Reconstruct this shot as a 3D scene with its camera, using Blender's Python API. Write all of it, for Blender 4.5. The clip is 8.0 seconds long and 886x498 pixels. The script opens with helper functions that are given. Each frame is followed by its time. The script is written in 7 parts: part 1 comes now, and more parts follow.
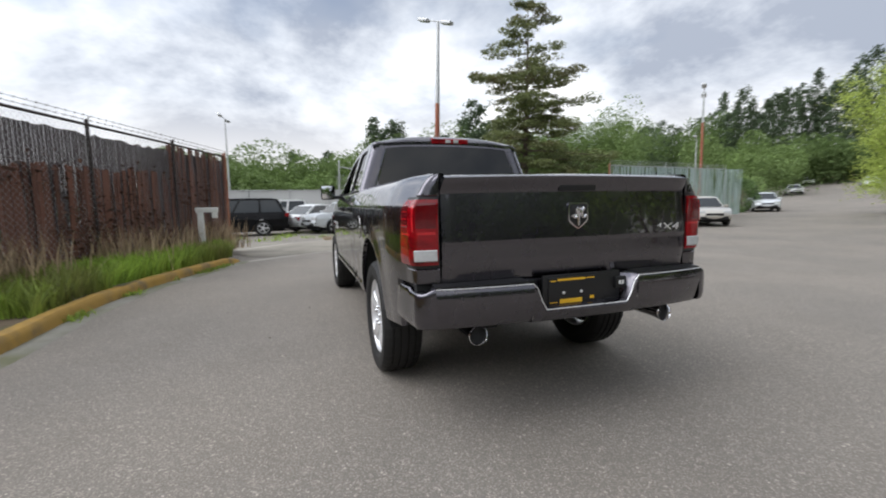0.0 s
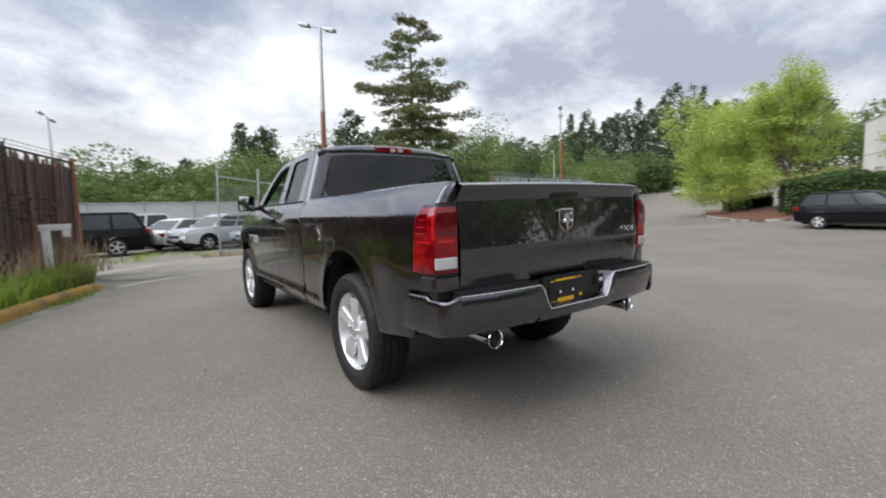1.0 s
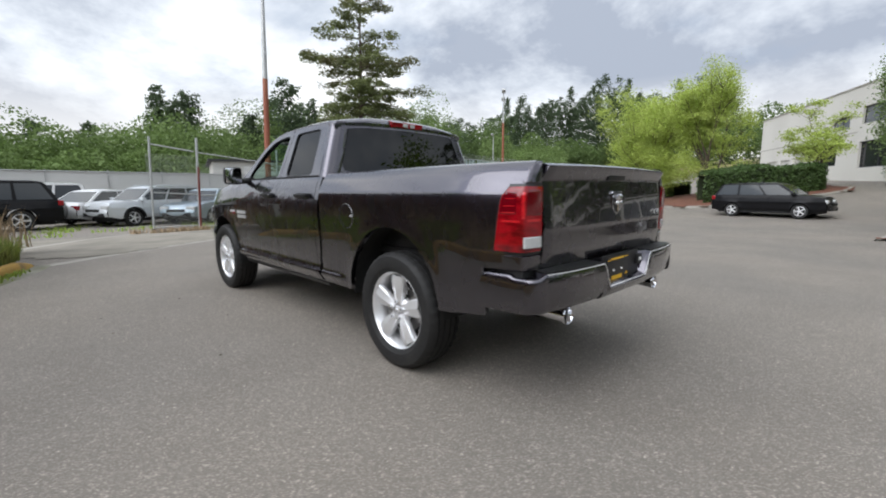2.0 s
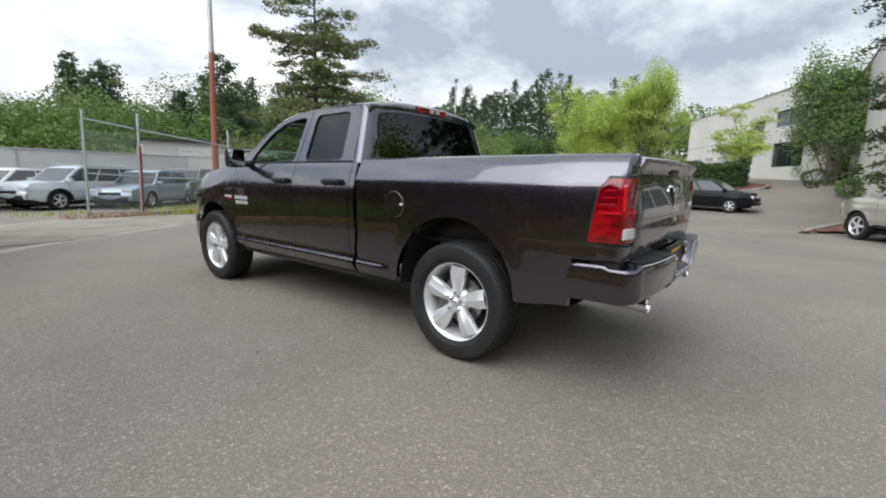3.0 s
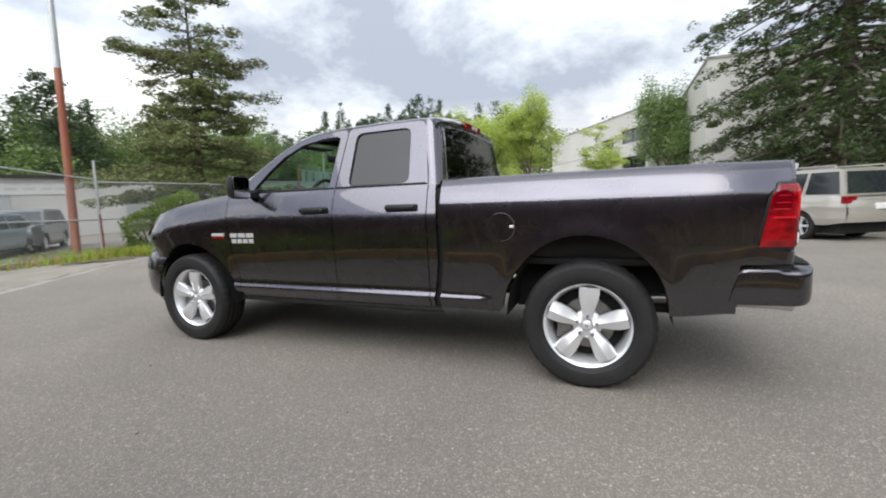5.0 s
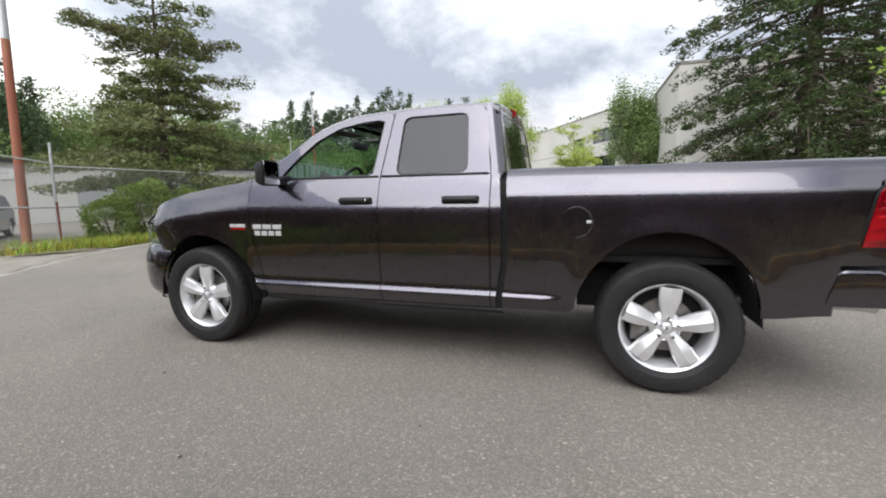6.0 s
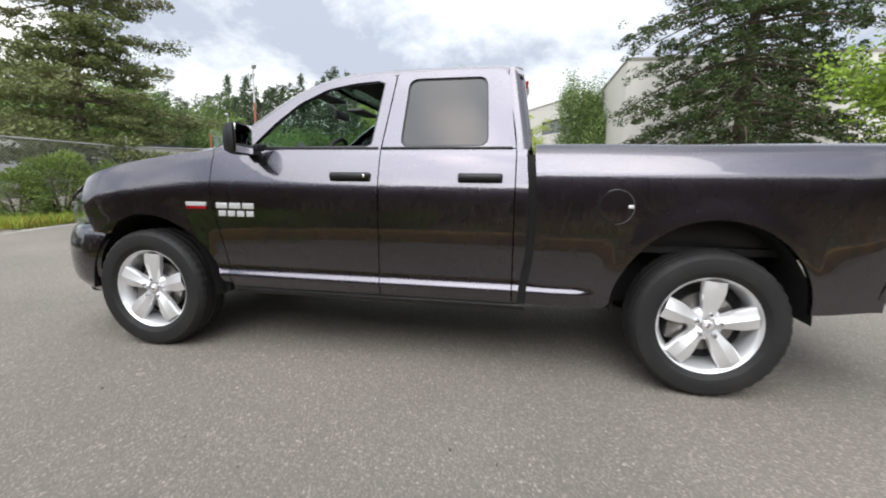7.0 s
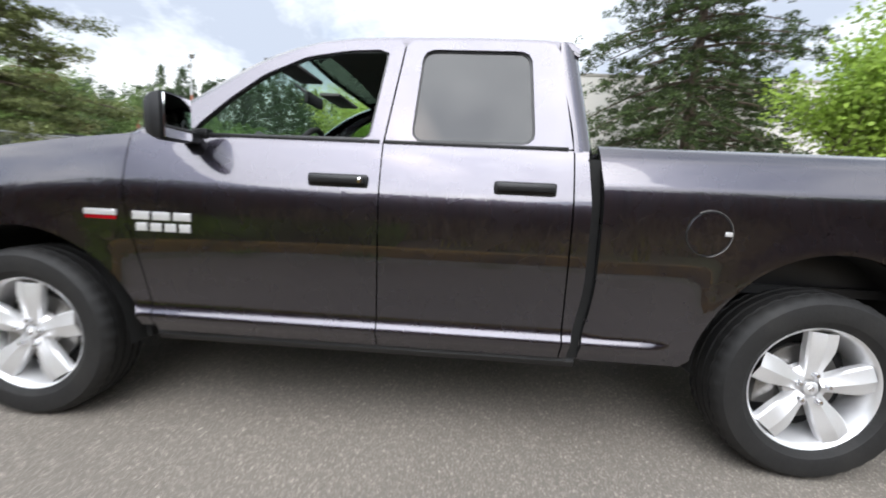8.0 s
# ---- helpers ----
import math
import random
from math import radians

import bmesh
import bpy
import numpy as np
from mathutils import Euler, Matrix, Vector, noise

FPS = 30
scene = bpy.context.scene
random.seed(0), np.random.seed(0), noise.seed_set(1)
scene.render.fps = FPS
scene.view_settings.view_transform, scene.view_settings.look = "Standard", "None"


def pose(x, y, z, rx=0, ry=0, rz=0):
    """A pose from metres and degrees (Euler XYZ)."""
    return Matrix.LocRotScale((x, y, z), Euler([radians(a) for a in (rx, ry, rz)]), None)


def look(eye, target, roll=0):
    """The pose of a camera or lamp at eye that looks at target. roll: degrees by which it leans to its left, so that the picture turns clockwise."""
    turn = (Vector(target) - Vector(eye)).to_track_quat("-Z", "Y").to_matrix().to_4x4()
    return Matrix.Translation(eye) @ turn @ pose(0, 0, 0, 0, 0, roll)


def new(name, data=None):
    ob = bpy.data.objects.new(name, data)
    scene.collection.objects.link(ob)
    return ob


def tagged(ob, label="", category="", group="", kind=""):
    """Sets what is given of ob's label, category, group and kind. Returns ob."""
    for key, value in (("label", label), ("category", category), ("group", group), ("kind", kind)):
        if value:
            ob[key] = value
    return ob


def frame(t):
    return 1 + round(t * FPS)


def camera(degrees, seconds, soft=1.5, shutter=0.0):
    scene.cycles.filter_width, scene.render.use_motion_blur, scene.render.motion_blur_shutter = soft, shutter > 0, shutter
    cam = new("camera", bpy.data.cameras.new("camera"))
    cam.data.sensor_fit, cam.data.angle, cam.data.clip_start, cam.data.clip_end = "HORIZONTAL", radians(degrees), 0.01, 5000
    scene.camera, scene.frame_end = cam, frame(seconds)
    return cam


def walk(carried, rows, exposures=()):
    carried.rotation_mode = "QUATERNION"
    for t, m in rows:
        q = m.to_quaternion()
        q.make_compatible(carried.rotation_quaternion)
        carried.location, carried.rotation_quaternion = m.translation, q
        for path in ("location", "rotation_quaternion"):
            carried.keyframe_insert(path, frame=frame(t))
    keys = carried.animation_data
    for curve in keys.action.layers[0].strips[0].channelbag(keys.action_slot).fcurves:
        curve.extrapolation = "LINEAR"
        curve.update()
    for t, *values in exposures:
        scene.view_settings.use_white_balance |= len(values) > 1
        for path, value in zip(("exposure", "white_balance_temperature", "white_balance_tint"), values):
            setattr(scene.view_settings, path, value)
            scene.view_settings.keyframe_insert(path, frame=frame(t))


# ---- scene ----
# ---- camera ----
cam = camera(92.2, 8.0, soft=1.9, shutter=0.4)
PATH = [
    (0, (-1.495, -3.142, 1.234), (-0.859, -1.258, 1.024), -1.1),
    (0.3, (-1.687, -3.076, 1.253), (-0.88, -1.257, 1.048), 0.0),
    (0.5, (-1.812, -2.976, 1.232), (-0.876, -1.216, 1.067), -1.4),
    (1, (-2.126, -2.821, 1.238), (-0.986, -1.187, 1.061), -2.1),
    (1.2, (-2.244, -2.734, 1.228), (-1.009, -1.175, 1.024), -1.4),
    (2.3, (-2.914, -2.163, 1.25), (-1.512, -0.765, 0.968), -0.5),
    (2.5, (-3.035, -2.047, 1.244), (-1.587, -0.693, 0.976), -0.6),
    (3, (-3.229, -1.694, 1.244), (-1.684, -0.466, 0.917), 1.0),
    (3.5, (-3.377, -1.31, 1.247), (-1.767, -0.179, 0.887), -0.0),
    (4, (-3.549, -0.94, 1.261), (-1.846, 0.058, 0.942), -2.3),
    (4.5, (-3.649, -0.546, 1.26), (-1.891, 0.367, 0.986), -3.6),
    (5, (-3.744, -0.185, 1.249), (-1.909, 0.577, 1.017), -2.3),
    (5.2, (-3.776, -0.038, 1.247), (-1.915, 0.654, 1.006), -2.2),
    (6.5, (-3.642, 0.795, 1.22), (-1.734, 1.326, 0.938), 0.2),
    (7, (-3.439, 1.025, 1.181), (-1.498, 1.389, 0.864), 0.7),
    (7.2, (-3.315, 1.105, 1.17), (-1.378, 1.531, 0.91), -0.4),
    (7.5, (-3.125, 1.256, 1.19), (-1.186, 1.64, 0.884), 1.6),
    (8, (-2.778, 1.493, 1.183), (-0.801, 1.614, 0.902), 2.7),
]
walk(cam, [(t, look(eye, target, roll)) for t, eye, target, roll in PATH], [(0, -0.04, 6550, 11), (2.5, -0.02, 6500, 10), (4, 0.13, 6560, 10), (5, 0.17, 6600, 10), (7, 0.33, 6700, 10), (8, 0.52, 6550, 10)])

# ---- sky and sun ----
SUN_EL, SUN_AZ = 44.0, 172.0  # the sun stands behind bright cloud, over the driver's side


def world_sky():
    w = bpy.data.worlds.new("sky")
    scene.world = w
    w.use_nodes = True
    n, l = w.node_tree.nodes, w.node_tree.links
    n.clear()
    out, bg = n.new("ShaderNodeOutputWorld"), n.new("ShaderNodeBackground")
    sky = n.new("ShaderNodeTexSky")
    sky.sky_type, sky.sun_disc = "NISHITA", False
    sky.sun_elevation, sky.sun_rotation = radians(SUN_EL), radians(90 - SUN_AZ)
    tc, sep = n.new("ShaderNodeTexCoord"), n.new("ShaderNodeSeparateXYZ")
    l.new(tc.outputs["Generated"], sep.inputs[0])
    up = n.new("ShaderNodeMath")
    up.operation = "MAXIMUM"
    up.inputs[1].default_value = 0.0
    l.new(sep.outputs[2], up.inputs[0])
    add = n.new("ShaderNodeMath")
    add.operation = "ADD"
    add.inputs[1].default_value = 0.34
    l.new(up.outputs[0], add.inputs[0])
    div = []
    for i in (0, 1):
        d = n.new("ShaderNodeMath")
        d.operation = "DIVIDE"
        l.new(sep.outputs[i], d.inputs[0])
        l.new(add.outputs[0], d.inputs[1])
        div.append(d)
    com = n.new("ShaderNodeCombineXYZ")
    l.new(div[0].outputs[0], com.inputs[0])
    l.new(div[1].outputs[0], com.inputs[1])
    com.inputs[2].default_value = 3.7
    big = n.new("ShaderNodeTexNoise")
    big.inputs["Scale"].default_value, big.inputs["Detail"].default_value = 1.0, 7.0
    big.inputs["Roughness"].default_value, big.inputs["Distortion"].default_value = 0.62, 0.2
    l.new(com.outputs[0], big.inputs["Vector"])
    ramp = n.new("ShaderNodeValToRGB")
    e = ramp.color_ramp.elements
    e[0].position, e[0].color = 0.42, (0.42, 0.475, 0.575, 1)
    e[1].position, e[1].color = 0.62, (1.12, 1.14, 1.16, 1)
    m = e.new(0.53)
    m.color = (0.80, 0.86, 0.94, 1)
    l.new(big.outputs["Fac"], ramp.inputs[0])
    # white haze towards the horizon
    hz = n.new("ShaderNodeMapRange")
    hz.inputs[1].default_value, hz.inputs[2].default_value = 0.05, 0.22
    hz.inputs[3].default_value, hz.inputs[4].default_value = 0.92, 0.0
    l.new(sep.outputs[2], hz.inputs[0])
    hmix = n.new("ShaderNodeMix")
    hmix.data_type = "RGBA"
    l.new(hz.outputs[0], hmix.inputs[0])
    l.new(ramp.outputs[0], hmix.inputs[6])
    hmix.inputs[7].default_value = (1.08, 1.07, 1.05, 1)
    # thin gaps through which the clear sky shows
    sk = n.new("ShaderNodeVectorMath")
    sk.operation = "SCALE"
    sk.inputs["Scale"].default_value = 0.11
    l.new(sky.outputs[0], sk.inputs[0])
    gap = n.new("ShaderNodeTexNoise")
    gap.inputs["Scale"].default_value, gap.inputs["Detail"].default_value = 1.3, 4.0
    l.new(com.outputs[0], gap.inputs["Vector"])
    gr = n.new("ShaderNodeMapRange")
    gr.inputs[1].default_value, gr.inputs[2].default_value = 0.57, 0.70
    gr.inputs[3].default_value, gr.inputs[4].default_value = 0.0, 0.6
    l.new(gap.outputs["Fac"], gr.inputs[0])
    mix = n.new("ShaderNodeMix")
    mix.data_type = "RGBA"
    l.new(gr.outputs[0], mix.inputs[0])
    l.new(hmix.outputs[2], mix.inputs[6])
    l.new(sk.outputs[0], mix.inputs[7])
    # broad glow of the cloud in front of the sun
    dot = n.new("ShaderNodeVectorMath")
    dot.operation = "DOT_PRODUCT"
    nrm = n.new("ShaderNodeVectorMath")
    nrm.operation = "NORMALIZE"
    l.new(tc.outputs["Generated"], nrm.inputs[0])
    l.new(nrm.outputs[0], dot.inputs[0])
    a, e_ = radians(SUN_AZ), radians(SUN_EL)
    dot.inputs[1].default_value = (math.cos(a) * math.cos(e_), math.sin(a) * math.cos(e_), math.sin(e_))
    node = dot.outputs["Value"]
    for op, v in (("MAXIMUM", 0.0), ("POWER", 6.0), ("MULTIPLY", 2.9), ("ADD", 1.0)):
        q = n.new("ShaderNodeMath")
        q.operation = op
        q.inputs[1].default_value = v
        l.new(node, q.inputs[0])
        node = q.outputs[0]
    glow = n.new("ShaderNodeVectorMath")
    glow.operation = "SCALE"
    l.new(mix.outputs[2], glow.inputs[0])
    # an overcast sky grows brighter towards the zenith
    zen = n.new("ShaderNodeMath")
    zen.operation = "MULTIPLY_ADD"
    zz = n.new("ShaderNodeMath")
    zz.operation = "MULTIPLY"
    l.new(up.outputs[0], zz.inputs[0])
    l.new(up.outputs[0], zz.inputs[1])
    l.new(zz.outputs[0], zen.inputs[0])
    zen.inputs[1].default_value, zen.inputs[2].default_value = 0.25, 0.0
    tot = n.new("ShaderNodeMath")
    l.new(zen.outputs[0], tot.inputs[0])
    l.new(node, tot.inputs[1])
    l.new(tot.outputs[0], glow.inputs["Scale"])
    l.new(glow.outputs[0], bg.inputs["Color"])
    bg.inputs["Strength"].default_value = 1.12
    l.new(bg.outputs[0], out.inputs[0])


world_sky()
sun = new("sun", bpy.data.lights.new("sun", "SUN"))
sun.data.energy, sun.data.angle, sun.data.color = 1.7, radians(60), (1.0, 0.98, 0.95)
_d = Vector((math.cos(radians(SUN_AZ)) * math.cos(radians(SUN_EL)), math.sin(radians(SUN_AZ)) * math.cos(radians(SUN_EL)), math.sin(radians(SUN_EL))))
sun.matrix_world = look(_d * 60, (0, 0, 0))


# ---- materials ----
def mat(name, base, rough=0.6, metal=0.0, var=0.15, scale=8.0, fine=90.0, bump=0.0, bump_scale=60.0, coat=0.0, island=0.0,
        obj=0.0, spec=0.5, second=None, sec_scale=1.5, sec_at=0.55, sec_w=0.12, trans=0.0, emit=None, leaf=0.0, streak=1.0):
    """A surface with variation at two scales, an optional second colour in patches, and fine relief."""
    m = bpy.data.materials.new(name)
    m.use_nodes = True
    n, l = m.node_tree.nodes, m.node_tree.links
    b = n["Principled BSDF"]
    b.inputs["Roughness"].default_value, b.inputs["Metallic"].default_value = rough, metal
    b.inputs["Specular IOR Level"].default_value = spec
    b.inputs["Coat Weight"].default_value, b.inputs["Coat Roughness"].default_value = coat, 0.02
    b.inputs["Transmission Weight"].default_value = trans
    tc, mp = n.new("ShaderNodeTexCoord"), n.new("ShaderNodeMapping")
    mp.inputs["Scale"].default_value = (1, 1, 1 / streak)
    l.new(tc.outputs["Object"], mp.inputs[0])

    def tex(s, d):
        t = n.new("ShaderNodeTexNoise")
        t.inputs["Scale"].default_value, t.inputs["Detail"].default_value = s, d
        l.new(mp.outputs[0], t.inputs["Vector"])
        return t.outputs["Fac"]

    def mathn(op, a, c):
        q = n.new("ShaderNodeMath")
        q.operation = op
        for i, v in ((0, a), (1, c)):
            if isinstance(v, (int, float)):
                q.inputs[i].default_value = v
            else:
                l.new(v, q.inputs[i])
        return q.outputs[0]

    value = mathn("ADD", mathn("MULTIPLY", mathn("SUBTRACT", tex(scale, 5), 0.5), 2 * var),
                  mathn("MULTIPLY", mathn("SUBTRACT", tex(fine, 3), 0.5), 1.6 * var))
    if island:
        g = n.new("ShaderNodeNewGeometry")
        value = mathn("ADD", value, mathn("MULTIPLY", mathn("SUBTRACT", g.outputs["Random Per Island"], 0.5), 2 * island))
    if obj:
        o = n.new("ShaderNodeObjectInfo")
        value = mathn("ADD", value, mathn("MULTIPLY", mathn("SUBTRACT", o.outputs["Random"], 0.5), 2 * obj))
    value = mathn("MAXIMUM", mathn("ADD", value, 1.0), 0.05)
    colour = n.new("ShaderNodeRGB")
    colour.outputs[0].default_value = (*base, 1)
    c = colour.outputs[0]
    if second:
        mx = n.new("ShaderNodeMix")
        mx.data_type = "RGBA"
        mr = n.new("ShaderNodeMapRange")
        mr.inputs[1].default_value, mr.inputs[2].default_value = sec_at - sec_w, sec_at + sec_w
        l.new(tex(sec_scale, 6), mr.inputs[0])
        l.new(mr.outputs[0], mx.inputs[0])
        l.new(c, mx.inputs[6])
        mx.inputs[7].default_value = (*second, 1)
        c = mx.outputs[2]
    vm = n.new("ShaderNodeVectorMath")
    vm.operation = "SCALE"
    l.new(c, vm.inputs[0])
    l.new(value, vm.inputs["Scale"])
    l.new(vm.outputs[0], b.inputs["Base Color"])
    if rough > 0.15:
        r = mathn("ADD", mathn("MULTIPLY", mathn("SUBTRACT", tex(scale * 2.3, 3), 0.5), 0.25 * rough), rough)
        l.new(r, b.inputs["Roughness"])
    if bump:
        bp = n.new("ShaderNodeBump")
        bp.inputs["Strength"].default_value, bp.inputs["Distance"].default_value = 1.0, bump
        l.new(tex(bump_scale, 3), bp.inputs["Height"])
        l.new(bp.outputs[0], b.inputs["Normal"])
    if leaf:  # light that comes through thin leaves
        tr, mixs = n.new("ShaderNodeBsdfTranslucent"), n.new("ShaderNodeMixShader")
        mixs.inputs[0].default_value = leaf
        l.new(vm.outputs[0], tr.inputs[0])
        l.new(b.outputs[0], mixs.inputs[1])
        l.new(tr.outputs[0], mixs.inputs[2])
        l.new(mixs.outputs[0], n["Material Output"].inputs[0])
    if emit:
        b.inputs["Emission Color"].default_value, b.inputs["Emission Strength"].default_value = (*emit[:3], 1), emit[3]
    return m


def glass(name, tint, rough=0.0, ior=1.5):
    """A thin pane: clear or tinted from within, mirroring the sky more at a slant."""
    m = bpy.data.materials.new(name)
    m.use_nodes = True
    n, l = m.node_tree.nodes, m.node_tree.links
    n.remove(n["Principled BSDF"])
    t, g, f, x = n.new("ShaderNodeBsdfTransparent"), n.new("ShaderNodeBsdfGlossy"), n.new("ShaderNodeLayerWeight"), n.new("ShaderNodeMixShader")
    t.inputs[0].default_value = (*tint, 1)
    g.inputs["Roughness"].default_value = rough
    f.inputs["Blend"].default_value = 0.5
    p, r = n.new("ShaderNodeMath"), n.new("ShaderNodeMapRange")
    p.operation = "POWER"
    p.inputs[1].default_value = 5.0
    r.inputs[3].default_value, r.inputs[4].default_value = ((ior - 1) / (ior + 1)) ** 2, 1.0
    l.new(f.outputs["Facing"], p.inputs[0])
    l.new(p.outputs[0], r.inputs[0])
    l.new(r.outputs[0], x.inputs[0])
    l.new(t.outputs[0], x.inputs[1])
    l.new(g.outputs[0], x.inputs[2])
    l.new(x.outputs[0], n["Material Output"].inputs[0])
    return m


PAINT = mat("granite_metallic_paint", (0.063, 0.057, 0.073), 0.27, 1.0, var=0.04, scale=3, fine=900, coat=1.0)
PAINT.node_tree.nodes["Principled BSDF"].inputs["Coat IOR"].default_value = 1.75
BLACK_TRIM = mat("black_plastic", (0.009, 0.009, 0.010), 0.40, var=0.1, bump=0.0004, bump_scale=500)
LINER = mat("wheel_liner", (0.008, 0.008, 0.008), 0.85, var=0.2)
RUBBER = mat("tyre_rubber", (0.0085, 0.0082, 0.0082), 0.68, var=0.18, scale=14, second=(0.016, 0.015, 0.014), sec_scale=5, sec_at=0.62, bump=0.0012, bump_scale=70)
CHROME = mat("chrome", (0.72, 0.72, 0.74), 0.06, 1.0, var=0.02)
ALLOY = mat("silver_alloy", (0.80, 0.80, 0.81), 0.34, 0.6, var=0.05, scale=6, coat=0.5)
DISC = mat("brake_steel", (0.30, 0.29, 0.28), 0.38, 0.9, var=0.15)
RED_LENS = mat("red_lens", (0.27, 0.002, 0.007), 0.12, var=0.25, scale=16, fine=60, coat=0.6, spec=0.3, second=(0.09, 0.0, 0.002), sec_scale=6, sec_at=0.55, sec_w=0.08, streak=0.35)
DARK_RED = mat("dark_red_lens", (0.12, 0.0, 0.004), 0.10, var=0.3, scale=18, coat=0.6)
BRIGHT_RED = mat("bright_red_lens", (0.52, 0.012, 0.018), 0.15, var=0.35, scale=30, coat=0.6)
CLEAR_LENS = mat("clear_lens", (0.52, 0.53, 0.53), 0.12, var=0.15, scale=30, coat=1.0)
AMBER = mat("yellow_print", (0.75, 0.43, 0.02), 0.5, var=0.08)
WHITE_PRINT = mat("white_print", (0.75, 0.75, 0.74), 0.5, var=0.05)
CABIN = mat("cabin_plastic", (0.05, 0.05, 0.052), 0.7, var=0.12, bump=0.0005, bump_scale=300)
CLOTH = mat("grey_seat_cloth", (0.13, 0.125, 0.12), 0.9, var=0.12, fine=400, bump=0.001, bump_scale=400)
HEADLINER = mat("headliner", (0.11, 0.105, 0.10), 0.95, var=0.06)
PRIVACY = glass("privacy_glass", (0.012, 0.012, 0.013), ior=1.62)
CLEAR = glass("clear_glass", (0.54, 0.71, 0.62))
LAMP_GLASS = glass("lamp_cover", (0.90, 0.93, 0.93))
MIRROR = mat("mirror_face", (0.85, 0.86, 0.88), 0.02, 1.0, var=0.0)

def asphalt():
    """Worn asphalt: grey binder, pale and dark stone chips, broad stains."""
    m = mat("worn_asphalt", (0.240, 0.211, 0.178), 0.88, var=0.20, scale=1.4, fine=34, bump=0.005, bump_scale=85,
            second=(0.192, 0.172, 0.149), sec_scale=0.35, sec_at=0.5, sec_w=0.16)
    n, l = m.node_tree.nodes, m.node_tree.links
    b = n["Principled BSDF"]
    base = b.inputs["Base Color"].links[0].from_socket
    tc = n.new("ShaderNodeTexCoord")
    col = base
    for size, low, high, amount in ((165.0, 0.70, 1.5, 0.75), (80.0, 0.98, 2.2, 0.36)):
        v, mr, sc, mx = n.new("ShaderNodeTexVoronoi"), n.new("ShaderNodeMapRange"), n.new("ShaderNodeVectorMath"), n.new("ShaderNodeSeparateColor")
        v.inputs["Scale"].default_value = size
        l.new(tc.outputs["Object"], v.inputs["Vector"])
        l.new(v.outputs["Color"], mx.inputs[0])
        p = n.new("ShaderNodeMath")
        p.operation = "POWER"
        l.new(mx.outputs[0], p.inputs[0])
        p.inputs[1].default_value = 5.0 if size > 100 else 30.0
        mr.inputs[3].default_value, mr.inputs[4].default_value = 1 - (1 - low) * amount, 1 + (high - 1) * amount * 1.6
        l.new(p.outputs[0], mr.inputs[0])
        sc.operation = "SCALE"
        l.new(col, sc.inputs[0])
        l.new(mr.outputs[0], sc.inputs["Scale"])
        col = sc.outputs[0]
    l.new(col, b.inputs["Base Color"])
    return m


ASPHALT = asphalt()
CONCRETE = mat("concrete", (0.33, 0.31, 0.27), 0.85, var=0.16, scale=2.2, bump=0.003, bump_scale=60, second=(0.25, 0.235, 0.205), sec_scale=1.1)
GUTTER = mat("dirty_gutter_concrete", (0.22, 0.21, 0.18), 0.9, var=0.25, scale=2.5, bump=0.004, bump_scale=40, second=(0.13, 0.13, 0.075), sec_scale=1.4, sec_at=0.5)
YELLOW_KERB = mat("worn_yellow_kerb_paint", (0.38, 0.225, 0.045), 0.75, var=0.2, scale=7, bump=0.004, bump_scale=35, second=(0.17, 0.125, 0.065), sec_scale=3.2, sec_at=0.56)
SOIL = mat("soil", (0.13, 0.095, 0.06), 0.95, var=0.25, scale=3, bump=0.02, bump_scale=12, second=(0.09, 0.12, 0.035), sec_scale=0.8)
MULCH = mat("bark_mulch", (0.15, 0.062, 0.038), 0.95, var=0.3, scale=6, bump=0.03, bump_scale=18)
DIRT = mat("dry_grass_slope", (0.34, 0.26, 0.14), 0.95, var=0.2, scale=0.5, second=(0.20, 0.20, 0.08), sec_scale=0.12, bump=0.05, bump_scale=3)
GRASS = mat("grass_blades", (0.32, 0.47, 0.07), 0.7, var=0.1, island=0.4, scale=0.7, second=(0.19, 0.20, 0.055), sec_scale=0.5, leaf=0.4)
DRYGRASS = mat("dry_weed_stems", (0.42, 0.31, 0.19), 0.8, var=0.1, island=0.4)
YELLOWWEED = mat("yellow_weeds", (0.4, 0.36, 0.06), 0.8, var=0.1, island=0.35, leaf=0.4)
BARK = mat("bark", (0.10, 0.075, 0.055), 0.9, var=0.3, scale=5, bump=0.02, bump_scale=22, streak=4)
PINE = mat("pine_needles", (0.150, 0.178, 0.062), 0.65, var=0.15, island=0.45, scale=0.5, second=(0.13, 0.095, 0.045), sec_scale=0.45, sec_at=0.62, leaf=0.22)
FIR = mat("fir_needles", (0.046, 0.074, 0.017), 0.65, var=0.30, island=0.75, scale=0.6, leaf=0.18)
LOCUST = mat("locust_leaves", (0.43, 0.52, 0.12), 0.6, var=0.2, island=0.25, scale=0.5, leaf=0.35)
BIRCH = mat("birch_leaves", (0.18, 0.26, 0.085), 0.6, var=0.15, island=0.4, scale=0.6, leaf=0.3)
MAPLE = mat("fresh_leaves", (0.30, 0.43, 0.07), 0.6, var=0.1, island=0.4, scale=0.6, leaf=0.4)
HEDGE = mat("hedge_leaves", (0.09, 0.15, 0.045), 0.6, var=0.15, island=0.45, scale=1.2, leaf=0.4)
BUSH = mat("bush_leaves", (0.215, 0.285, 0.085), 0.6, var=0.15, island=0.4, scale=0.9, leaf=0.4)
WOODS_L = mat("far_broadleaf", (0.145, 0.215, 0.062), 0.8, var=0.55, island=0.13, scale=0.09, leaf=0.25)
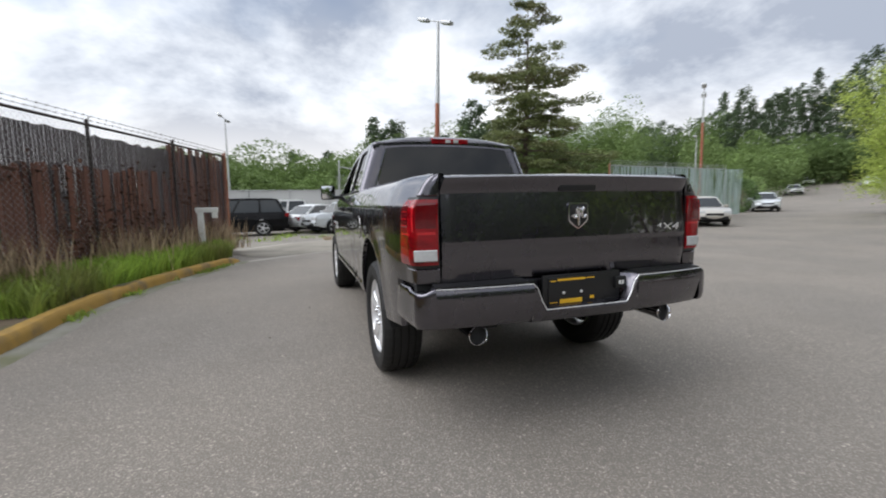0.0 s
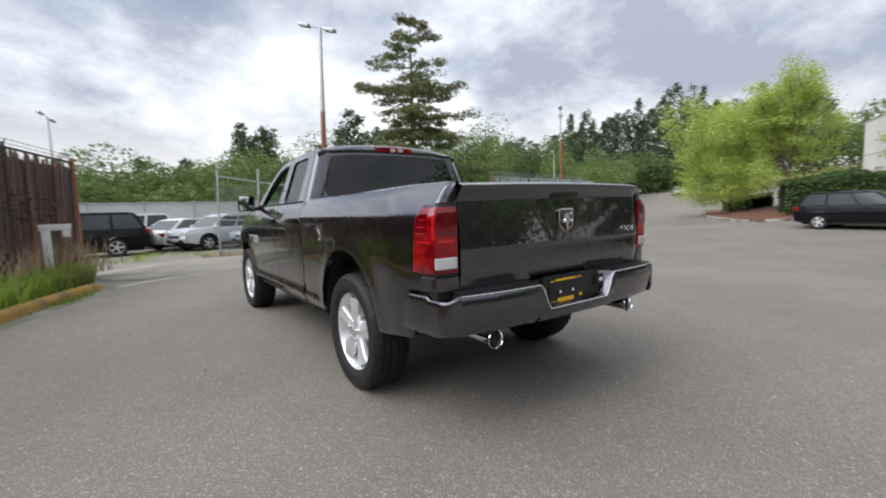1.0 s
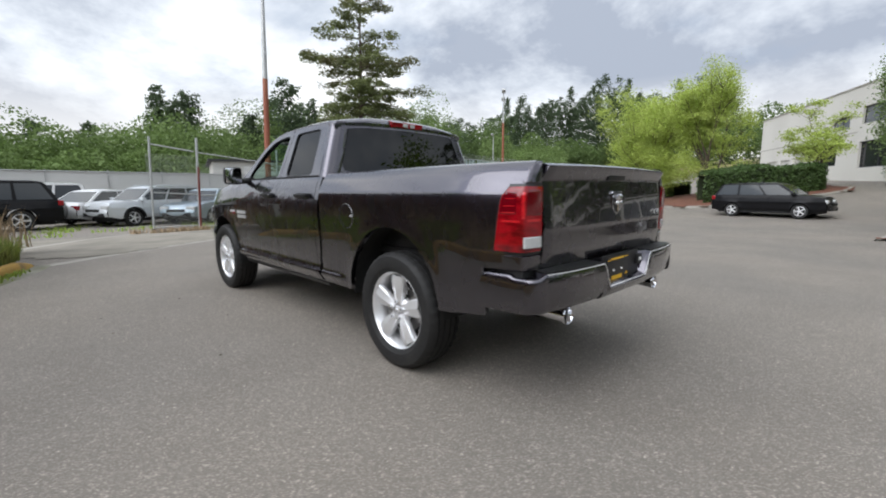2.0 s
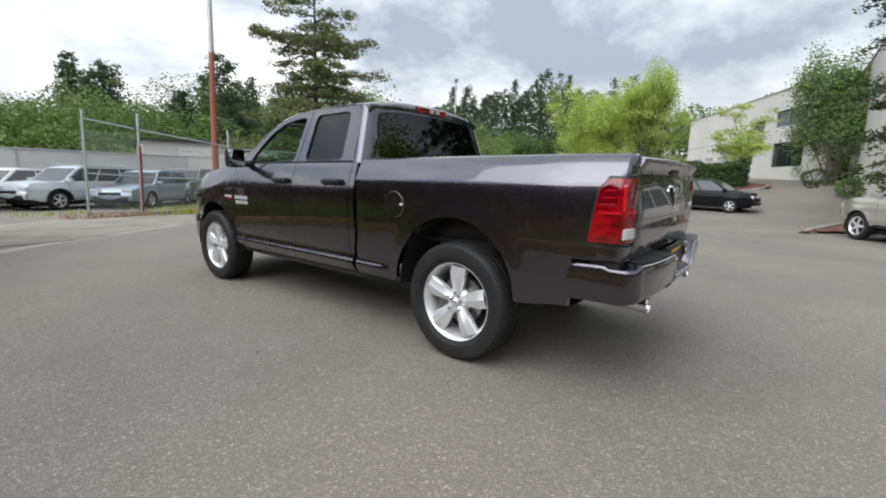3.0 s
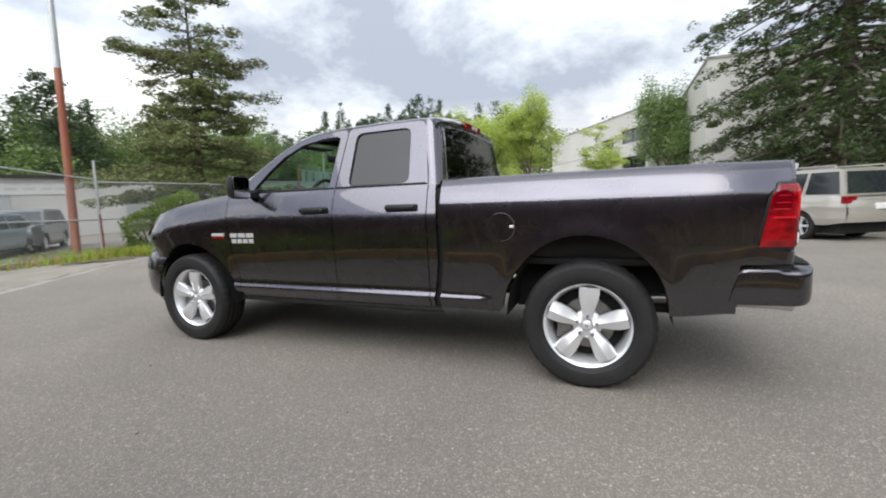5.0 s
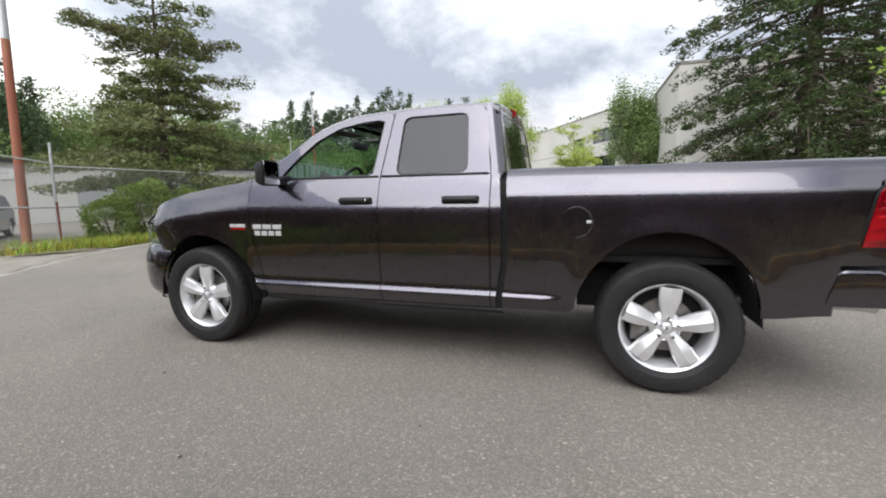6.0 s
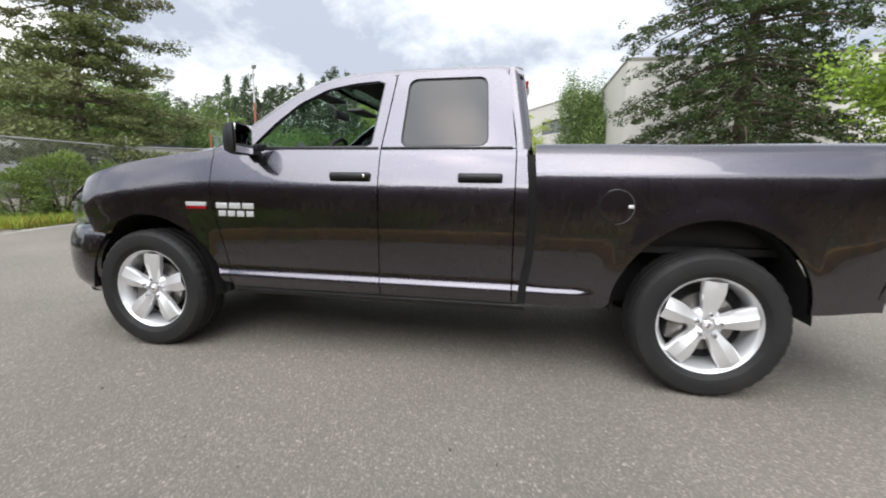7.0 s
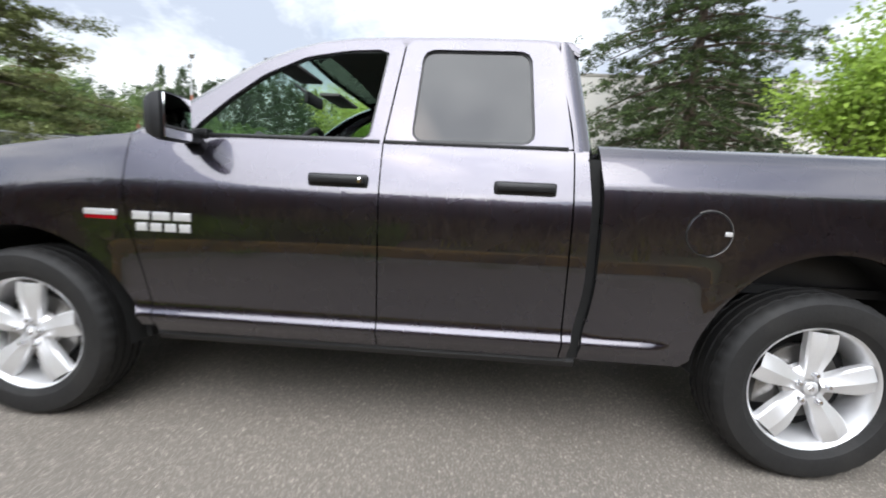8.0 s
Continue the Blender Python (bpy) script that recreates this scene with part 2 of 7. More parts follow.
WOODS_F = mat("far_slope_leaves", (0.13, 0.195, 0.06), 0.8, var=0.5, island=0.15, scale=0.05, leaf=0.4)
WOODS_C = mat("far_conifer", (0.075, 0.11, 0.055), 0.8, var=0.2, island=0.4, scale=0.08, leaf=0.4)
GALV = mat("galvanised_steel", (0.45, 0.46, 0.46), 0.5, 0.6, var=0.15, scale=6)
FENCE_STEEL = mat("dark_weathered_steel", (0.055, 0.045, 0.042), 0.8, 0.2, var=0.2, scale=5)
POSTRED = mat("dark_rust_paint", (0.17, 0.04, 0.03), 0.75, var=0.2, scale=4)
RUSTRED = mat("rust_red_primer", (0.27, 0.085, 0.048), 0.7, var=0.2, scale=3, second=(0.36, 0.16, 0.09), sec_scale=1.5, streak=5)
GREYSLAT = mat("weathered_grey_slats", (0.105, 0.086, 0.088), 0.8, var=0.25, scale=2.5, obj=0.4)
SLAT = mat("brown_fence_slats", (0.150, 0.064, 0.042), 0.8, var=0.25, scale=2.0, obj=0.3, second=(0.085, 0.042, 0.030), sec_scale=0.9, streak=3)
TEAL = mat("green_grey_fence_slats", (0.42, 0.52, 0.50), 0.6, var=0.12, scale=1.5, obj=0.15)
STUCCO = mat("painted_tilt_up_concrete", (0.63, 0.61, 0.56), 0.85, var=0.08, scale=0.6, bump=0.004, bump_scale=40, second=(0.57, 0.55, 0.505), sec_scale=0.3, streak=5)
BLIND = mat("blinds_behind_glass", (0.17, 0.18, 0.20), 0.18, var=0.06, spec=0.8)
DARKGLASS = mat("dark_window_glass", (0.02, 0.022, 0.026), 0.06, var=0.05, spec=0.8)
GREYWALL = mat("grey_metal_cladding", (0.60, 0.585, 0.545), 0.6, var=0.08, scale=0.8)
ROOFDARK = mat("dark_roof_edge", (0.03, 0.03, 0.032), 0.7, var=0.2)
WHITEPAINT = mat("white_paint", (0.72, 0.72, 0.70), 0.6, var=0.1, scale=4)


# ---- mesh helpers ----
def link(name, mesh, parent=None, label="", material=None, smooth=True, sharp=35, kind="", category="", group=""):
    if material is not None:
        mesh.materials.append(material)
    if smooth:
        mesh.polygons.foreach_set("use_smooth", np.ones(len(mesh.polygons), dtype=bool))
        mesh.set_sharp_from_angle(angle=radians(sharp))
    ob = new(name, mesh)
    if parent is not None:
        ob.parent = parent
    return tagged(ob, label, category, group, kind)


def part(name, bm, material, parent, label="", smooth=True, sharp=35):
    """One bmesh as one mesh object under a thing or a part."""
    me = bpy.data.meshes.new(name)
    bmesh.ops.recalc_face_normals(bm, faces=bm.faces)
    bm.to_mesh(me)
    bm.free()
    return link(name, me, parent, label, material, smooth, sharp)


def thing(name, label, category, at=None, group="", kind=""):
    """An Empty at the base of a thing, to parent its parts."""
    ob = new(name)
    ob.empty_display_size = 0.2
    if at is not None:
        ob.matrix_world = at
    return tagged(ob, label, category, group, kind)


def solo(name, bm, material, label, category, at=None, kind="", group="", smooth=True, sharp=35):
    ob = part(name, bm, material, None, label, smooth, sharp)
    if at is not None:
        ob.matrix_world = at
    return tagged(ob, "", category, group, kind)


def raw(name, verts, faces, material, parent=None, label="", smooth=False, kind="", category=""):
    me = bpy.data.meshes.new(name)
    me.from_pydata(verts, [], faces)
    me.update()
    return link(name, me, parent, label, material, smooth, 40, kind, category)


def box(bm, x0, y0, z0, x1, y1, z1, bevel=0.0, m=None):
    r = bmesh.ops.create_cube(bm, size=1, matrix=Matrix.Translation(((x0 + x1) / 2, (y0 + y1) / 2, (z0 + z1) / 2)) @ Matrix.Diagonal((abs(x1 - x0), abs(y1 - y0), abs(z1 - z0), 1)))
    vs = r["verts"]
    if bevel:
        es = list({e for v in vs for e in v.link_edges})
        r2 = bmesh.ops.bevel(bm, geom=es, offset=bevel, segments=2, affect="EDGES", profile=0.6)
        vs = list({v for f_ in r2["faces"] for v in f_.verts} | {v for v in vs if v.is_valid})
    if m is not None:
        bmesh.ops.transform(bm, matrix=m, verts=[v for v in vs if v.is_valid])
    return vs


def boxed(*a, **k):
    bm = bmesh.new()
    box(bm, *a, **k)
    return bm


def lathe(bm, profile, segs, m=None, closed=False):
    """Turns (radius, along) pairs round the x axis."""
    rings = []
    for r, a in profile:
        rings.append([bm.verts.new((a, r * math.cos(2 * math.pi * i / segs), r * math.sin(2 * math.pi * i / segs))) for i in range(segs)])
    pairs = list(zip(rings, rings[1:])) + ([(rings[-1], rings[0])] if closed else [])
    for p, q in pairs:
        for i in range(segs):
            j = (i + 1) % segs
            bm.faces.new((p[i], p[j], q[j], q[i]))
    vs = [v for r in rings for v in r]
    if m is not None:
        bmesh.ops.transform(bm, matrix=m, verts=vs)
    return vs


def rod(bm, a, b, r0, r1=None, segs=8, caps=True):
    """A tapered round bar between two places."""
    a, b = Vector(a), Vector(b)
    d = b - a
    if d.length < 1e-6:
        return
    bmesh.ops.create_cone(bm, cap_ends=caps, segments=segs, radius1=r0, radius2=r0 if r1 is None else r1, depth=d.length,
                          matrix=Matrix.Translation((a + b) / 2) @ d.to_track_quat("Z", "Y").to_matrix().to_4x4())


def grid(bm, rows):
    """Faces between rows of places; returns the rows of vertices."""
    vr = [[bm.verts.new(p) for p in r] for r in rows]
    for a, b in zip(vr, vr[1:]):
        for i in range(len(a) - 1):
            bm.faces.new((a[i], a[i + 1], b[i + 1], b[i]))
    return vr


def clean(bm, d=0.0008):
    bmesh.ops.remove_doubles(bm, verts=bm.verts, dist=d)
    bmesh.ops.dissolve_degenerate(bm, edges=bm.edges, dist=d)


def flange(bm, offset):
    """Turns the open edges of a panel inwards, so that it shows its thickness."""
    es = [e for e in bm.edges if e.is_boundary]
    r = bmesh.ops.extrude_edge_only(bm, edges=es)
    bmesh.ops.translate(bm, vec=offset, verts=[v for v in r["geom"] if isinstance(v, bmesh.types.BMVert)])


def curve_fn(xs, ys):
    """A smooth curve through points."""
    xs, ys = np.array(xs, float), np.array(ys, float)
    t = np.gradient(ys, xs)

    def fn(x):
        x = min(max(x, xs[0]), xs[-1])
        i = min(max(int(np.searchsorted(xs, x)) - 1, 0), len(xs) - 2)
        h = xs[i + 1] - xs[i]
        s = (x - xs[i]) / h
        return float((2 * s**3 - 3 * s**2 + 1) * ys[i] + (s**3 - 2 * s**2 + s) * h * t[i] + (-2 * s**3 + 3 * s**2) * ys[i + 1] + (s**3 - s**2) * h * t[i + 1])
    return fn


def ss(a, b, x):
    t = min(max((x - a) / (b - a), 0.0), 1.0)
    return t * t * (3 - 2 * t)


def ground_z(x, y):
    """The lie of the land: level by the truck, a ramp up to the building, and the road that climbs to the hill."""
    e = min(max(0.0, x - 14.0), 96.0)
    z = 0.0006 * e * e + 0.07 * max(0.0, min(x, 260.0) - 110.0)
    z += 1.2 * ss(21, 34, x) * ss(13, 1, y)
    z -= 0.1 * ss(9, 16, y) * (1 - ss(12, 20, x))
    z -= 0.2 * ss(2, 12, x) * (1 - ss(21, 30, x)) * (1 - 0.5 * ss(4, 14, y))
    return z
# ---- ground ----
def sheet(name, material, xs, ys, lift=0.0, label="", category="", keep=None, rough=0.0, kind="structure"):
    """A piece of ground that follows the lie of the land."""
    idx, verts, faces = {}, [], []
    for j, y in enumerate(ys):
        for i, x in enumerate(xs):
            idx[i, j] = len(verts)
            verts.append((x, y, ground_z(x, y) + lift + (rough * noise.noise((x * 0.9, y * 0.9, 1.7)) if rough else 0)))
    for j in range(len(ys) - 1):
        for i in range(len(xs) - 1):
            if keep is None or keep((xs[i] + xs[i + 1]) / 2, (ys[j] + ys[j + 1]) / 2):
                faces.append((idx[i, j], idx[i + 1, j], idx[i + 1, j + 1], idx[i, j + 1]))
    return raw(name, verts, faces, material, label=label, smooth=True, kind=kind, category=category)


def spread(a, b, near, far):
    """Steps that widen away from the origin."""
    v, x, out = 0.0, 0.0, [0.0]
    while x < b:
        x += near + far * x
        out.append(min(x, b))
    x, neg = 0.0, []
    while x > a:
        x -= near + far * -x
        neg.append(max(x, a))
    return sorted(set(neg + out))


sheet("ground", ASPHALT, spread(-900, 1400, 1.0, 0.06), spread(-900, 1400, 1.0, 0.06), label="worn grey asphalt ground reaching to the hills", category="ground")

# kerb along the fence verge, with worn yellow paint
KERB = [(-4.9, -14.0), (-4.35, -6.0), (-4.1, -2.0), (-4.02, 0.6), (-3.99, 1.6), (-4.0, 2.6), (-3.95, 3.5), (-3.74, 4.7), (-3.36, 5.9), (-2.95, 7.0), (-2.80, 7.6)]


def along(pts, step):
    p = np.array(pts, float)
    d = np.concatenate([[0], np.cumsum(np.linalg.norm(np.diff(p, axis=0), axis=1))])
    t = np.linspace(0, d[-1], max(2, int(d[-1] / step) + 1))
    q = np.stack([np.interp(t, d, p[:, k]) for k in range(2)], 1)
    g = np.gradient(q, axis=0)
    g /= np.linalg.norm(g, axis=1, keepdims=True)
    return q, np.stack([-g[:, 1], g[:, 0]], 1)


def kerb_run(name, pts, material, height, width, label, side=1, step=0.25, seed=1, gutter=None):
    q, nrm = along(pts, step)
    bm = bmesh.new()
    rows = []
    for i, ((x, y), (nx, ny)) in enumerate(zip(q, nrm)):
        z = ground_z(x, y)
        w = 0.012 * noise.noise((x * 2.1, y * 2.1, seed))
        end = min(1, i / 2, (len(q) - 1 - i) / 2)
        h = height * (0.35 + 0.65 * end)
        row = []
        for o, zz in ((0, -0.03), (0.012 + w, h * 0.5), (0.02 + w, h - 0.03 + w), (0.045, h + w), (width - 0.03, h + 0.004), (width, h - 0.02), (width, -0.03)):
            row.append((x + side * nx * o, y + side * ny * o, z + zz))
        rows.append(row)
    grid(bm, rows)
    ob = solo(name, bm, material, label, "kerb", kind="structure")
    return ob


kerb_run("kerb", KERB, YELLOW_KERB, 0.15, 0.17, "kerb with worn yellow paint beside the verge")


def strip(name, pts, width, material, lift, label, side=1, step=0.3):
    q, nrm = along(pts, step)
    bm = bmesh.new()
    grid(bm, [[(x + side * nx * o, y + side * ny * o, ground_z(x, y) + lift * k + 0.004 * noise.noise((x * 3, y * 3, o))) for o, k in ((-0.05, -1.5), (0, 1), (width / 2, 1.2), (width, 1), (width + 0.05, -1.5))] for (x, y), (nx, ny) in zip(q, nrm)])
    return solo(name, bm, material, label, "gutter", kind="structure")


strip("gutter", KERB[1:], 0.20, GUTTER, 0.010, "dirty concrete gutter strip along the kerb", side=-1)
strip("driveway_edge", [(-2.80, 7.35), (-2.35, 7.65), (-1.67, 8.2), (-0.6, 8.9), (0.5, 9.6), (1.7, 10.45), (3.0, 11.35), (4.2, 12.05), (6.2, 12.85), (11.0, 13.4), (16.0, 14.0)], 0.20, CONCRETE, 0.006, "pale concrete edge where the driveway meets the road")
strip("driveway_joint", [(-3.2, 10.4), (-1.75, 12.7), (-0.3, 14.0)], 0.16, CONCRETE, 0.018, "pale concrete joint across the driveway")

# verge behind the kerb
def left_of_kerb(x, y):
    kx = np.interp(y, [p[1] for p in KERB], [p[0] for p in KERB])
    return x < kx - 0.14


vx, vy = list(np.arange(-16, -2.4, 0.22)), list(np.arange(-14, 11.8, 0.25))
sheet("verge", SOIL, vx, vy, 0.13, "soil and grass verge behind the kerb", "verge", keep=lambda x, y: left_of_kerb(x, y) and y < 7.7 + (x + 2.9) * -2.2, rough=0.05)


def blades(name, spots, material, label, h0, h1, width, lean=0.35, seed=3, category="grass", tip=True):
    """Upright blades as thin tapered faces, one mesh."""
    rg = np.random.default_rng(seed)
    n = len(spots)
    sp = np.array(spots)
    a = rg.uniform(0, 2 * np.pi, n)
    h = rg.uniform(h0, h1, n)
    w = width * rg.uniform(0.6, 1.4, n)
    lx, ly = rg.normal(0, lean, n) * h, rg.normal(0, lean, n) * h
    dx, dy = np.cos(a) * w, np.sin(a) * w
    v = np.zeros((n, 5, 3))
    v[:, 0] = sp + np.stack([-dx, -dy, 0 * h], 1)
    v[:, 1] = sp + np.stack([dx, dy, 0 * h], 1)
    v[:, 2] = sp + np.stack([dx * 0.7 + lx * 0.35, dy * 0.7 + ly * 0.35, h * 0.6], 1)
    v[:, 3] = sp + np.stack([-dx * 0.7 + lx * 0.35, -dy * 0.7 + ly * 0.35, h * 0.6], 1)
    v[:, 4] = sp + np.stack([lx, ly, h], 1)
    base = np.arange(n)[:, None] * 5
    faces = [tuple(f) for f in (base + [0, 1, 2, 3]).tolist()] + [tuple(f) for f in (base + [3, 2, 4]).tolist()]
    return raw(name, v.reshape(-1, 3).tolist(), faces, material, label=label, kind="stuff", category=category)


FENCE = [(-3.38, 10.35), (-5.27, 4.2), (-7.45, -3.4), (-10.0, -12.2), (-12.5, -21.0)]


def fence_x(y):
    p = FENCE[::-1]
    return float(np.interp(y, [q[1] for q in p], [q[0] for q in p]))


rg0 = np.random.default_rng(11)
spots = []
while len(spots) < 15000:
    y = rg0.uniform(2.4, 9.6)
    kx = float(np.interp(y, [p[1] for p in KERB], [p[0] for p in KERB])) - 0.18
    fx_ = fence_x(y)
    x = rg0.uniform(fx_ - 0.1, kx) if fx_ < kx else kx
    if y > 7.6 + (x + 2.9) * -2.2 or noise.noise((x * 0.8, y * 0.8, 4.0)) < -0.5:
        continue
    spots.append((x, y, 0.12))
blades("verge_grass", spots, GRASS, "bright green uncut grass along the verge", 0.14, 0.42, 0.012, seed=4)
spots = []
while len(spots) < 2600:
    y = rg0.uniform(-8, 10.2)
    x = fence_x(y) + abs(rg0.normal(0, 0.35)) + 0.03
    if noise.noise((x * 0.9, y * 0.9, 9.0)) < -0.1:
        continue
    spots.append((x, y, 0.12))
blades("dry_weeds", spots, DRYGRASS, "dry tan weed stems standing against the fence", 0.35, 0.95, 0.010, 0.22, seed=5, category="weeds")
spots = [(x, y, 0.12) for x, y in zip(rg0.uniform(-5.5, -4.3, 700), rg0.uniform(-2, 4.5, 700)) if noise.noise((x, y, 2.0)) > 0.1]
blades("yellow_flowers", spots, YELLOWWEED, "small yellow weeds in the verge grass", 0.1, 0.3, 0.014, seed=6, category="weeds")

spots = []
for (x, y), (nx, ny) in zip(*along(KERB[4:], 0.02)):
    for _ in range(3):
        if noise.noise((x * 1.6, y * 1.6, 12.0)) > -0.05 + 0.25 * rg0.random():
            o = abs(rg0.normal(0, 0.07))
            spots.append((x + nx * -o, y + ny * -o, ground_z(x, y) + 0.012))
blades("gutter_weeds", spots, GRASS, "small green weeds growing in the gutter along the kerb", 0.03, 0.09, 0.010, 0.6, seed=7, category="weeds")

def chain_link(name, a, b, z0, z1, parent, cell=0.085, r=0.0032):
    """Diamond mesh as thin crossing wires."""
    a, b = Vector(a), Vector(b)
    L = (b - a).length
    u = (b - a) / L
    H = z1 - z0
    verts, faces = [], []
    side = Vector((-u.y, u.x, 0))

    def wire(p, q):
        d = (q - p).normalized()
        o = d.cross(side).normalized() * r
        k = len(verts)
        for c in (p + o, q + o, q - o, p - o):
            verts.append(tuple(c))
        faces.append((k, k + 1, k + 2, k + 3))
        k = len(verts)
        o = side * r
        for c in (p + o, q + o, q - o, p - o):
            verts.append(tuple(c))
        faces.append((k, k + 1, k + 2, k + 3))
    s = -H
    while s < L:
        for sg in (1, -1):
            s0, s1, t0, t1 = s, s + H, 0.0, H
            if s0 < 0:
                t0, s0 = -s0, 0.0
            if s1 > L:
                t1, s1 = t1 - (s1 - L), L
            if t1 > t0:
                p, q = (t0, t1) if sg == 1 else (H - t0, H - t1)
                wire(a + u * s0 + Vector((0, 0, z0 + p)), a + u * s1 + Vector((0, 0, z0 + q)))
        s += cell
    return raw(name, verts, faces, GALV, parent)


# ---- slatted fence with barbed wire ----
def slat_fence(name, pts, height, material, label, slat_w, gap, post_every, parent_kind="fence", wires=3, arm=0.25, base=0.08, limit=300, post_mat=None, broken=0.0):
    th = thing(name, label, "fence")
    q, nrm = along(pts, 0.05)
    d = np.concatenate([[0], np.cumsum(np.linalg.norm(np.diff(q, axis=0), axis=1))])

    def at(t):
        return float(np.interp(t, d, q[:, 0])), float(np.interp(t, d, q[:, 1]))
    post_mat = post_mat or GALV
    k = 0
    t = 0.0
    tops = []
    while t <= d[-1]:
        x, y = at(t)
        bm = bmesh.new()
        z = ground_z(x, y) + base
        r = 0.05 if k == 0 else 0.03
        rod(bm, (x, y, z - 0.15), (x, y, z + height + 0.05), r, r, 10)
        lathe(bm, [(0.001, 0.05), (r * 0.8, 0.03), (r * 1.1, 0)], 10, Matrix.Translation((x, y, z + height + 0.05)) @ pose(0, 0, 0, 0, -90, 0))
        rod(bm, (x, y, z + height + 0.02), (x + 0.14 * 0.3, y, z + height + arm), 0.012, 0.010, 6)
        part("post", bm, post_mat if k else RUSTRED, th)
        tops.append((x, y, z + height))
        t += post_every
        k += 1
    for i, (a, b) in enumerate(zip(tops, tops[1:])):
        bm = bmesh.new()
        rod(bm, a, b, 0.024, 0.024, 8)
        part("top_rail", bm, post_mat, th)
        for w in range(wires):
            bm = bmesh.new()
            o = Vector((0.02 * w, 0, 0.05 + arm * (w + 0.4) / wires))
            pa, pb = Vector(a) + o, Vector(b) + o
            rod(bm, pa, pb, 0.0035, 0.0035, 5)
            m_ = int((pb - pa).length / 0.16)
            for j in range(m_):
                c = pa.lerp(pb, (j + 0.5) / m_)
                rod(bm, c + Vector((0.02, 0.01, 0.02)), c - Vector((0.02, 0.01, 0.02)), 0.003, 0.002, 4)
                rod(bm, c + Vector((-0.015, 0.015, 0.02)), c - Vector((-0.015, 0.015, 0.02)), 0.003, 0.002, 4)
            part("barbed_wire", bm, post_mat, th)
    rg = random.Random(5)
    me = bpy.data.meshes.new("slat")
    b_ = bmesh.new()
    box(b_, -slat_w / 2, -0.004, 0, slat_w / 2, 0.004, 1.0)
    b_.to_mesh(me)
    b_.free()
    me.materials.append(material)
    count, t = 0, slat_w
    joined = bmesh.new()
    while t < d[-1]:
        x, y = at(t)
        x2, y2 = at(t + 0.05)
        ang = math.degrees(math.atan2(y2 - y, x2 - x))
        h = height - 0.03 - (0.06 * rg.random() if rg.random() < 0.3 else 0)
        if broken and 2.6 < t < 7.5:
            h *= broken + 0.10 * noise.noise((t * 0.7, 2.0, 3.0)) + 0.02 * rg.random()
        m = pose(x, y, ground_z(x, y) + base + 0.01, rg.gauss(0, 1.2), rg.gauss(0, 0.5), ang + rg.gauss(0, 4)) @ Matrix.Diagonal((1, 1, h, 1))
        if count < limit:
            ob = new("slat", me)
            ob.parent = th
            ob.matrix_local = m
        else:
            box(joined, -slat_w / 2, -0.004, 0, slat_w / 2, 0.004, 1.0, m=m)
        count += 1
        t += slat_w + gap
    if joined.verts:
        tagged(part("slats", joined, material, th, smooth=False), kind="stuff")
    else:
        joined.free()
    return th


bfence = slat_fence("brown_fence", FENCE, 2.60, SLAT, "tall chain-link fence filled with weathered brown slats, barbed wire on top", 0.072, 0.002, 2.4, wires=2, arm=0.14, broken=0.72, post_mat=FENCE_STEEL)
# greyer slats of an older row behind, and the wire mesh
_q, _n = along(FENCE, 0.070)
_bm = bmesh.new()
for _i, ((_x, _y), (_nx, _ny)) in enumerate(zip(_q, _n)):
    _h = 2.50 - 0.1 * abs(noise.noise((_x * 3, _y * 3, 5)))
    box(_bm, -0.030, -0.003, 0.1, 0.030, 0.003, _h, m=pose(_x - 0.05, _y, 0.05, 0, 0, math.degrees(math.atan2(_nx, -_ny)) + 6 * math.sin(_i * 2.7)))
tagged(part("older_slats", _bm, GREYSLAT, bfence, smooth=False), kind="stuff")
for _a, _b in zip(FENCE[:3], FENCE[1:4]):
    chain_link("mesh", (_a[0] + 0.02, _a[1], 0.08), (_b[0] + 0.02, _b[1], 0.08), 0.05, 2.55, bfence, cell=0.10, r=0.0018)
slat_fence("green_fence", [(13.0, 14.2), (20.0, 16.1), (27.4, 18.3)], 3.05, TEAL, "chain-link fence with pale green-grey slats and barbed wire", 0.062, 0.006, 2.5)

# dead creeper on the brown fence
def leafy(name, centres, size, material, parent=None, label="", kind="", category="", flat=0.5, seed=1, aspect=0.6, droop=0.0):
    """Many small leaf faces round centres, one mesh."""
    rg = np.random.default_rng(seed)
    c = np.asarray(centres, float)
    n = len(c)
    u = rg.normal(size=(n, 3))
    u[:, 2] = u[:, 2] * flat - droop
    u /= np.linalg.norm(u, axis=1, keepdims=True)
    w = np.cross(u, rg.normal(size=(n, 3)))
    w /= np.linalg.norm(w, axis=1, keepdims=True) + 1e-9
    s = (size * rg.uniform(0.6, 1.4, n))[:, None]
    v = np.stack([c - u * s * 0.5, c + w * s * aspect * 0.5 + u * s * 0.05, c + u * s * 0.55, c - w * s * aspect * 0.5 + u * s * 0.05], 1)
    faces = [tuple(f) for f in (np.arange(n)[:, None] * 4 + [0, 1, 2, 3]).tolist()]
    return raw(name, v.reshape(-1, 3).tolist(), faces, material, parent, label, kind=kind, category=category)


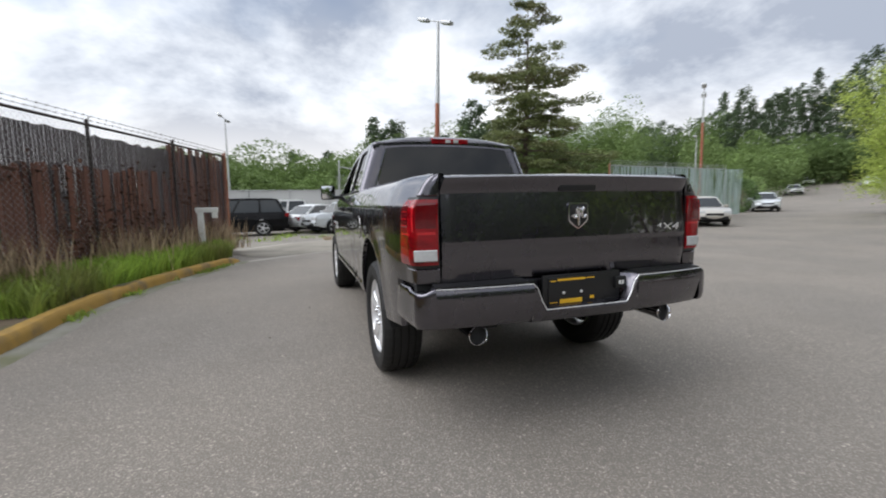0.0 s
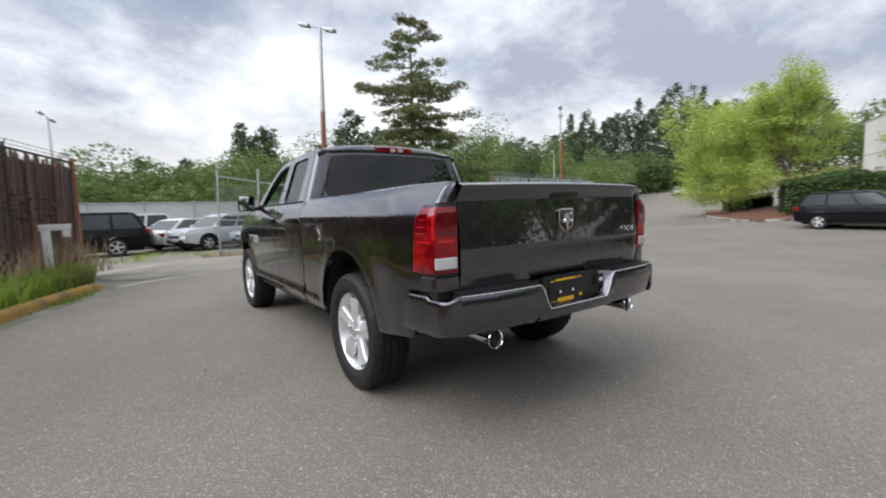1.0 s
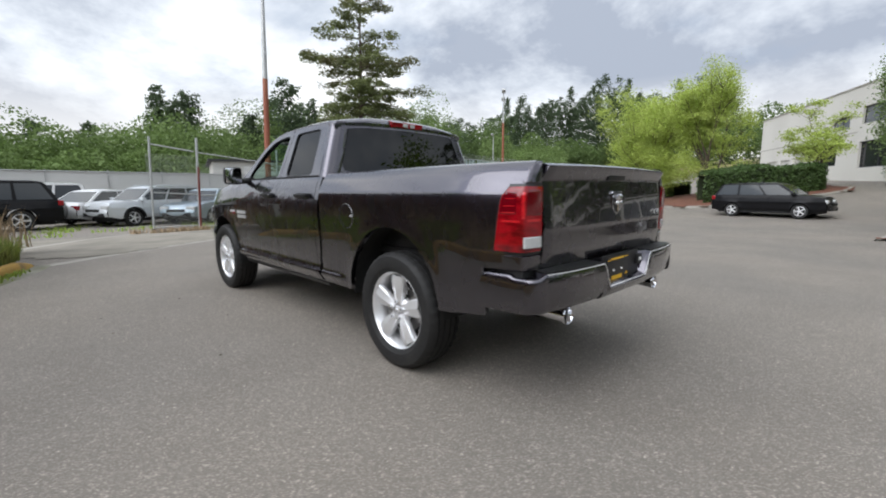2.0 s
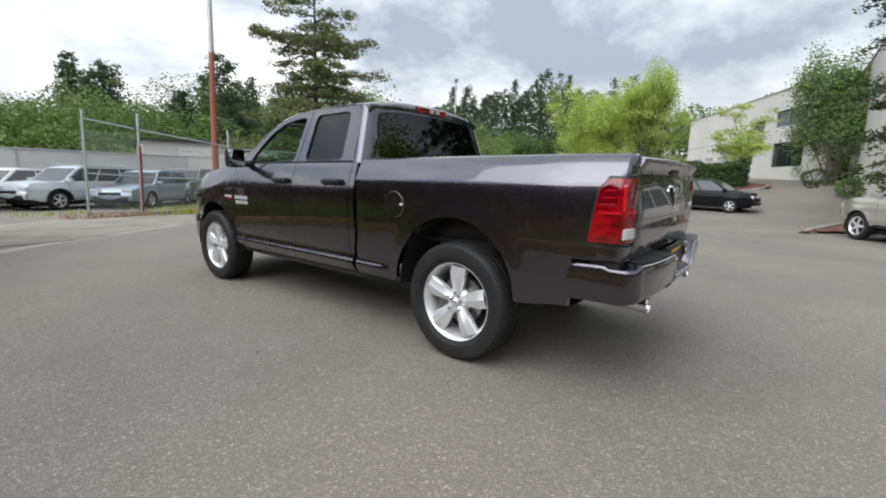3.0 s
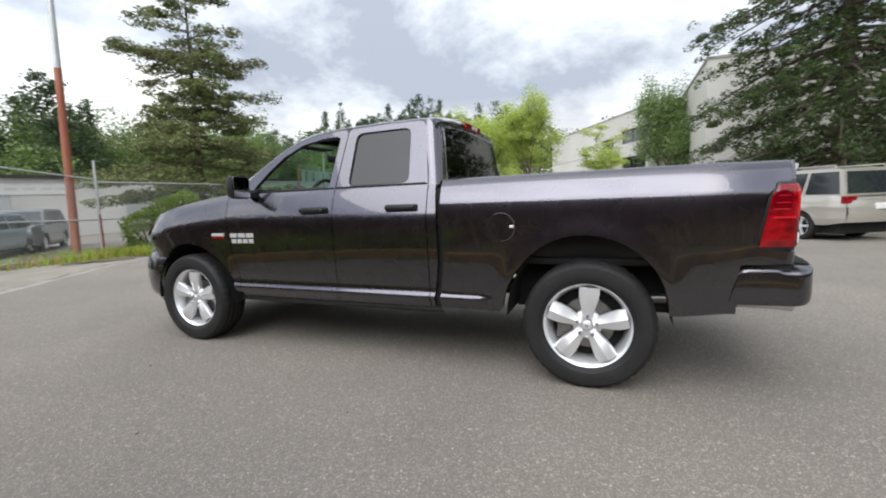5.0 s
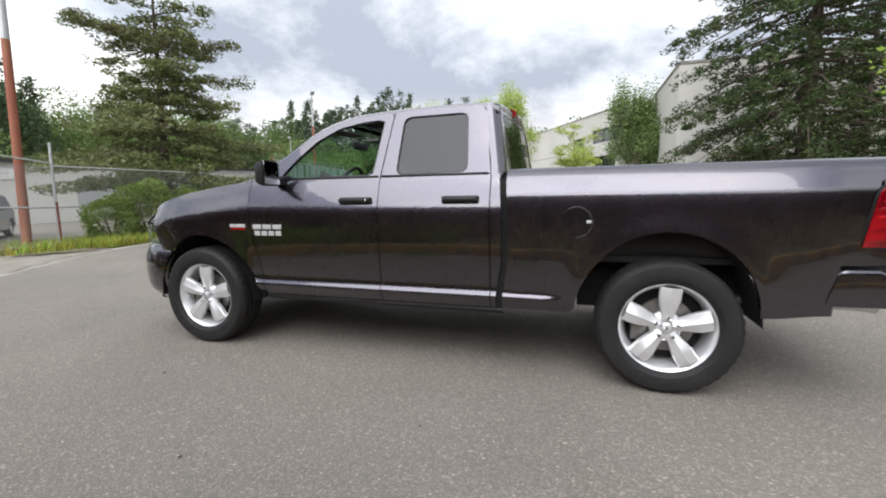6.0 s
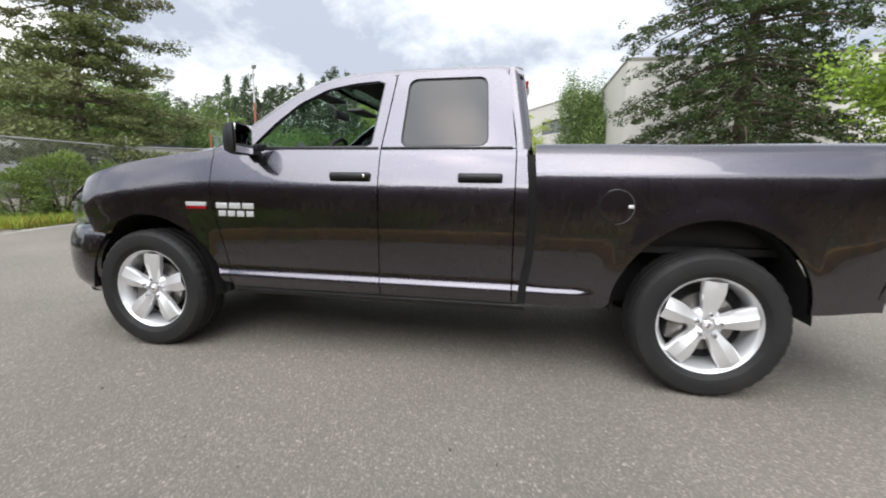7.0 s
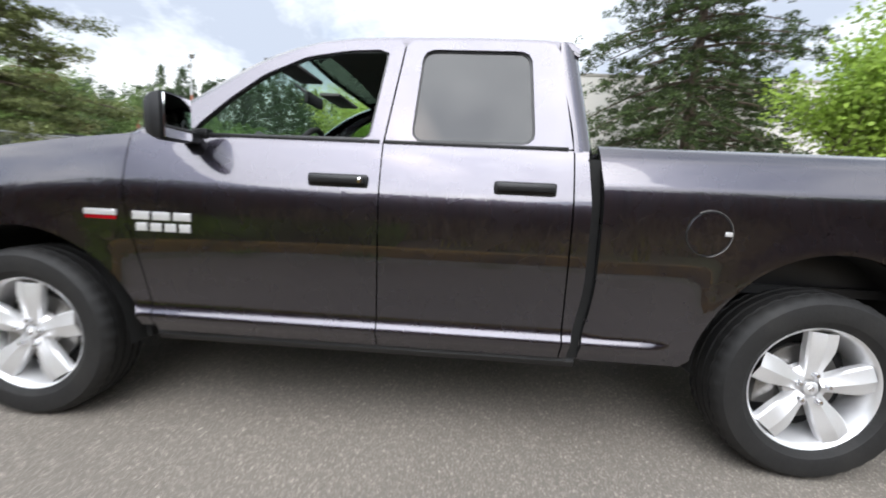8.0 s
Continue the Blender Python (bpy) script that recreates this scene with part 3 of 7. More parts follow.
rgv = np.random.default_rng(8)
cv = []
while len(cv) < 2600:
    y = rgv.uniform(-9, 9.5)
    z = 0.2 + 2.3 * rgv.beta(1.3, 2.4)
    if noise.noise((y * 0.8, z * 1.2, 3.3)) + 0.25 * noise.noise((y * 3, z * 3, 1)) > -0.02 + 0.12 * (z - 1.2):
        cv.append((fence_x(y) + rgv.uniform(0.02, 0.16), y, z))
leafy("dead_creeper", cv, 0.075, mat("dead_creeper_leaves", (0.085, 0.045, 0.030), 0.9, var=0.2, island=0.5), label="brown dead creeper hanging on the fence", kind="stuff", category="creeper", seed=9)

# ---- gate and chain link by the driveway ----
def bar(parent, name, a, b, r, material=GALV, segs=10):
    bm = bmesh.new()
    rod(bm, a, b, r, r, segs)
    return part(name, bm, material, parent)


def g3(x, y, z):
    return (x, y, ground_z(x, y) + z)


gate = thing("chain_link_gate", "leaning galvanised chain-link gate leaf beside the driveway", "gate")
GA, GB, GC = (0.02, 14.0), (1.38, 14.15), (4.30, 14.45)
bar(gate, "gate_stile", g3(*GA, 0.05), g3(GA[0] + 0.10, GA[1], 3.05), 0.032)
bar(gate, "gate_rail", g3(0.10, 14.0, 2.82), g3(GB[0], GB[1], 2.66), 0.024)
bar(gate, "gate_rail", g3(0.03, 14.0, 0.16), g3(GB[0], GB[1], 0.16), 0.024)
bar(gate, "gate_rail", g3(0.06, 14.0, 1.30), g3(GB[0], GB[1], 1.22), 0.020)
chain_link("mesh", (GA[0] - 0.05, GA[1], ground_z(*GA)), (GB[0], GB[1], ground_z(*GB)), 0.16, 2.52, gate)
bm = bmesh.new()
lathe(bm, [(0.03, -0.03), (0.07, -0.03), (0.075, 0), (0.07, 0.03), (0.03, 0.03)], 18, Matrix.Translation(g3(0.02, 13.97, 0.075)))
part("gate_wheel", bm, RUBBER, gate)
lf = thing("chain_link_fence", "galvanised chain-link fence with rust-red post and barbed top", "fence")
bar(lf, "post", g3(*GB, -0.1), g3(GB[0] + 0.12, GB[1], 3.12), 0.040, GALV)
bar(lf, "post_sleeve", g3(GB[0] + 0.02, GB[1] - 0.06, -0.05), g3(GB[0] + 0.10, GB[1] - 0.06, 2.15), 0.034, POSTRED)
bar(lf, "post", g3(*GC, -0.1), g3(GC[0] + 0.06, GC[1], 2.92), 0.036, GALV)
bar(lf, "post_sleeve", g3(GC[0] + 0.02, GC[1] - 0.05, -0.05), g3(GC[0] + 0.02, GC[1] - 0.05, 1.3), 0.026, POSTRED)
bar(lf, "top_rail", g3(GB[0] + 0.1, GB[1], 2.64), g3(GC[0], GC[1], 2.36), 0.024)
bar(lf, "mid_rail", g3(GB[0], GB[1], 1.20), g3(GC[0], GC[1], 1.15), 0.024)
bar(lf, "low_rail", g3(GB[0], GB[1], 0.12), g3(GC[0], GC[1], 0.12), 0.024)
chain_link("mesh", (*GB, ground_z(*GB)), (*GC, ground_z(*GC)), 0.12, 2.28, lf)
bar(lf, "top_rail", g3(GC[0], GC[1], 2.28), g3(9.2, 14.4, 2.35), 0.024)
bar(lf, "mid_rail", g3(GC[0], GC[1], 1.15), g3(9.2, 14.4, 1.2), 0.022)
bar(lf, "post", g3(9.2, 14.4, -0.1), g3(9.2, 14.4, 2.7), 0.036)
chain_link("mesh", (*GC, ground_z(*GC)), (9.2, 14.4, ground_z(9.2, 14.4)), 0.12, 2.28, lf)
bar(lf, "post", g3(13.0, 14.2, -0.1), g3(13.0, 14.2, 3.05), 0.045)
bar(lf, "top_rail", g3(9.2, 14.4, 2.35), g3(13.0, 14.2, 2.55), 0.03)
chain_link("mesh", (9.2, 14.4, ground_z(9.2, 14.4)), (13.0, 14.2, ground_z(13, 14.2)), 0.12, 2.4, lf)

# back fence across the lot
bf = thing("back_fence", "long grey chain-link fence with privacy mesh behind the parked cars", "fence")
for i in range(13):
    x = -26 + 3.0 * i
    bar(bf, "post", g3(x, 33.0, -0.1), g3(x, 33.0, 2.75), 0.03)
bar(bf, "top_rail", g3(-26, 33, 2.70), g3(10, 33, 2.70), 0.03)
bm = bmesh.new()
grid(bm, [[(x, 33.04 + 0.02 * noise.noise((x * 0.6, z * 2, 0)), ground_z(x, 33) + z) for z in (0.05, 0.9, 1.8, 2.66)] for x in np.linspace(-26, 10, 60)])
flange(bm, (0, 0.006, 0))
part("privacy_mesh", bm, mat("grey_privacy_mesh", (0.52, 0.53, 0.52), 0.9, var=0.12, scale=0.8, second=(0.60, 0.60, 0.59), sec_scale=0.3), bf)

# low warehouse beyond the lot
wh = thing("warehouse", "low grey metal warehouse with a dark roof edge", "building")
wp = pose(8.6, 34.0, 0, 0, 0, -14)
bm = bmesh.new()
box(bm, -1.0, 0, -0.2, 24, 9, 3.55, m=wp)
part("wall", bm, GREYWALL, wh, smooth=False)
bm = bmesh.new()
box(bm, -1.3, -0.3, 3.552, 24.3, 9.3, 3.72, m=wp)
part("roof", bm, ROOFDARK, wh, smooth=False)
bm = bmesh.new()
box(bm, 1.2, -0.06, 2.55, 4.6, -0.01, 3.2, m=wp)
sg = part("sign", bm, WHITEPAINT, wh, "plain white sign board", smooth=False)
bm = bmesh.new()
for a in (1.5, 2.3, 3.1, 3.8):
    box(bm, a, -0.075, 2.8, a + 0.55, -0.062, 2.95, m=wp)
part("sign_bar", bm, GREYWALL, sg, smooth=False)
for a in (7.5, 17.0):
    bm = bmesh.new()
    box(bm, a, -0.05, -0.1, a + 3.0, -0.01, 2.6, m=wp)
    part("roller_door", bm, GALV, wh, smooth=False)
for a in (11.5, 14.0):
    bm = bmesh.new()
    box(bm, a, -0.05, 1.0, a + 1.4, -0.01, 2.1, m=wp)
    part("window", bm, DARKGLASS, wh, smooth=False)

# ---- light poles ----
def light_pole(name, x, y, h, label, lower=RUSTRED, split=0.55, heads=2, turn=0.0, r=0.10, size=1.0, lean=0.0):
    z = ground_z(x, y)
    th = thing(name, label, "street lamp", pose(x, y, z, 0, lean, 0) @ pose(0, 0, 0, 0, 0, turn))
    bm = bmesh.new()
    rod(bm, (0, 0, -0.2), (0, 0, h * split), r, r * 0.82, 14)
    part("pole_base", bm, lower, th, "rust-red painted lower pole")
    bm = bmesh.new()
    rod(bm, (0, 0, h * split), (0, 0, h), r * 0.82, r * 0.5, 14)
    part("pole_top", bm, GALV, th)
    bm = bmesh.new()
    rod(bm, (-0.75 * size, 0, h + 0.24 * size), (0.45 * size, 0, h - 0.12 * size), 0.03, 0.03, 8)
    part("arm", bm, GALV, th)
    for k, sx in enumerate((-0.85, 0.5)[:heads]):
        bm = bmesh.new()
        box(bm, -0.30 * size, -0.16 * size, -0.07, 0.30 * size, 0.16 * size, 0.07, 0.03, pose(sx * size, 0, h + (0.27 - 0.42 * k) * size, 0, 16, 0))
        hd = part("lamp_head", bm, GALV, th)
        bm = bmesh.new()
        box(bm, -0.22 * size, -0.12 * size, -0.085, 0.22 * size, 0.12 * size, -0.072, 0, pose(sx * size, 0, h + (0.27 - 0.42 * k) * size, 0, 16, 0))
        part("lens", bm, CLEAR_LENS, hd)
    return th


light_pole("light_pole", 5.12, 17.44, 10.15, "tall lot lamp, rust-red below and grey above, two heads", split=0.62, turn=-52, r=0.135, lean=1.7)
light_pole("light_pole", 28.9, 22.7, 9.4, "tall lot lamp with a rust-red pole by the road", split=0.75, turn=40, r=0.11)
light_pole("light_pole", -7.5, 42.0, 9.6, "distant lot lamp on a grey pole", lower=GALV, turn=62, size=0.8)
light_pole("light_pole", 46.0, 38.0, 8.0, "small distant lamp on a rust-red pole", turn=30, heads=1)

# sign post on the verge
sp = thing("sign_post", "bare white T-shaped post standing in the verge grass", "post", pose(-3.68, 8.3, 0.1, 0, 0, 4))
bm = bmesh.new()
box(bm, -0.065, -0.05, -0.1, 0.065, 0.05, 1.05, 0.008)
part("upright", bm, mat("weathered_white_wood", (0.74, 0.73, 0.69), 0.85, var=0.15, streak=3), sp)
bm = bmesh.new()
box(bm, -0.10, -0.055, 1.04, 0.38, 0.055, 1.16, 0.008)
part("crossbar", bm, bpy.data.materials["weathered_white_wood"], sp)
bm = bmesh.new()
box(bm, 0.24, -0.05, 0.90, 0.36, 0.05, 1.039, 0.008)
part("end_block", bm, bpy.data.materials["weathered_white_wood"], sp)
# ---- the pickup truck ----
truck = thing("pickup_truck", "dark grey metallic crew pickup truck parked on worn asphalt", "pickup truck")
ARCH_R, ARCH_F = (0.015, 0.505, 0.49), (3.545, 0.45, 0.485)

_door = curve_fn([0.40, 0.47, 0.505, 0.532, 0.548, 0.566, 0.585, 0.66, 0.80, 1.00, 1.10, 1.15, 1.18, 1.25, 1.31, 1.36, 1.40],
                 [0.930, 0.955, 0.974, 0.994, 0.998, 0.989, 0.980, 0.982, 0.990, 1.000, 1.001, 0.997, 0.989, 0.969, 0.949, 0.927, 0.903])
_bed = curve_fn([0.40, 0.47, 0.505, 0.60, 0.80, 1.00, 1.12, 1.20, 1.232, 1.250, 1.30, 1.34, 1.37, 1.385, 1.395],
                [0.940, 0.962, 0.972, 0.984, 0.996, 1.005, 1.008, 1.006, 1.001, 0.992, 0.966, 0.943, 0.916, 0.896, 0.876])
_fender_top = curve_fn([3.0, 3.42, 3.81, 4.05, 4.20, 4.30], [1.365, 1.315, 1.245, 1.17, 1.085, 1.02])


def body_x(y, z):
    """Half the width of the body at a height."""
    if y < 0.98:
        x = _bed(z)
        k = ss(0.60, 0.70, y)
        if k:
            x += k * max(0.0, _door(z) - _bed(z)) * (1 if z < 0.62 else 0)
        x -= 0.062 * ss(-0.55, -1.12, y) ** 1.4
    else:
        if y > 3.0:
            top = _fender_top(y)
            z = z + (1.365 - top) * ss(0.75, top, z)
        x = _door(z)
        x -= 0.075 * ss(3.65, 4.45, y) ** 1.5
    for cy, cz, r in (ARCH_R, ARCH_F):
        d = math.hypot(y - cy, z - cz) - r
        if z > 0.3:
            x += 0.010 * math.exp(-(max(d, 0) / 0.07) ** 2)
    return x


def arch_z(y, low):
    for cy, cz, r in (ARCH_R, ARCH_F):
        if abs(y - cy) < r:
            return max(low, cz + math.sqrt(r * r - (y - cy) ** 2))
    return low


def side_panel(s, y0, y1, low, high, levels=None, depth=0.03, extra=()):
    """A body panel between two seams (numbers or functions of the height), clipped at the wheel arch."""
    fl = (lambda z: y0) if isinstance(y0, (int, float)) else y0
    fr = (lambda z: y1) if isinstance(y1, (int, float)) else y1
    a, b = fl(1.0), fr(1.0)
    ts = set(np.linspace(0, 1, max(4, int(abs(b - a) / 0.045))))
    for cy, cz, r in (ARCH_R, ARCH_F):
        for k in range(49):
            t = (cy + r * math.cos(math.pi * k / 48) - a) / (b - a)
            if 0 < t < 1:
                ts.add(t)
    ts |= {(e - a) / (b - a) for e in extra}
    ts = sorted(ts)
    zl = levels or sorted(set(list(np.arange(0.42, 1.42, 0.03)) + [0.505, 0.535, 0.55, 0.565, 0.58, 0.60, 1.215, 1.232, 1.241, 1.25, 1.265, 1.335, 1.375, 1.395]))
    bm = bmesh.new()
    rows = []
    for t in ts:
        ym = a + (b - a) * t
        lo, hi = low(ym) if callable(low) else low, high(ym) if callable(high) else high
        lo = arch_z(ym, lo)
        row = []
        for z in zl:
            z = min(max(z, lo), hi)
            y = fl(z) + (fr(z) - fl(z)) * t
            row.append((s * body_x(y, z), y, z))
        row.append((s * body_x(fl(hi) + (fr(hi) - fl(hi)) * t, hi), fl(hi) + (fr(hi) - fl(hi)) * t, hi))
        rows.append(row)
    grid(bm, rows)
    clean(bm)
    flange(bm, (-s * depth, 0, 0))
    return bm


def upper_x(z):
    return 0.928 - 0.335 * (z - 1.36)


def outline_panel(outer, inner, place, thick, offset):
    """A frame between two outlines of equal count, with thickness."""
    bm = bmesh.new()
    n = len(outer)
    o = [bm.verts.new(place(*p)) for p in outer]
    i = [bm.verts.new(place(*p)) for p in inner]
    for k in range(n):
        bm.faces.new((o[k], o[(k + 1) % n], i[(k + 1) % n], i[k]))
    flange(bm, offset)
    return bm


def resample(pts, n):
    """n places evenly along a closed outline."""
    p = np.array(list(pts) + [pts[0]], float)
    d = np.concatenate([[0], np.cumsum(np.linalg.norm(np.diff(p, axis=0), axis=1))])
    return [tuple(np.interp(t, d, p[:, k]) for k in range(2)) for t in np.linspace(0, d[-1], n, endpoint=False)]


def rounded(pts, r, k=5):
    """An outline with its corners rounded."""
    out = []
    n = len(pts)
    for i in range(n):
        a, b, c = Vector(pts[i - 1]), Vector(pts[i]), Vector(pts[(i + 1) % n])
        u, v = (a - b), (c - b)
        q = min(r, u.length * 0.45, v.length * 0.45)
        p0, p1 = b + u.normalized() * q, b + v.normalized() * q
        for j in range(k + 1):
            t = j / k
            out.append(tuple((1 - t) ** 2 * p0 + 2 * t * (1 - t) * b + t * t * p1))
    return out


def pane(bm, pts, place, thick):
    """A flat or gently bent pane with thickness."""
    f = bmesh.ops.contextual_create(bm, geom=[bm.verts.new(place(*p)) for p in pts])["faces"]
    bmesh.ops.triangulate(bm, faces=f)
    r = bmesh.ops.extrude_face_region(bm, geom=list(bm.faces))
    bmesh.ops.translate(bm, vec=thick, verts=[v for v in r["geom"] if isinstance(v, bmesh.types.BMVert)])


# seams: the front door's edge leans
def seam_front(z):
    return 3.015 - 0.10 * ss(1.15, 0.5, z)


def seam_lamp(z):
    """The fender's front edge beside the headlight."""
    return 3.972 + 0.395 * (min(max(z, 0.79), 1.12) - 0.79)


SEAM_B, SEAM_C = 1.884, 1.076


def bed_front(z):
    """The bed's front edge, which leans forward towards the sill."""
    return 0.957 + 0.040 * ss(0.85, 0.48, z) + 0.014 * ss(1.1, 1.35, z)


def cab_end(z):
    return bed_front(z) + 0.046


FRONT_WIN = rounded([(1.945, 1.376), (2.765, 1.368), (2.69, 1.445), (2.60, 1.535), (2.45, 1.656), (2.265, 1.744), (2.08, 1.778), (1.890, 1.789)], 0.03)
REAR_WIN = rounded([(1.237, 1.380), (1.768, 1.374), (1.740, 1.793), (1.262, 1.796)], 0.055)
FRONT_OUT = [(1.888, 1.36), (2.97, 1.355), (2.88, 1.425), (2.78, 1.495), (2.69, 1.558), (2.59, 1.627), (2.49, 1.690), (2.39, 1.742), (2.29, 1.781), (2.18, 1.809), (2.04, 1.825), (1.822, 1.833)]
REAR_OUT = [(1.080, 1.36), (1.880, 1.36), (1.814, 1.833), (1.45, 1.841), (1.17, 1.838), (1.14, 1.80)]


def door_upper(s, outer, win, n=72):
    """The frame round a door's window."""
    def place(y, z):
        return (s * upper_x(z), y, z)
    c = Vector((sum(p[0] for p in win) / len(win), sum(p[1] for p in win) / len(win)))

    def by_angle(pts):
        pts = resample(pts, 400)
        ang = [math.atan2(p[1] - c.y, (p[0] - c.x) * 0.6) for p in pts]
        order = sorted(range(len(pts)), key=lambda i: ang[i])
        pa = [ang[i] for i in order]
        res = []
        for t in np.linspace(-math.pi, math.pi, n, endpoint=False):
            j = int(np.argmin(np.abs((np.array(pa) - t + math.pi) % (2 * math.pi) - math.pi)))
            res.append(pts[order[j]])
        return res
    return outline_panel(by_angle(outer), by_angle(win), place, 0.03, (-s * 0.035, 0, 0))


def door(s, front):
    side = "driver" if s < 0 else "passenger"
    if front:
        bm = side_panel(s, SEAM_B + 0.003, lambda z: seam_front(z) - 0.003, 0.47, 1.362)
    else:
        bm = side_panel(s, SEAM_C + 0.004, SEAM_B - 0.003, 0.47, 1.362)
    up = door_upper(s, FRONT_OUT if front else REAR_OUT, FRONT_WIN if front else REAR_WIN)
    me = bpy.data.meshes.new("upper")
    up.to_mesh(me)
    up.free()
    bm.from_mesh(me)
    bpy.data.meshes.remove(me)
    d = part("door", bm, PAINT, truck)
    # pull handle in black plastic, with its cup and key lock
    yc = 2.060 if front else 1.276
    xc = body_x(yc, 1.195)
    h = bmesh.new()
    box(h, s * (xc - 0.004), yc - 0.128, 1.168, s * (xc + 0.014), yc + 0.128, 1.224, 0.012)
    part("handle", h, BLACK_TRIM, d, "black plastic pull handle")
    g = bmesh.new()
    box(g, s * (xc + 0.010), yc - 0.118, 1.186, s * (xc + 0.044), yc + 0.118, 1.217, 0.010)
    part("grip", g, BLACK_TRIM, d)
    if front:
        k = bmesh.new()
        lathe(k, [(0.0005, s * (xc + 0.048)), (0.011, s * (xc + 0.046)), (0.012, s * (xc + 0.010))], 14, Matrix.Translation((0, yc - 0.10, 1.201)))
        part("lock", k, CHROME, d)
    # belt seal under the window and the dark channel round it
    w = FRONT_WIN if front else REAR_WIN
    seal = bmesh.new()
    ya, yb = (1.90, 2.86) if front else (1.10, 1.878)
    box(seal, s * (upper_x(1.37) - 0.01), ya, 1.362, s * (upper_x(1.37) + 0.006), yb, 1.377, 0.003)
    part("belt_seal", seal, BLACK_TRIM, d)
    ch = outline_panel(w, [(p[0] + (c_ - p[0]) * 0.035, p[1] + (z_ - p[1]) * 0.05) for p in w for c_, z_ in [((2.25, 1.57) if front else (1.55, 1.59))]],
                       lambda y, z: (s * (upper_x(z) - 0.012), y, z), 0.02, (-s * 0.02, 0, 0))
    part("window_channel", ch, BLACK_TRIM, d)
    if not (front and s < 0):
        p = bmesh.new()
        pane(p, w, lambda y, z: (s * (upper_x(z) - 0.016), y, z), (-s * 0.004, 0, 0))
        part("window", p, CLEAR if front else PRIVACY, d, "" if front else "dark privacy glass window", smooth=False).visible_shadow = not front
    # inner trim card
    t = bmesh.new()
    box(t, s * 0.86, ya, 0.62, s * 0.90, yb, 1.35, 0.012)
    part("trim_card", t, CABIN, d)
    return d


for s_ in (-1, 1):
    door(s_, True)
    door(s_, False)
    part("fender", side_panel(s_, lambda z: seam_front(z) + 0.003, seam_lamp, lambda y: 0.50 if y < 3.5 else 0.795, lambda y: _fender_top(y)), PAINT, truck)
    part("cab_corner", side_panel(s_, cab_end, SEAM_C - 0.003, 0.47, 1.362), PAINT, truck)
    part("bedside", side_panel(s_, -1.045, bed_front, lambda y: 0.47 if y > 0 else (0.51 + 0.03 * ss(-0.5, -0.78, y) if y > -0.805 else 0.822), 1.392, depth=0.035, extra=(-0.80, -0.8051, -0.815)), PAINT, truck)
    # rocker under the doors
    r = bmesh.new()
    rows = []
    for y in np.linspace(1.0, 2.93, 12):
        rows.append([(s_ * x, y, z) for x, z in ((0.88, 0.49), (0.930, 0.462), (0.935, 0.445), (0.91, 0.415), (0.84, 0.40))])
    grid(r, rows)
    part("rocker", r, BLACK_TRIM, truck)
    # dark gap between the cab and the bed, its shade put in as a black sheet
    g = bmesh.new()
    grid(g, [[(s_ * 0.60, bed_front(z) - 0.004, z), (s_ * 0.945, bed_front(z) - 0.004, z), (s_ * 0.945, cab_end(z) + 0.004, z), (s_ * 0.60, cab_end(z) + 0.004, z)] for z in np.linspace(0.47, 1.33, 14)])
    part("cab_gap_seal", g, LINER, truck)

# cab: pillars, roof, glass
PILLAR = [(3.03, 1.352), (2.93, 1.405), (2.80, 1.488), (2.70, 1.556), (2.60, 1.626), (2.50, 1.691), (2.40, 1.744), (2.30, 1.785), (2.19, 1.817), (2.05, 1.838), (1.84, 1.850), (1.5, 1.858), (1.2, 1.855), (1.10, 1.846), (1.055, 1.822)]


def roof_edge(y):
    return float(np.interp(-y, [-p[0] for p in PILLAR], [p[1] for p in PILLAR]))


bm = bmesh.new()
rows = []
for y in np.concatenate([np.linspace(2.30, 1.13, 22), [1.10, 1.08, 1.065, 1.055]]):
    z0 = roof_edge(y)
    xe = upper_x(z0)
    drop = 0.03 * ss(1.13, 1.055, y) + 0.02 * ss(1.95, 2.30, y)
    row = []
    for k in np.linspace(-1, 1, 33):
        c = 1 - abs(k) ** 2.6
        row.append((k * xe, y + 0.10 * (1 - k * k) * ss(1.85, 2.30, y) - 0.015 * (1 - k * k) * ss(1.3, 1.055, y), z0 + (0.072 - drop) * c + 0.012 * math.sqrt(max(0, 1 - abs(k) ** 12)) - 0.012))
    rows.append(row)
grid(bm, rows)
flange(bm, (0, 0, -0.03))
part("roof", bm, PAINT, truck)
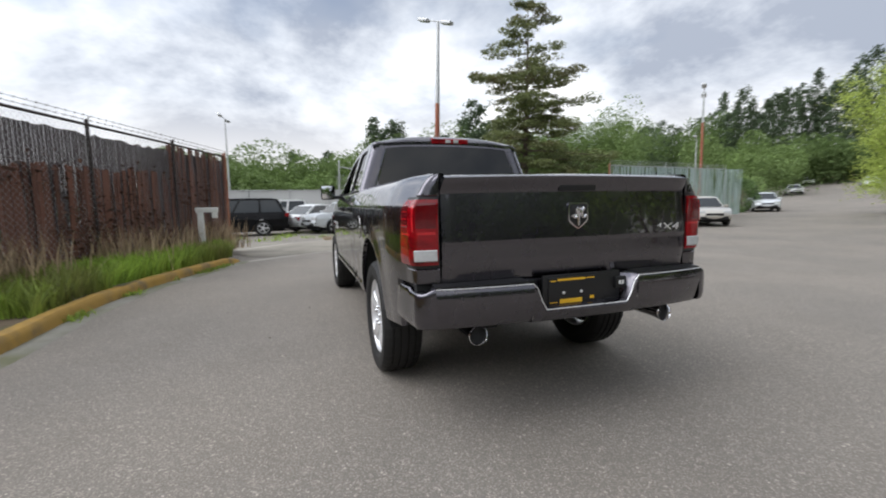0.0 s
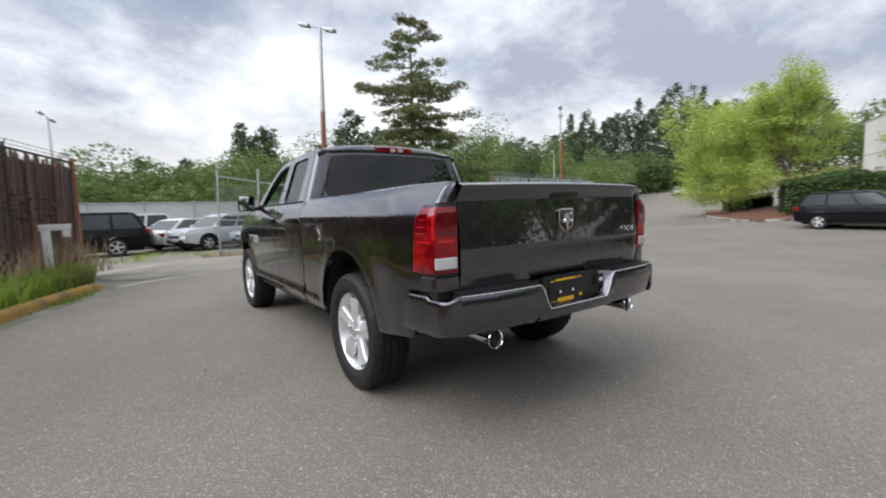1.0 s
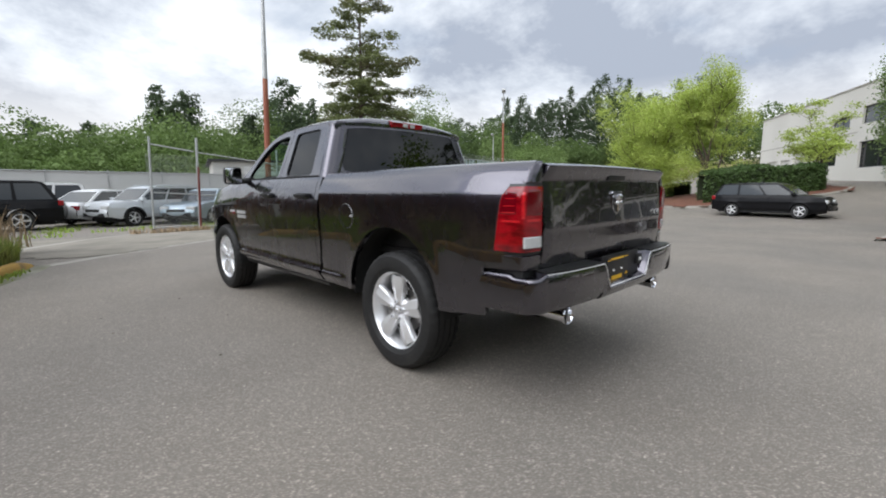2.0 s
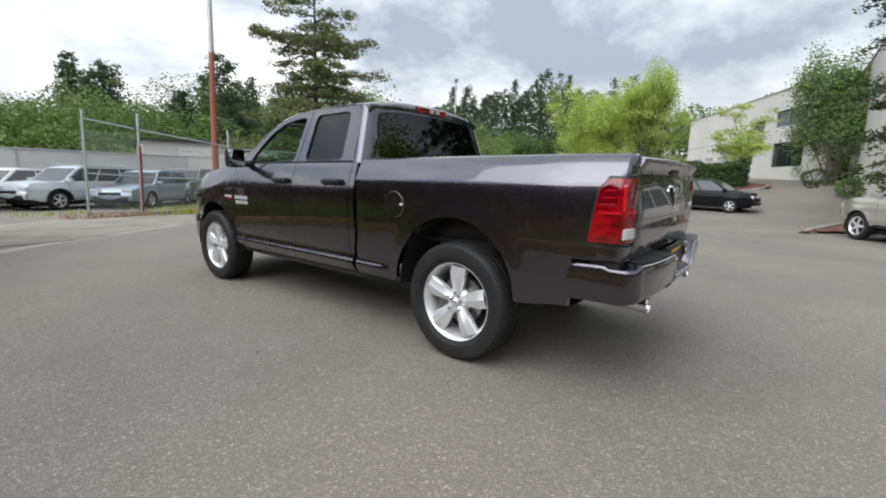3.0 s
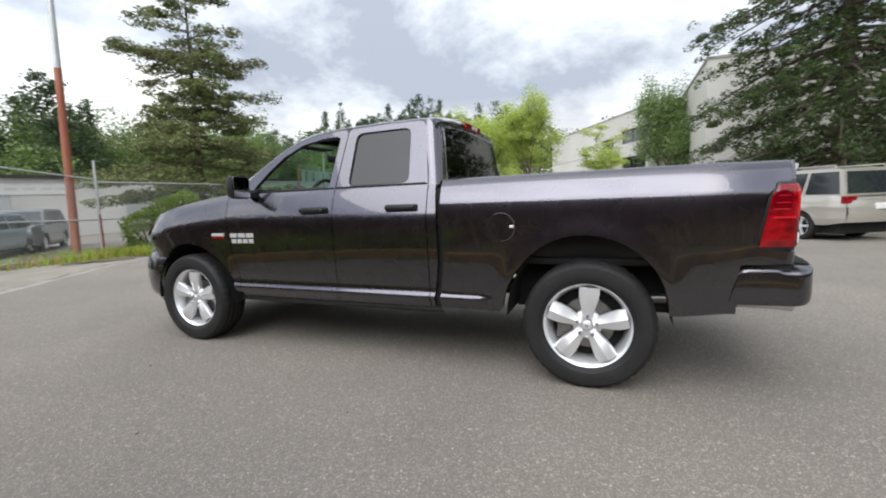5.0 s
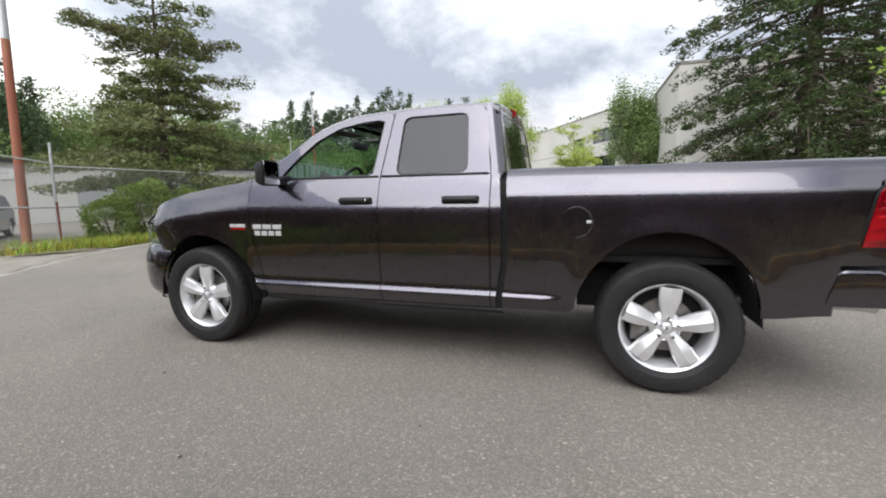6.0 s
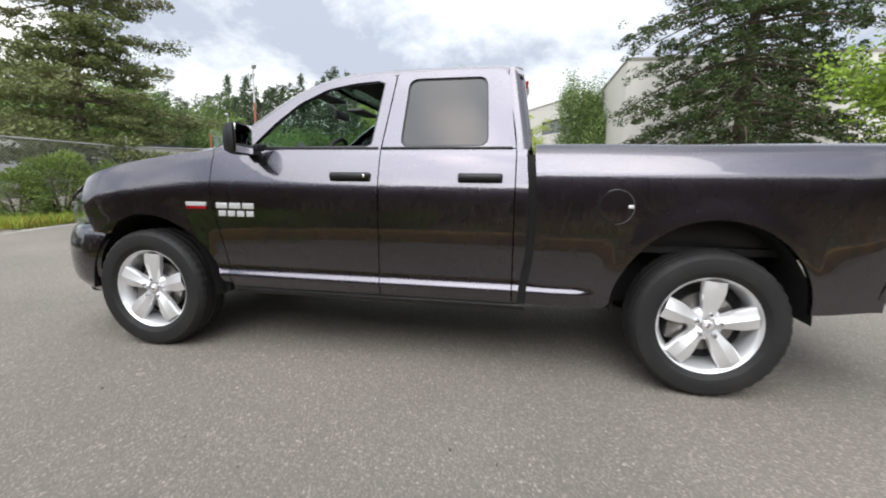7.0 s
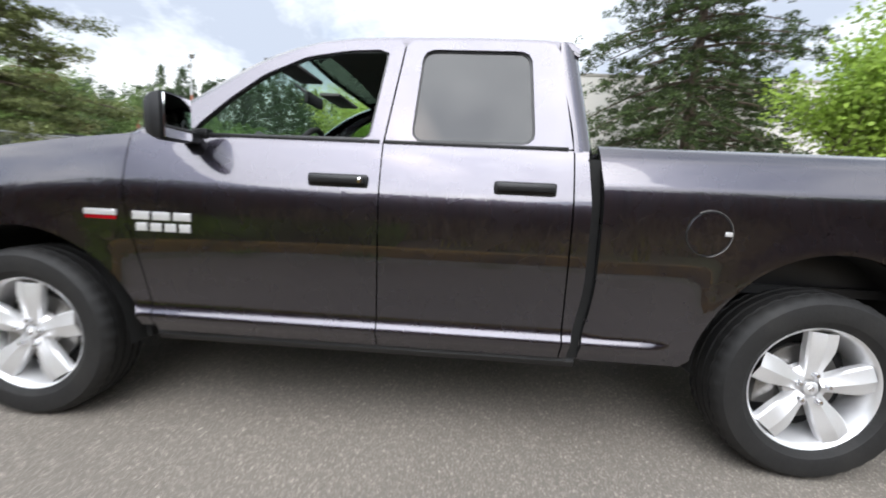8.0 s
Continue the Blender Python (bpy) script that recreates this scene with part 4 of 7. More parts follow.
for s_ in (-1, 1):  # windscreen pillars and roof rails
    bm = bmesh.new()
    rows = []
    for (y, z) in PILLAR:
        x = upper_x(z)
        y2 = y + 0.02 * ss(1.9, 2.4, y)
        rows.append([(s_ * (x + 0.002), y - 0.030 * ss(1.8, 2.6, y), z - 0.030), (s_ * x, y, z - 0.004), (s_ * (x - 0.02), y2 + 0.008, z + 0.006), (s_ * (x - 0.075), y2 + 0.035 * ss(2.2, 2.6, y), z + 0.012)])
    grid(bm, rows)
    flange(bm, (-s_ * 0.03, 0, -0.02))
    part("pillar", bm, PAINT, truck)
    # the cab's rear corner between the door and the back panel
    bm = bmesh.new()
    rows = []
    for z in np.linspace(1.355, 1.846, 14):
        x = upper_x(z)
        yr = 0.985 + 0.155 * (z - 1.355)
        rows.append([(s_ * x, 1.077 + 0.062 * ss(1.36, 1.80, z), z), (s_ * (x - 0.001), yr + 0.055, z), (s_ * (x - 0.010), yr + 0.028, z), (s_ * (x - 0.035), yr + 0.008, z), (s_ * (x - 0.075), yr, z), (s_ * (x - 0.14), yr - 0.003, z)])
    grid(bm, rows)
    flange(bm, (-s_ * 0.02, 0.01, 0))
    part("cab_quarter", bm, PAINT, truck)


def back_place(x, z):
    return (x, 0.983 + 0.155 * (z - 1.355) - 0.012 * (1 - min(1, abs(x) / 0.75) ** 2), z)


bo = [(-0.80, 1.37), (0.80, 1.37), (0.77, 1.60), (0.70, 1.836), (0.45, 1.870), (0, 1.880), (-0.45, 1.870), (-0.70, 1.836), (-0.77, 1.60)]
bi = rounded([(-0.755, 1.41), (0.755, 1.41), (0.69, 1.782), (0.45, 1.806), (0, 1.814), (-0.45, 1.806), (-0.69, 1.782)], 0.05)
bi = resample(bi, 64)
cx, cz = 0.0, 1.62


def match(pts, ref):
    p = resample(pts, 500)
    out = []
    for (x, z) in ref:
        a = math.atan2(z - cz, (x - cx) * 0.3)
        out.append(min(p, key=lambda q: abs((math.atan2(q[1] - cz, (q[0] - cx) * 0.3) - a + math.pi) % (2 * math.pi) - math.pi)))
    return out


part("cab_back", outline_panel(match(bo, bi), bi, back_place, 0.03, (0, 0.04, 0)), PAINT, truck)
bm = bmesh.new()
pane(bm, bi, lambda x, z: tuple(np.add(back_place(x, z), (0, 0.006, 0))), (0, 0.005, 0))
part("rear_window", bm, PRIVACY, truck, "dark privacy glass rear window", smooth=False)
# lower back wall of the cab
part("cab_back_wall", boxed(-0.86, 1.03, 0.45, 0.86, 1.07, 1.375, bevel=0.01), PAINT, truck)
# high brake light
bm = bmesh.new()
rows = []
for x in np.linspace(-0.185, 0.205, 15):
    z = 1.892 - 0.012 * (x / 0.7) ** 2
    rows.append([(x, 1.065, z - 0.056), (x, 1.030, z - 0.050), (x, 1.026, z - 0.004), (x, 1.06, z + 0.010)])
grid(bm, rows)
flange(bm, (0, 0.02, 0))
bl = part("brake_light", bm, RED_LENS, truck, "red high-level brake light")
for xa in (-0.04, 0.045):
    part("cargo_lamp", boxed(xa, 1.021, 1.848, xa + 0.055, 1.028, 1.880, bevel=0.003), CLEAR_LENS, bl, "clear cargo lamp lens")
# windscreen
bm = bmesh.new()
rows = []
for (y, z) in PILLAR[:8]:
    x = upper_x(z) - 0.07
    q = (z - 1.352) / (1.785 - 1.352)
    rows.append([(k * x, y + 0.03 + (0.24 - 0.12 * q) * (1 - k * k), z + (-0.02 + 0.075 * q) * (1 - abs(k) ** 2.5) + 0.008) for k in np.linspace(-1, 1, 25)])
grid(bm, rows)
flange(bm, (0, -0.003, -0.004))
part("windscreen", bm, CLEAR, truck).visible_shadow = False
# hood
bm = bmesh.new()
rows = []
for y in np.concatenate([np.linspace(3.03, 4.1, 18), [4.17, 4.22, 4.26, 4.29]]):
    z0 = _fender_top(y)
    xe = body_x(y, z0) - 0.012
    row = []
    for k in np.linspace(-1, 1, 41):
        c = 1 - abs(k) ** 2.2
        ridge = 0.022 * (ss(0.72, 0.60, abs(k)) - 0.6 * ss(0.42, 0.30, abs(k))) * ss(4.3, 4.0, y)
        row.append((k * xe, y + (0.20 * (1 - k * k) * ss(3.5, 4.25, y) + (0.24 * (1 - k * k) if y < 3.10 else 0.24 * (1 - k * k) * ss(3.7, 3.10, y))), z0 + 0.055 * c + ridge))
    rows.append(row)
grid(bm, rows)
flange(bm, (0, 0, -0.03))
part("hood", bm, PAINT, truck)
part("cowl", boxed(-0.86, 2.98, 1.20, 0.86, 3.30, 1.33, bevel=0.02), BLACK_TRIM, truck)

# front end: one rounded nose line in plan, with the bumper, headlights and grille on it
NOSE_Y, NOSE_W, NOSE_D, NOSE_P = 3.95, 0.945, 0.64, 0.73


def nose(a, off):
    """A place on the nose line; a runs from one side (0) round to the other (pi)."""
    ca, sa = math.cos(a), max(math.sin(a), 0.0)
    x, y = NOSE_W * math.copysign(abs(ca) ** NOSE_P, ca), NOSE_Y + NOSE_D * sa ** NOSE_P
    nx, ny = math.copysign(abs(ca) ** (2 - NOSE_P), ca) / NOSE_W, sa ** (2 - NOSE_P) / NOSE_D
    k = math.hypot(nx, ny) or 1.0
    return x + nx / k * off, y + ny / k * off


def nose_start(y):
    """The turn at which the nose line has come forward to y."""
    return math.asin(min(1.0, max(0.0, (y - NOSE_Y) / NOSE_D) ** (1 / NOSE_P)))


_bump_off = curve_fn([0.30, 0.33, 0.37, 0.43, 0.50, 0.60, 0.67, 0.72, 0.77, 0.80, 0.82, 0.832], [-0.14, -0.10, -0.055, -0.008, 0.008, 0.014, 0.014, 0.006, -0.008, -0.022, -0.038, -0.062])
bm = bmesh.new()
rows = []
for z in [0.30, 0.315, 0.33, 0.35, 0.37, 0.40, 0.43, 0.47, 0.50, 0.55, 0.60, 0.64, 0.67, 0.70, 0.72, 0.745, 0.77, 0.79, 0.80, 0.81, 0.82, 0.828, 0.832]:
    dz = min(abs(z - 0.45), 0.48)
    a0 = nose_start(max(3.545 + math.sqrt(0.485 ** 2 - dz ** 2) + 0.012 + 0.03 * ss(0.45, 0.32, z), seam_lamp(z) + 0.0 if z > 0.79 else 0))
    rows.append([(*nose(a, _bump_off(z)), z) for a in np.linspace(a0, math.pi - a0, 61)])
grid(bm, rows)
flange(bm, (0, -0.06, 0))
part("front_bumper", bm, PAINT, truck, "dark painted front bumper")
part("front_valance", boxed(-0.80, 4.05, 0.30, 0.80, 4.30, 0.60, bevel=0.05), LINER, truck)
for s_ in (-1, 1):
    rows, rim = [], []
    for z in np.linspace(0.838, 1.105, 12):
        a0, a1 = nose_start(seam_lamp(z) + 0.006), 1.02
        off = float(np.interp(z, [0.838, 0.86, 0.95, 1.03, 1.08, 1.105], [-0.045, -0.026, -0.028, -0.040, -0.062, -0.085]))
        rows.append([(s_ * nose(a, off)[0], nose(a, off)[1], z) for a in np.linspace(a0, a1, 20)])
    bm = bmesh.new()
    grid(bm, rows)
    flange(bm, (-s_ * 0.03, -0.04, 0))
    hl = part("headlight", bm, LAMP_GLASS, truck, "clear headlight lens over chrome bowls", smooth=True)
    bm = bmesh.new()  # silvered housing behind the lens
    grid(bm, [[(p[0] - s_ * 0.045, p[1] - 0.05, p[2]) for p in r] for r in rows])
    part("reflector_housing", bm, mat("silvered_housing", (0.78, 0.80, 0.82), 0.22, 0.85, var=0.1) if s_ < 0 else bpy.data.materials["silvered_housing"], hl)
    for a, zc, r in ((0.62, 0.950, 0.046), (0.86, 0.965, 0.052)):
        bm = bmesh.new()
        c = nose(a, -0.125)
        lathe(bm, [(0.012, 0.05), (r * 0.7, 0.03), (r, -0.005), (r + 0.008, -0.005)], 24, Matrix.Translation((s_ * c[0], c[1], zc)) @ pose(0, 0, 0, 0, 0, -90 + s_ * 20))
        part("lamp_bowl", bm, CHROME, hl, "chrome lamp bowl")
rows = []
for z in np.linspace(0.84, 1.11, 8):
    rows.append([(*nose(a, -0.085), z) for a in np.linspace(1.02, math.pi - 1.02, 21)])
bm = bmesh.new()
grid(bm, rows)
flange(bm, (0, -0.05, 0))
gr = part("grille", bm, BLACK_TRIM, truck)
for z0, z1 in ((0.838, 0.862), (0.965, 0.995), (1.09, 1.115)):
    bm = bmesh.new()
    grid(bm, [[(*nose(a, -0.085), z0), (*nose(a, -0.060), z0 + 0.004), (*nose(a, -0.060), z1 - 0.004), (*nose(a, -0.085), z1)] for a in np.linspace(1.02, math.pi - 1.02, 21)])
    part("grille_bar", bm, CHROME, gr, "chrome grille bar")
part("grille_bar", boxed(-0.035, 4.47, 0.84, 0.035, 4.51, 1.11, bevel=0.008), CHROME, gr)

# bed: floor, inner walls, bulkhead, rails
part("bed_floor", boxed(-0.80, -1.04, 0.78, 0.80, 0.90, 0.82), BLACK_TRIM, truck, "black spray-lined bed floor")
part("bed_bulkhead", boxed(-0.84, 0.895, 0.62, 0.84, 0.94, 1.375, bevel=0.01), PAINT, truck)
for s_ in (-1, 1):
    part("bed_inner_wall", boxed(s_ * 0.79, -1.04, 1.03, s_ * 0.815, 0.90, 1.375), PAINT, truck)
    bm = bmesh.new()  # rail cap, drawn in with the body towards the tail
    rows = []
    for y in np.linspace(-1.04, 0.94, 24):
        xo = body_x(y, 1.385) - 0.012
        rows.append([(s_ * 0.775, y, 1.366), (s_ * 0.775, y, 1.386), (s_ * 0.781, y, 1.391), (s_ * (xo - 0.006), y, 1.391), (s_ * xo, y, 1.386), (s_ * xo, y, 1.366)])
    grid(bm, rows)
    part("bed_rail_cap", bm, BLACK_TRIM, truck)
    part("wheel_tub", boxed(s_ * 0.55, -0.48, 0.80, s_ * 0.79, 0.48, 1.02, bevel=0.05), BLACK_TRIM, truck)

# tailgate
def gate_y(x, z):
    lean = 0.024 * (1.29 - max(z, 1.03)) / 0.26 if z < 1.29 else 0.0
    return -1.076 - 0.012 * (1 - (x / 0.82) ** 2) - lean + 0.006 * ss(1.035, 1.015, z) - 0.034 * ss(1.285, 1.363, z) + 0.044 * ss(1.364, 1.382, z) + 0.012 * ss(0.93, 0.84, z)


bm = bmesh.new()
rows = []
for z in sorted(set(list(np.linspace(0.828, 1.378, 30)) + [1.0, 1.015, 1.022, 1.03, 1.04, 1.27, 1.285, 1.30, 1.32, 1.34, 1.36, 1.364, 1.368, 1.373])):
    w = 0.805 - 0.018 * ss(1.30, 1.39, z)
    rows.append([(k * w, gate_y(k * w, z) + 0.012 * ss(0.975, 1.0, abs(k)), z + 0.010 * (1 - k * k) * ss(1.2, 1.378, z)) for k in np.linspace(-1, 1, 41)])
rows.append([(k * 0.787, -1.035, 1.376 + 0.010 * (1 - k * k)) for k in np.linspace(-1, 1, 41)])
grid(bm, rows)
flange(bm, (0, 0.03, 0))
tg = part("tailgate", bm, PAINT, truck)
part("tailgate_inner", boxed(-0.78, -1.05, 0.84, 0.78, -1.02, 1.375), PAINT, tg)
part("tailgate_cap", boxed(-0.78, -1.060, 1.366, 0.78, -1.012, 1.3795, bevel=0.004), BLACK_TRIM, tg)
# pull recess
bm = bmesh.new()
box(bm, -0.12, -1.1012, 1.292, 0.12, -1.085, 1.334, 0.006)
part("tailgate_handle", bm, BLACK_TRIM, tg, "black tailgate latch handle")
# shield badge with a plain curl on each side
bm = bmesh.new()
shield = rounded([(-0.066, 1.228), (0.066, 1.228), (0.066, 1.125), (0.0, 1.075), (-0.066, 1.125)], 0.018)
pane(bm, shield, lambda x, z: (x, -1.096, z), (0, -0.012, 0))
em = part("emblem", bm, CHROME, tg, "chrome shield badge", smooth=False)
bm = bmesh.new()
pane(bm, [(x * 0.86, 1.155 + (z - 1.155) * 0.88) for x, z in shield], lambda x, z: (x, -1.1082, z), (0, -0.002, 0))
part("emblem_field", bm, BLACK_TRIM, em, smooth=False)
bm = bmesh.new()
for s_ in (-1, 1):
    prev = None
    for k in range(10):
        a = radians(100 + 26 * k)
        p = (s_ * (0.029 + 0.017 * math.cos(a)), -1.113, 1.172 + 0.026 * math.sin(a))
        if prev:
            rod(bm, prev, p, 0.0165 - 0.0007 * k, 0.0158 - 0.0007 * k, 8)
        prev = p
rod(bm, (0, -1.112, 1.200), (0, -1.112, 1.100), 0.014, 0.009, 10)
part("emblem_relief", bm, CHROME, em)


def lettering(body, size, place, material, parent, name="lettering", depth=0.004):
    c = bpy.data.curves.new(name, "FONT")
    c.body, c.size, c.align_x, c.align_y, c.extrude, c.resolution_u = body, size, "CENTER", "CENTER", depth, 2
    tmp = bpy.data.objects.new(name, c)
    me = bpy.data.meshes.new_from_object(tmp)
    bpy.data.objects.remove(tmp)
    bpy.data.curves.remove(c)
    me.transform(place)
    return link(name, me, parent, "", material, False)


lettering("4X4", 0.095, Matrix.Translation((0.652, -1.096, 1.070)) @ pose(0, 0, 0, 90, 0, 0) @ Matrix(((1.18, 0.18, 0, 0), (0, 0.62, 0, 0), (0, 0, 1, 0), (0, 0, 0, 1))), ALLOY, tg, "badge_lettering", 0.006)

# tail lights: wrapped lens in a dark surround
for s_ in (-1, 1):
    def tl_point(u, z, off):
        """Round the corner from the tailgate (u = 0) to the side (u = 1)."""
        lead = 0.070 + 0.066 * (1 - (z - 0.918) / 0.344)
        lead *= 1 - 0.45 * ss(1.19, 1.268, z)
        a = 0.815
        b = body_x(-1.0, z) + 0.004 * ss(1.30, 1.27, z)
        if u < 0.5:
            t = u / 0.5
            x, y = a + (b - 0.035 - a) * t, -1.074 + 0.012 * t * t
        elif u < 0.68:
            t = (u - 0.5) / 0.18 * math.pi / 2
            x, y = b - 0.035 + 0.035 * math.sin(t), -1.062 + 0.045 * (1 - math.cos(t))
        else:
            t = (u - 0.68) / 0.32
            x, y = b + 0.012 * t, -1.017 + lead * t
        n = Vector((0.3 if u < 0.5 else 1, -1 if u < 0.6 else -0.2, 0)).normalized() * off
        return (s_ * (x + n.x), y + n.y, z)
    us = np.linspace(0, 1, 29)

    def patch(u0, u1, z0, z1, off):
        b2 = bmesh.new()
        grid(b2, [[tl_point(u, z, off - (0.006 if (z in (z0, z1)) else 0)) for u in np.linspace(u0, u1, 29)] for z in np.linspace(z0, z1, 15)])
        flange(b2, (0, 0.012, 0))
        return b2
    tl = part("tail_light", patch(0.0, 1.0, 0.905, 1.272, 0.003), BLACK_TRIM, truck, "red tail light in a dark surround")
    part("lens", patch(0.03, 0.96, 0.922, 1.258, 0.012), RED_LENS, tl, "glossy red lens")
    part("reversing_lens", patch(0.06, 0.56, 0.942, 1.002, 0.017), CLEAR_LENS, tl, "clear reversing lamp lens")
    part("dark_facet", patch(0.07, 0.52, 1.104, 1.246, 0.0135), DARK_RED, tl, "darker red upper facet of the lens")
    part("dark_facet", patch(0.66, 0.93, 1.112, 1.236, 0.0135), DARK_RED, tl, "darker red upper facet of the lens")
    # bright bars of the lens, and thin glints laid on it in brighter red
    for u0, u1, z0, z1 in ((0.10, 0.50, 1.078, 1.094), (0.60, 0.88, 1.076, 1.088), (0.68, 0.90, 1.124, 1.130), (0.68, 0.88, 1.158, 1.163), (0.68, 0.86, 1.196, 1.200), (0.555, 0.59, 1.09, 1.235)):
        part("bright_facet", patch(u0, u1, z0, z1, 0.0148), BRIGHT_RED, tl)
    part("corner_cap", patch(0.0, 0.62, 1.272, 1.388, 0.0), PAINT, truck)
    # filler panel between light and bumper
    part("corner_filler", patch(0.0, 1.0, 0.822, 0.903, 0.0), PAINT, truck)

# rear bumper with a stepped centre
def bump_y(x):
    return -1.212 + 0.060 * abs(x / 0.90) ** 4


def bumper_zone(x0, x1, ztop, zbot, nose=0.0):
    b2 = bmesh.new()
    rows = []
    for x in np.linspace(x0, x1, 18):
        y = bump_y(x) + nose
        rows.append([(x, -1.08, ztop + 0.004), (x, y + 0.03, ztop), (x, y + 0.010, ztop - 0.006), (x, y, ztop - 0.022), (x, y - 0.002, (ztop + zbot) / 2 + 0.03), (x, y + 0.012, zbot + 0.035), (x, y + 0.035, zbot), (x, -1.10, zbot - 0.012)])
    grid(b2, rows)
    return b2


bm = bmesh.new()
for a in ((-0.865, -0.34, 0.815, 0.60), (0.34, 0.865, 0.815, 0.60)):
    t = bumper_zone(*a)
    me = bpy.data.meshes.new("t")
    t.to_mesh(me)
    t.free()
    bm.from_mesh(me)
    bpy.data.meshes.remove(me)
# dipped middle with its plate recess
rows = []
for x in np.linspace(-0.34, 0.34, 19):
    d = ss(0.34, 0.255, abs(x))
    y = bump_y(x)
    zt = 0.815 - 0.145 * d
    rows.append([(x, -1.08 - 0.02 * d, 0.819 - 0.005 * d), (x, y + 0.03 + 0.055 * d, 0.815), (x, y + 0.010 + 0.07 * d, 0.809 - 0.03 * d), (x, y + 0.075 * d, zt + 0.0 + 0.012 * d), (x, y + 0.03 * d + 0.004, zt - 0.002), (x, y, zt - 0.022), (x, y + 0.012, 0.62), (x, y + 0.035, 0.592), (x, -1.10, 0.582)])
grid(bm, rows)
for s_ in (-1, 1):  # flat-sided wrapped ends with a small step in their top edge
    rows = []
    plan = [(0.980 - 0.020 * ss(-0.80, -1.10, y), y, 1.0, 0.0) for y in (-0.803, -0.812, -0.825, -0.85, -0.90, -0.95, -0.975, -0.99, -1.005, -1.02, -1.05, -1.075)]
    for k in range(1, 11):
        w_ = math.pi / 2 * k / 10
        plan.append((0.864 + 0.097 * math.cos(w_), -1.075 - (-bump_y(0.865) - 1.075) * math.sin(w_), math.cos(w_), math.sin(w_)))
    for x, y, nx, ny in plan:
        corner = ss(-0.803, -0.845, y)
        zt = 0.802 - 0.024 * (1 - math.sqrt(max(0.0, 1 - (1 - corner) ** 2))) - 0.014 * ss(-0.985, -1.01, y) + 0.025 * ss(0.940, 0.865, x) * (1 if y < -1.08 else 0)
        zb = 0.592 + 0.010 * ss(-1.05, -1.15, y)
        lean = 0.045 * ss(0.80, 0.60, zb) if y > -0.83 else 0.0

        def at(inn, z):
            sl = 0.045 * ss(0.80, 0.595, z) * ss(-0.90, -0.803, y)
            return (s_ * (x - inn * nx), y + inn * ny + sl, z)
        rows.append([at(0.085, zt + 0.002), at(0.014, zt), at(0.006, zt - 0.003), at(0.001, zt - 0.010), at(0.0, zt - 0.03), at(-0.001, 0.70), at(0.0, 0.65), at(0.004, zb + 0.02), at(0.014, zb + 0.004), at(0.10, zb - 0.006)])
    grid(bm, rows)
    part("bumper_gap", boxed(s_ * 0.80, -1.05, 0.61, s_ * 0.935, -0.772, 0.826), LINER, truck)
clean(bm, 0.003)
bump = part("rear_bumper", bm, PAINT, truck, "dark painted rear step bumper")
for s_ in (-1, 1):  # rubber step pads
    b2 = bmesh.new()
    rows = [[(s_ * x, -1.085, 0.825), (s_ * x, bump_y(x) + 0.014, 0.8195)] for x in np.linspace(0.36, 0.865, 12)]
    grid(b2, rows)
    flange(b2, (0, 0, -0.006))
    part("step_pad", b2, BLACK_TRIM, bump, "black rubber step pad")
    # bright rolled edge of the pad
    b2 = bmesh.new()
    pts = [(s_ * x, bump_y(x) + 0.004, 0.808) for x in np.linspace(0.865, 0.345, 12)]
    for p, q in zip(pts, pts[1:]):
        rod(b2, p, q, 0.0032, segs=6)
    part("edge_strip", b2, ALLOY, bump, "thin bright edge along the bumper")
b2 = bmesh.new()
pts = [(x, bump_y(x) + 0.002, 0.808 - 0.146 * ss(0.34, 0.26, abs(x))) for x in np.linspace(-0.345, 0.345, 26)]
for p, q in zip(pts, pts[1:]):
    rod(b2, p, q, 0.0032, segs=6)
part("edge_strip", b2, ALLOY, bump)
# recess behind the plate, plate with yellow bars, hitch wiring socket
part("plate_recess", boxed(-0.255, -1.155, 0.668, 0.255, -1.135, 0.835, bevel=0.006), BLACK_TRIM, bump)
pl = part("licence_plate", boxed(-0.225, -1.164, 0.668, 0.080, -1.156, 0.822, bevel=0.003), BLACK_TRIM, bump, "black dealer plate with yellow bars")
for x0, z0, x1, z1 in ((-0.10, 0.802, 0.08, 0.814), (-0.145, 0.800, -0.11, 0.806), (0.09, 0.806, 0.14, 0.812), (-0.085, 0.676, 0.06, 0.700), (0.115, 0.690, 0.14, 0.706), (-0.145, 0.682, -0.10, 0.686)):
    part("print_bar", boxed(x0 - 0.07, -1.166, z0, x1 - 0.07, -1.163, z1), AMBER, pl)
for xk in (-0.13, -0.015):
    b2 = bmesh.new()
    lathe(b2, [(0.0004, -0.006), (0.008, -0.004), (0.009, 0)], 12, Matrix.Translation((xk, -1.164, 0.735)) @ pose(0, 0, 0, 0, 0, 90))
    part("bolt", b2, ALLOY, pl)
b2 = bmesh.new()
box(b2, 0.215, -1.172, 0.735, 0.285, -1.15, 0.80, 0.006)
sk_ = part("wiring_socket", b2, BLACK_TRIM, bump, "black trailer wiring socket")
part("socket_pin", boxed(0.235, -1.176, 0.757, 0.248, -1.171, 0.778), WHITE_PRINT, sk_)
part("socket_pin", boxed(0.255, -1.176, 0.757, 0.268, -1.171, 0.778), WHITE_PRINT, sk_)

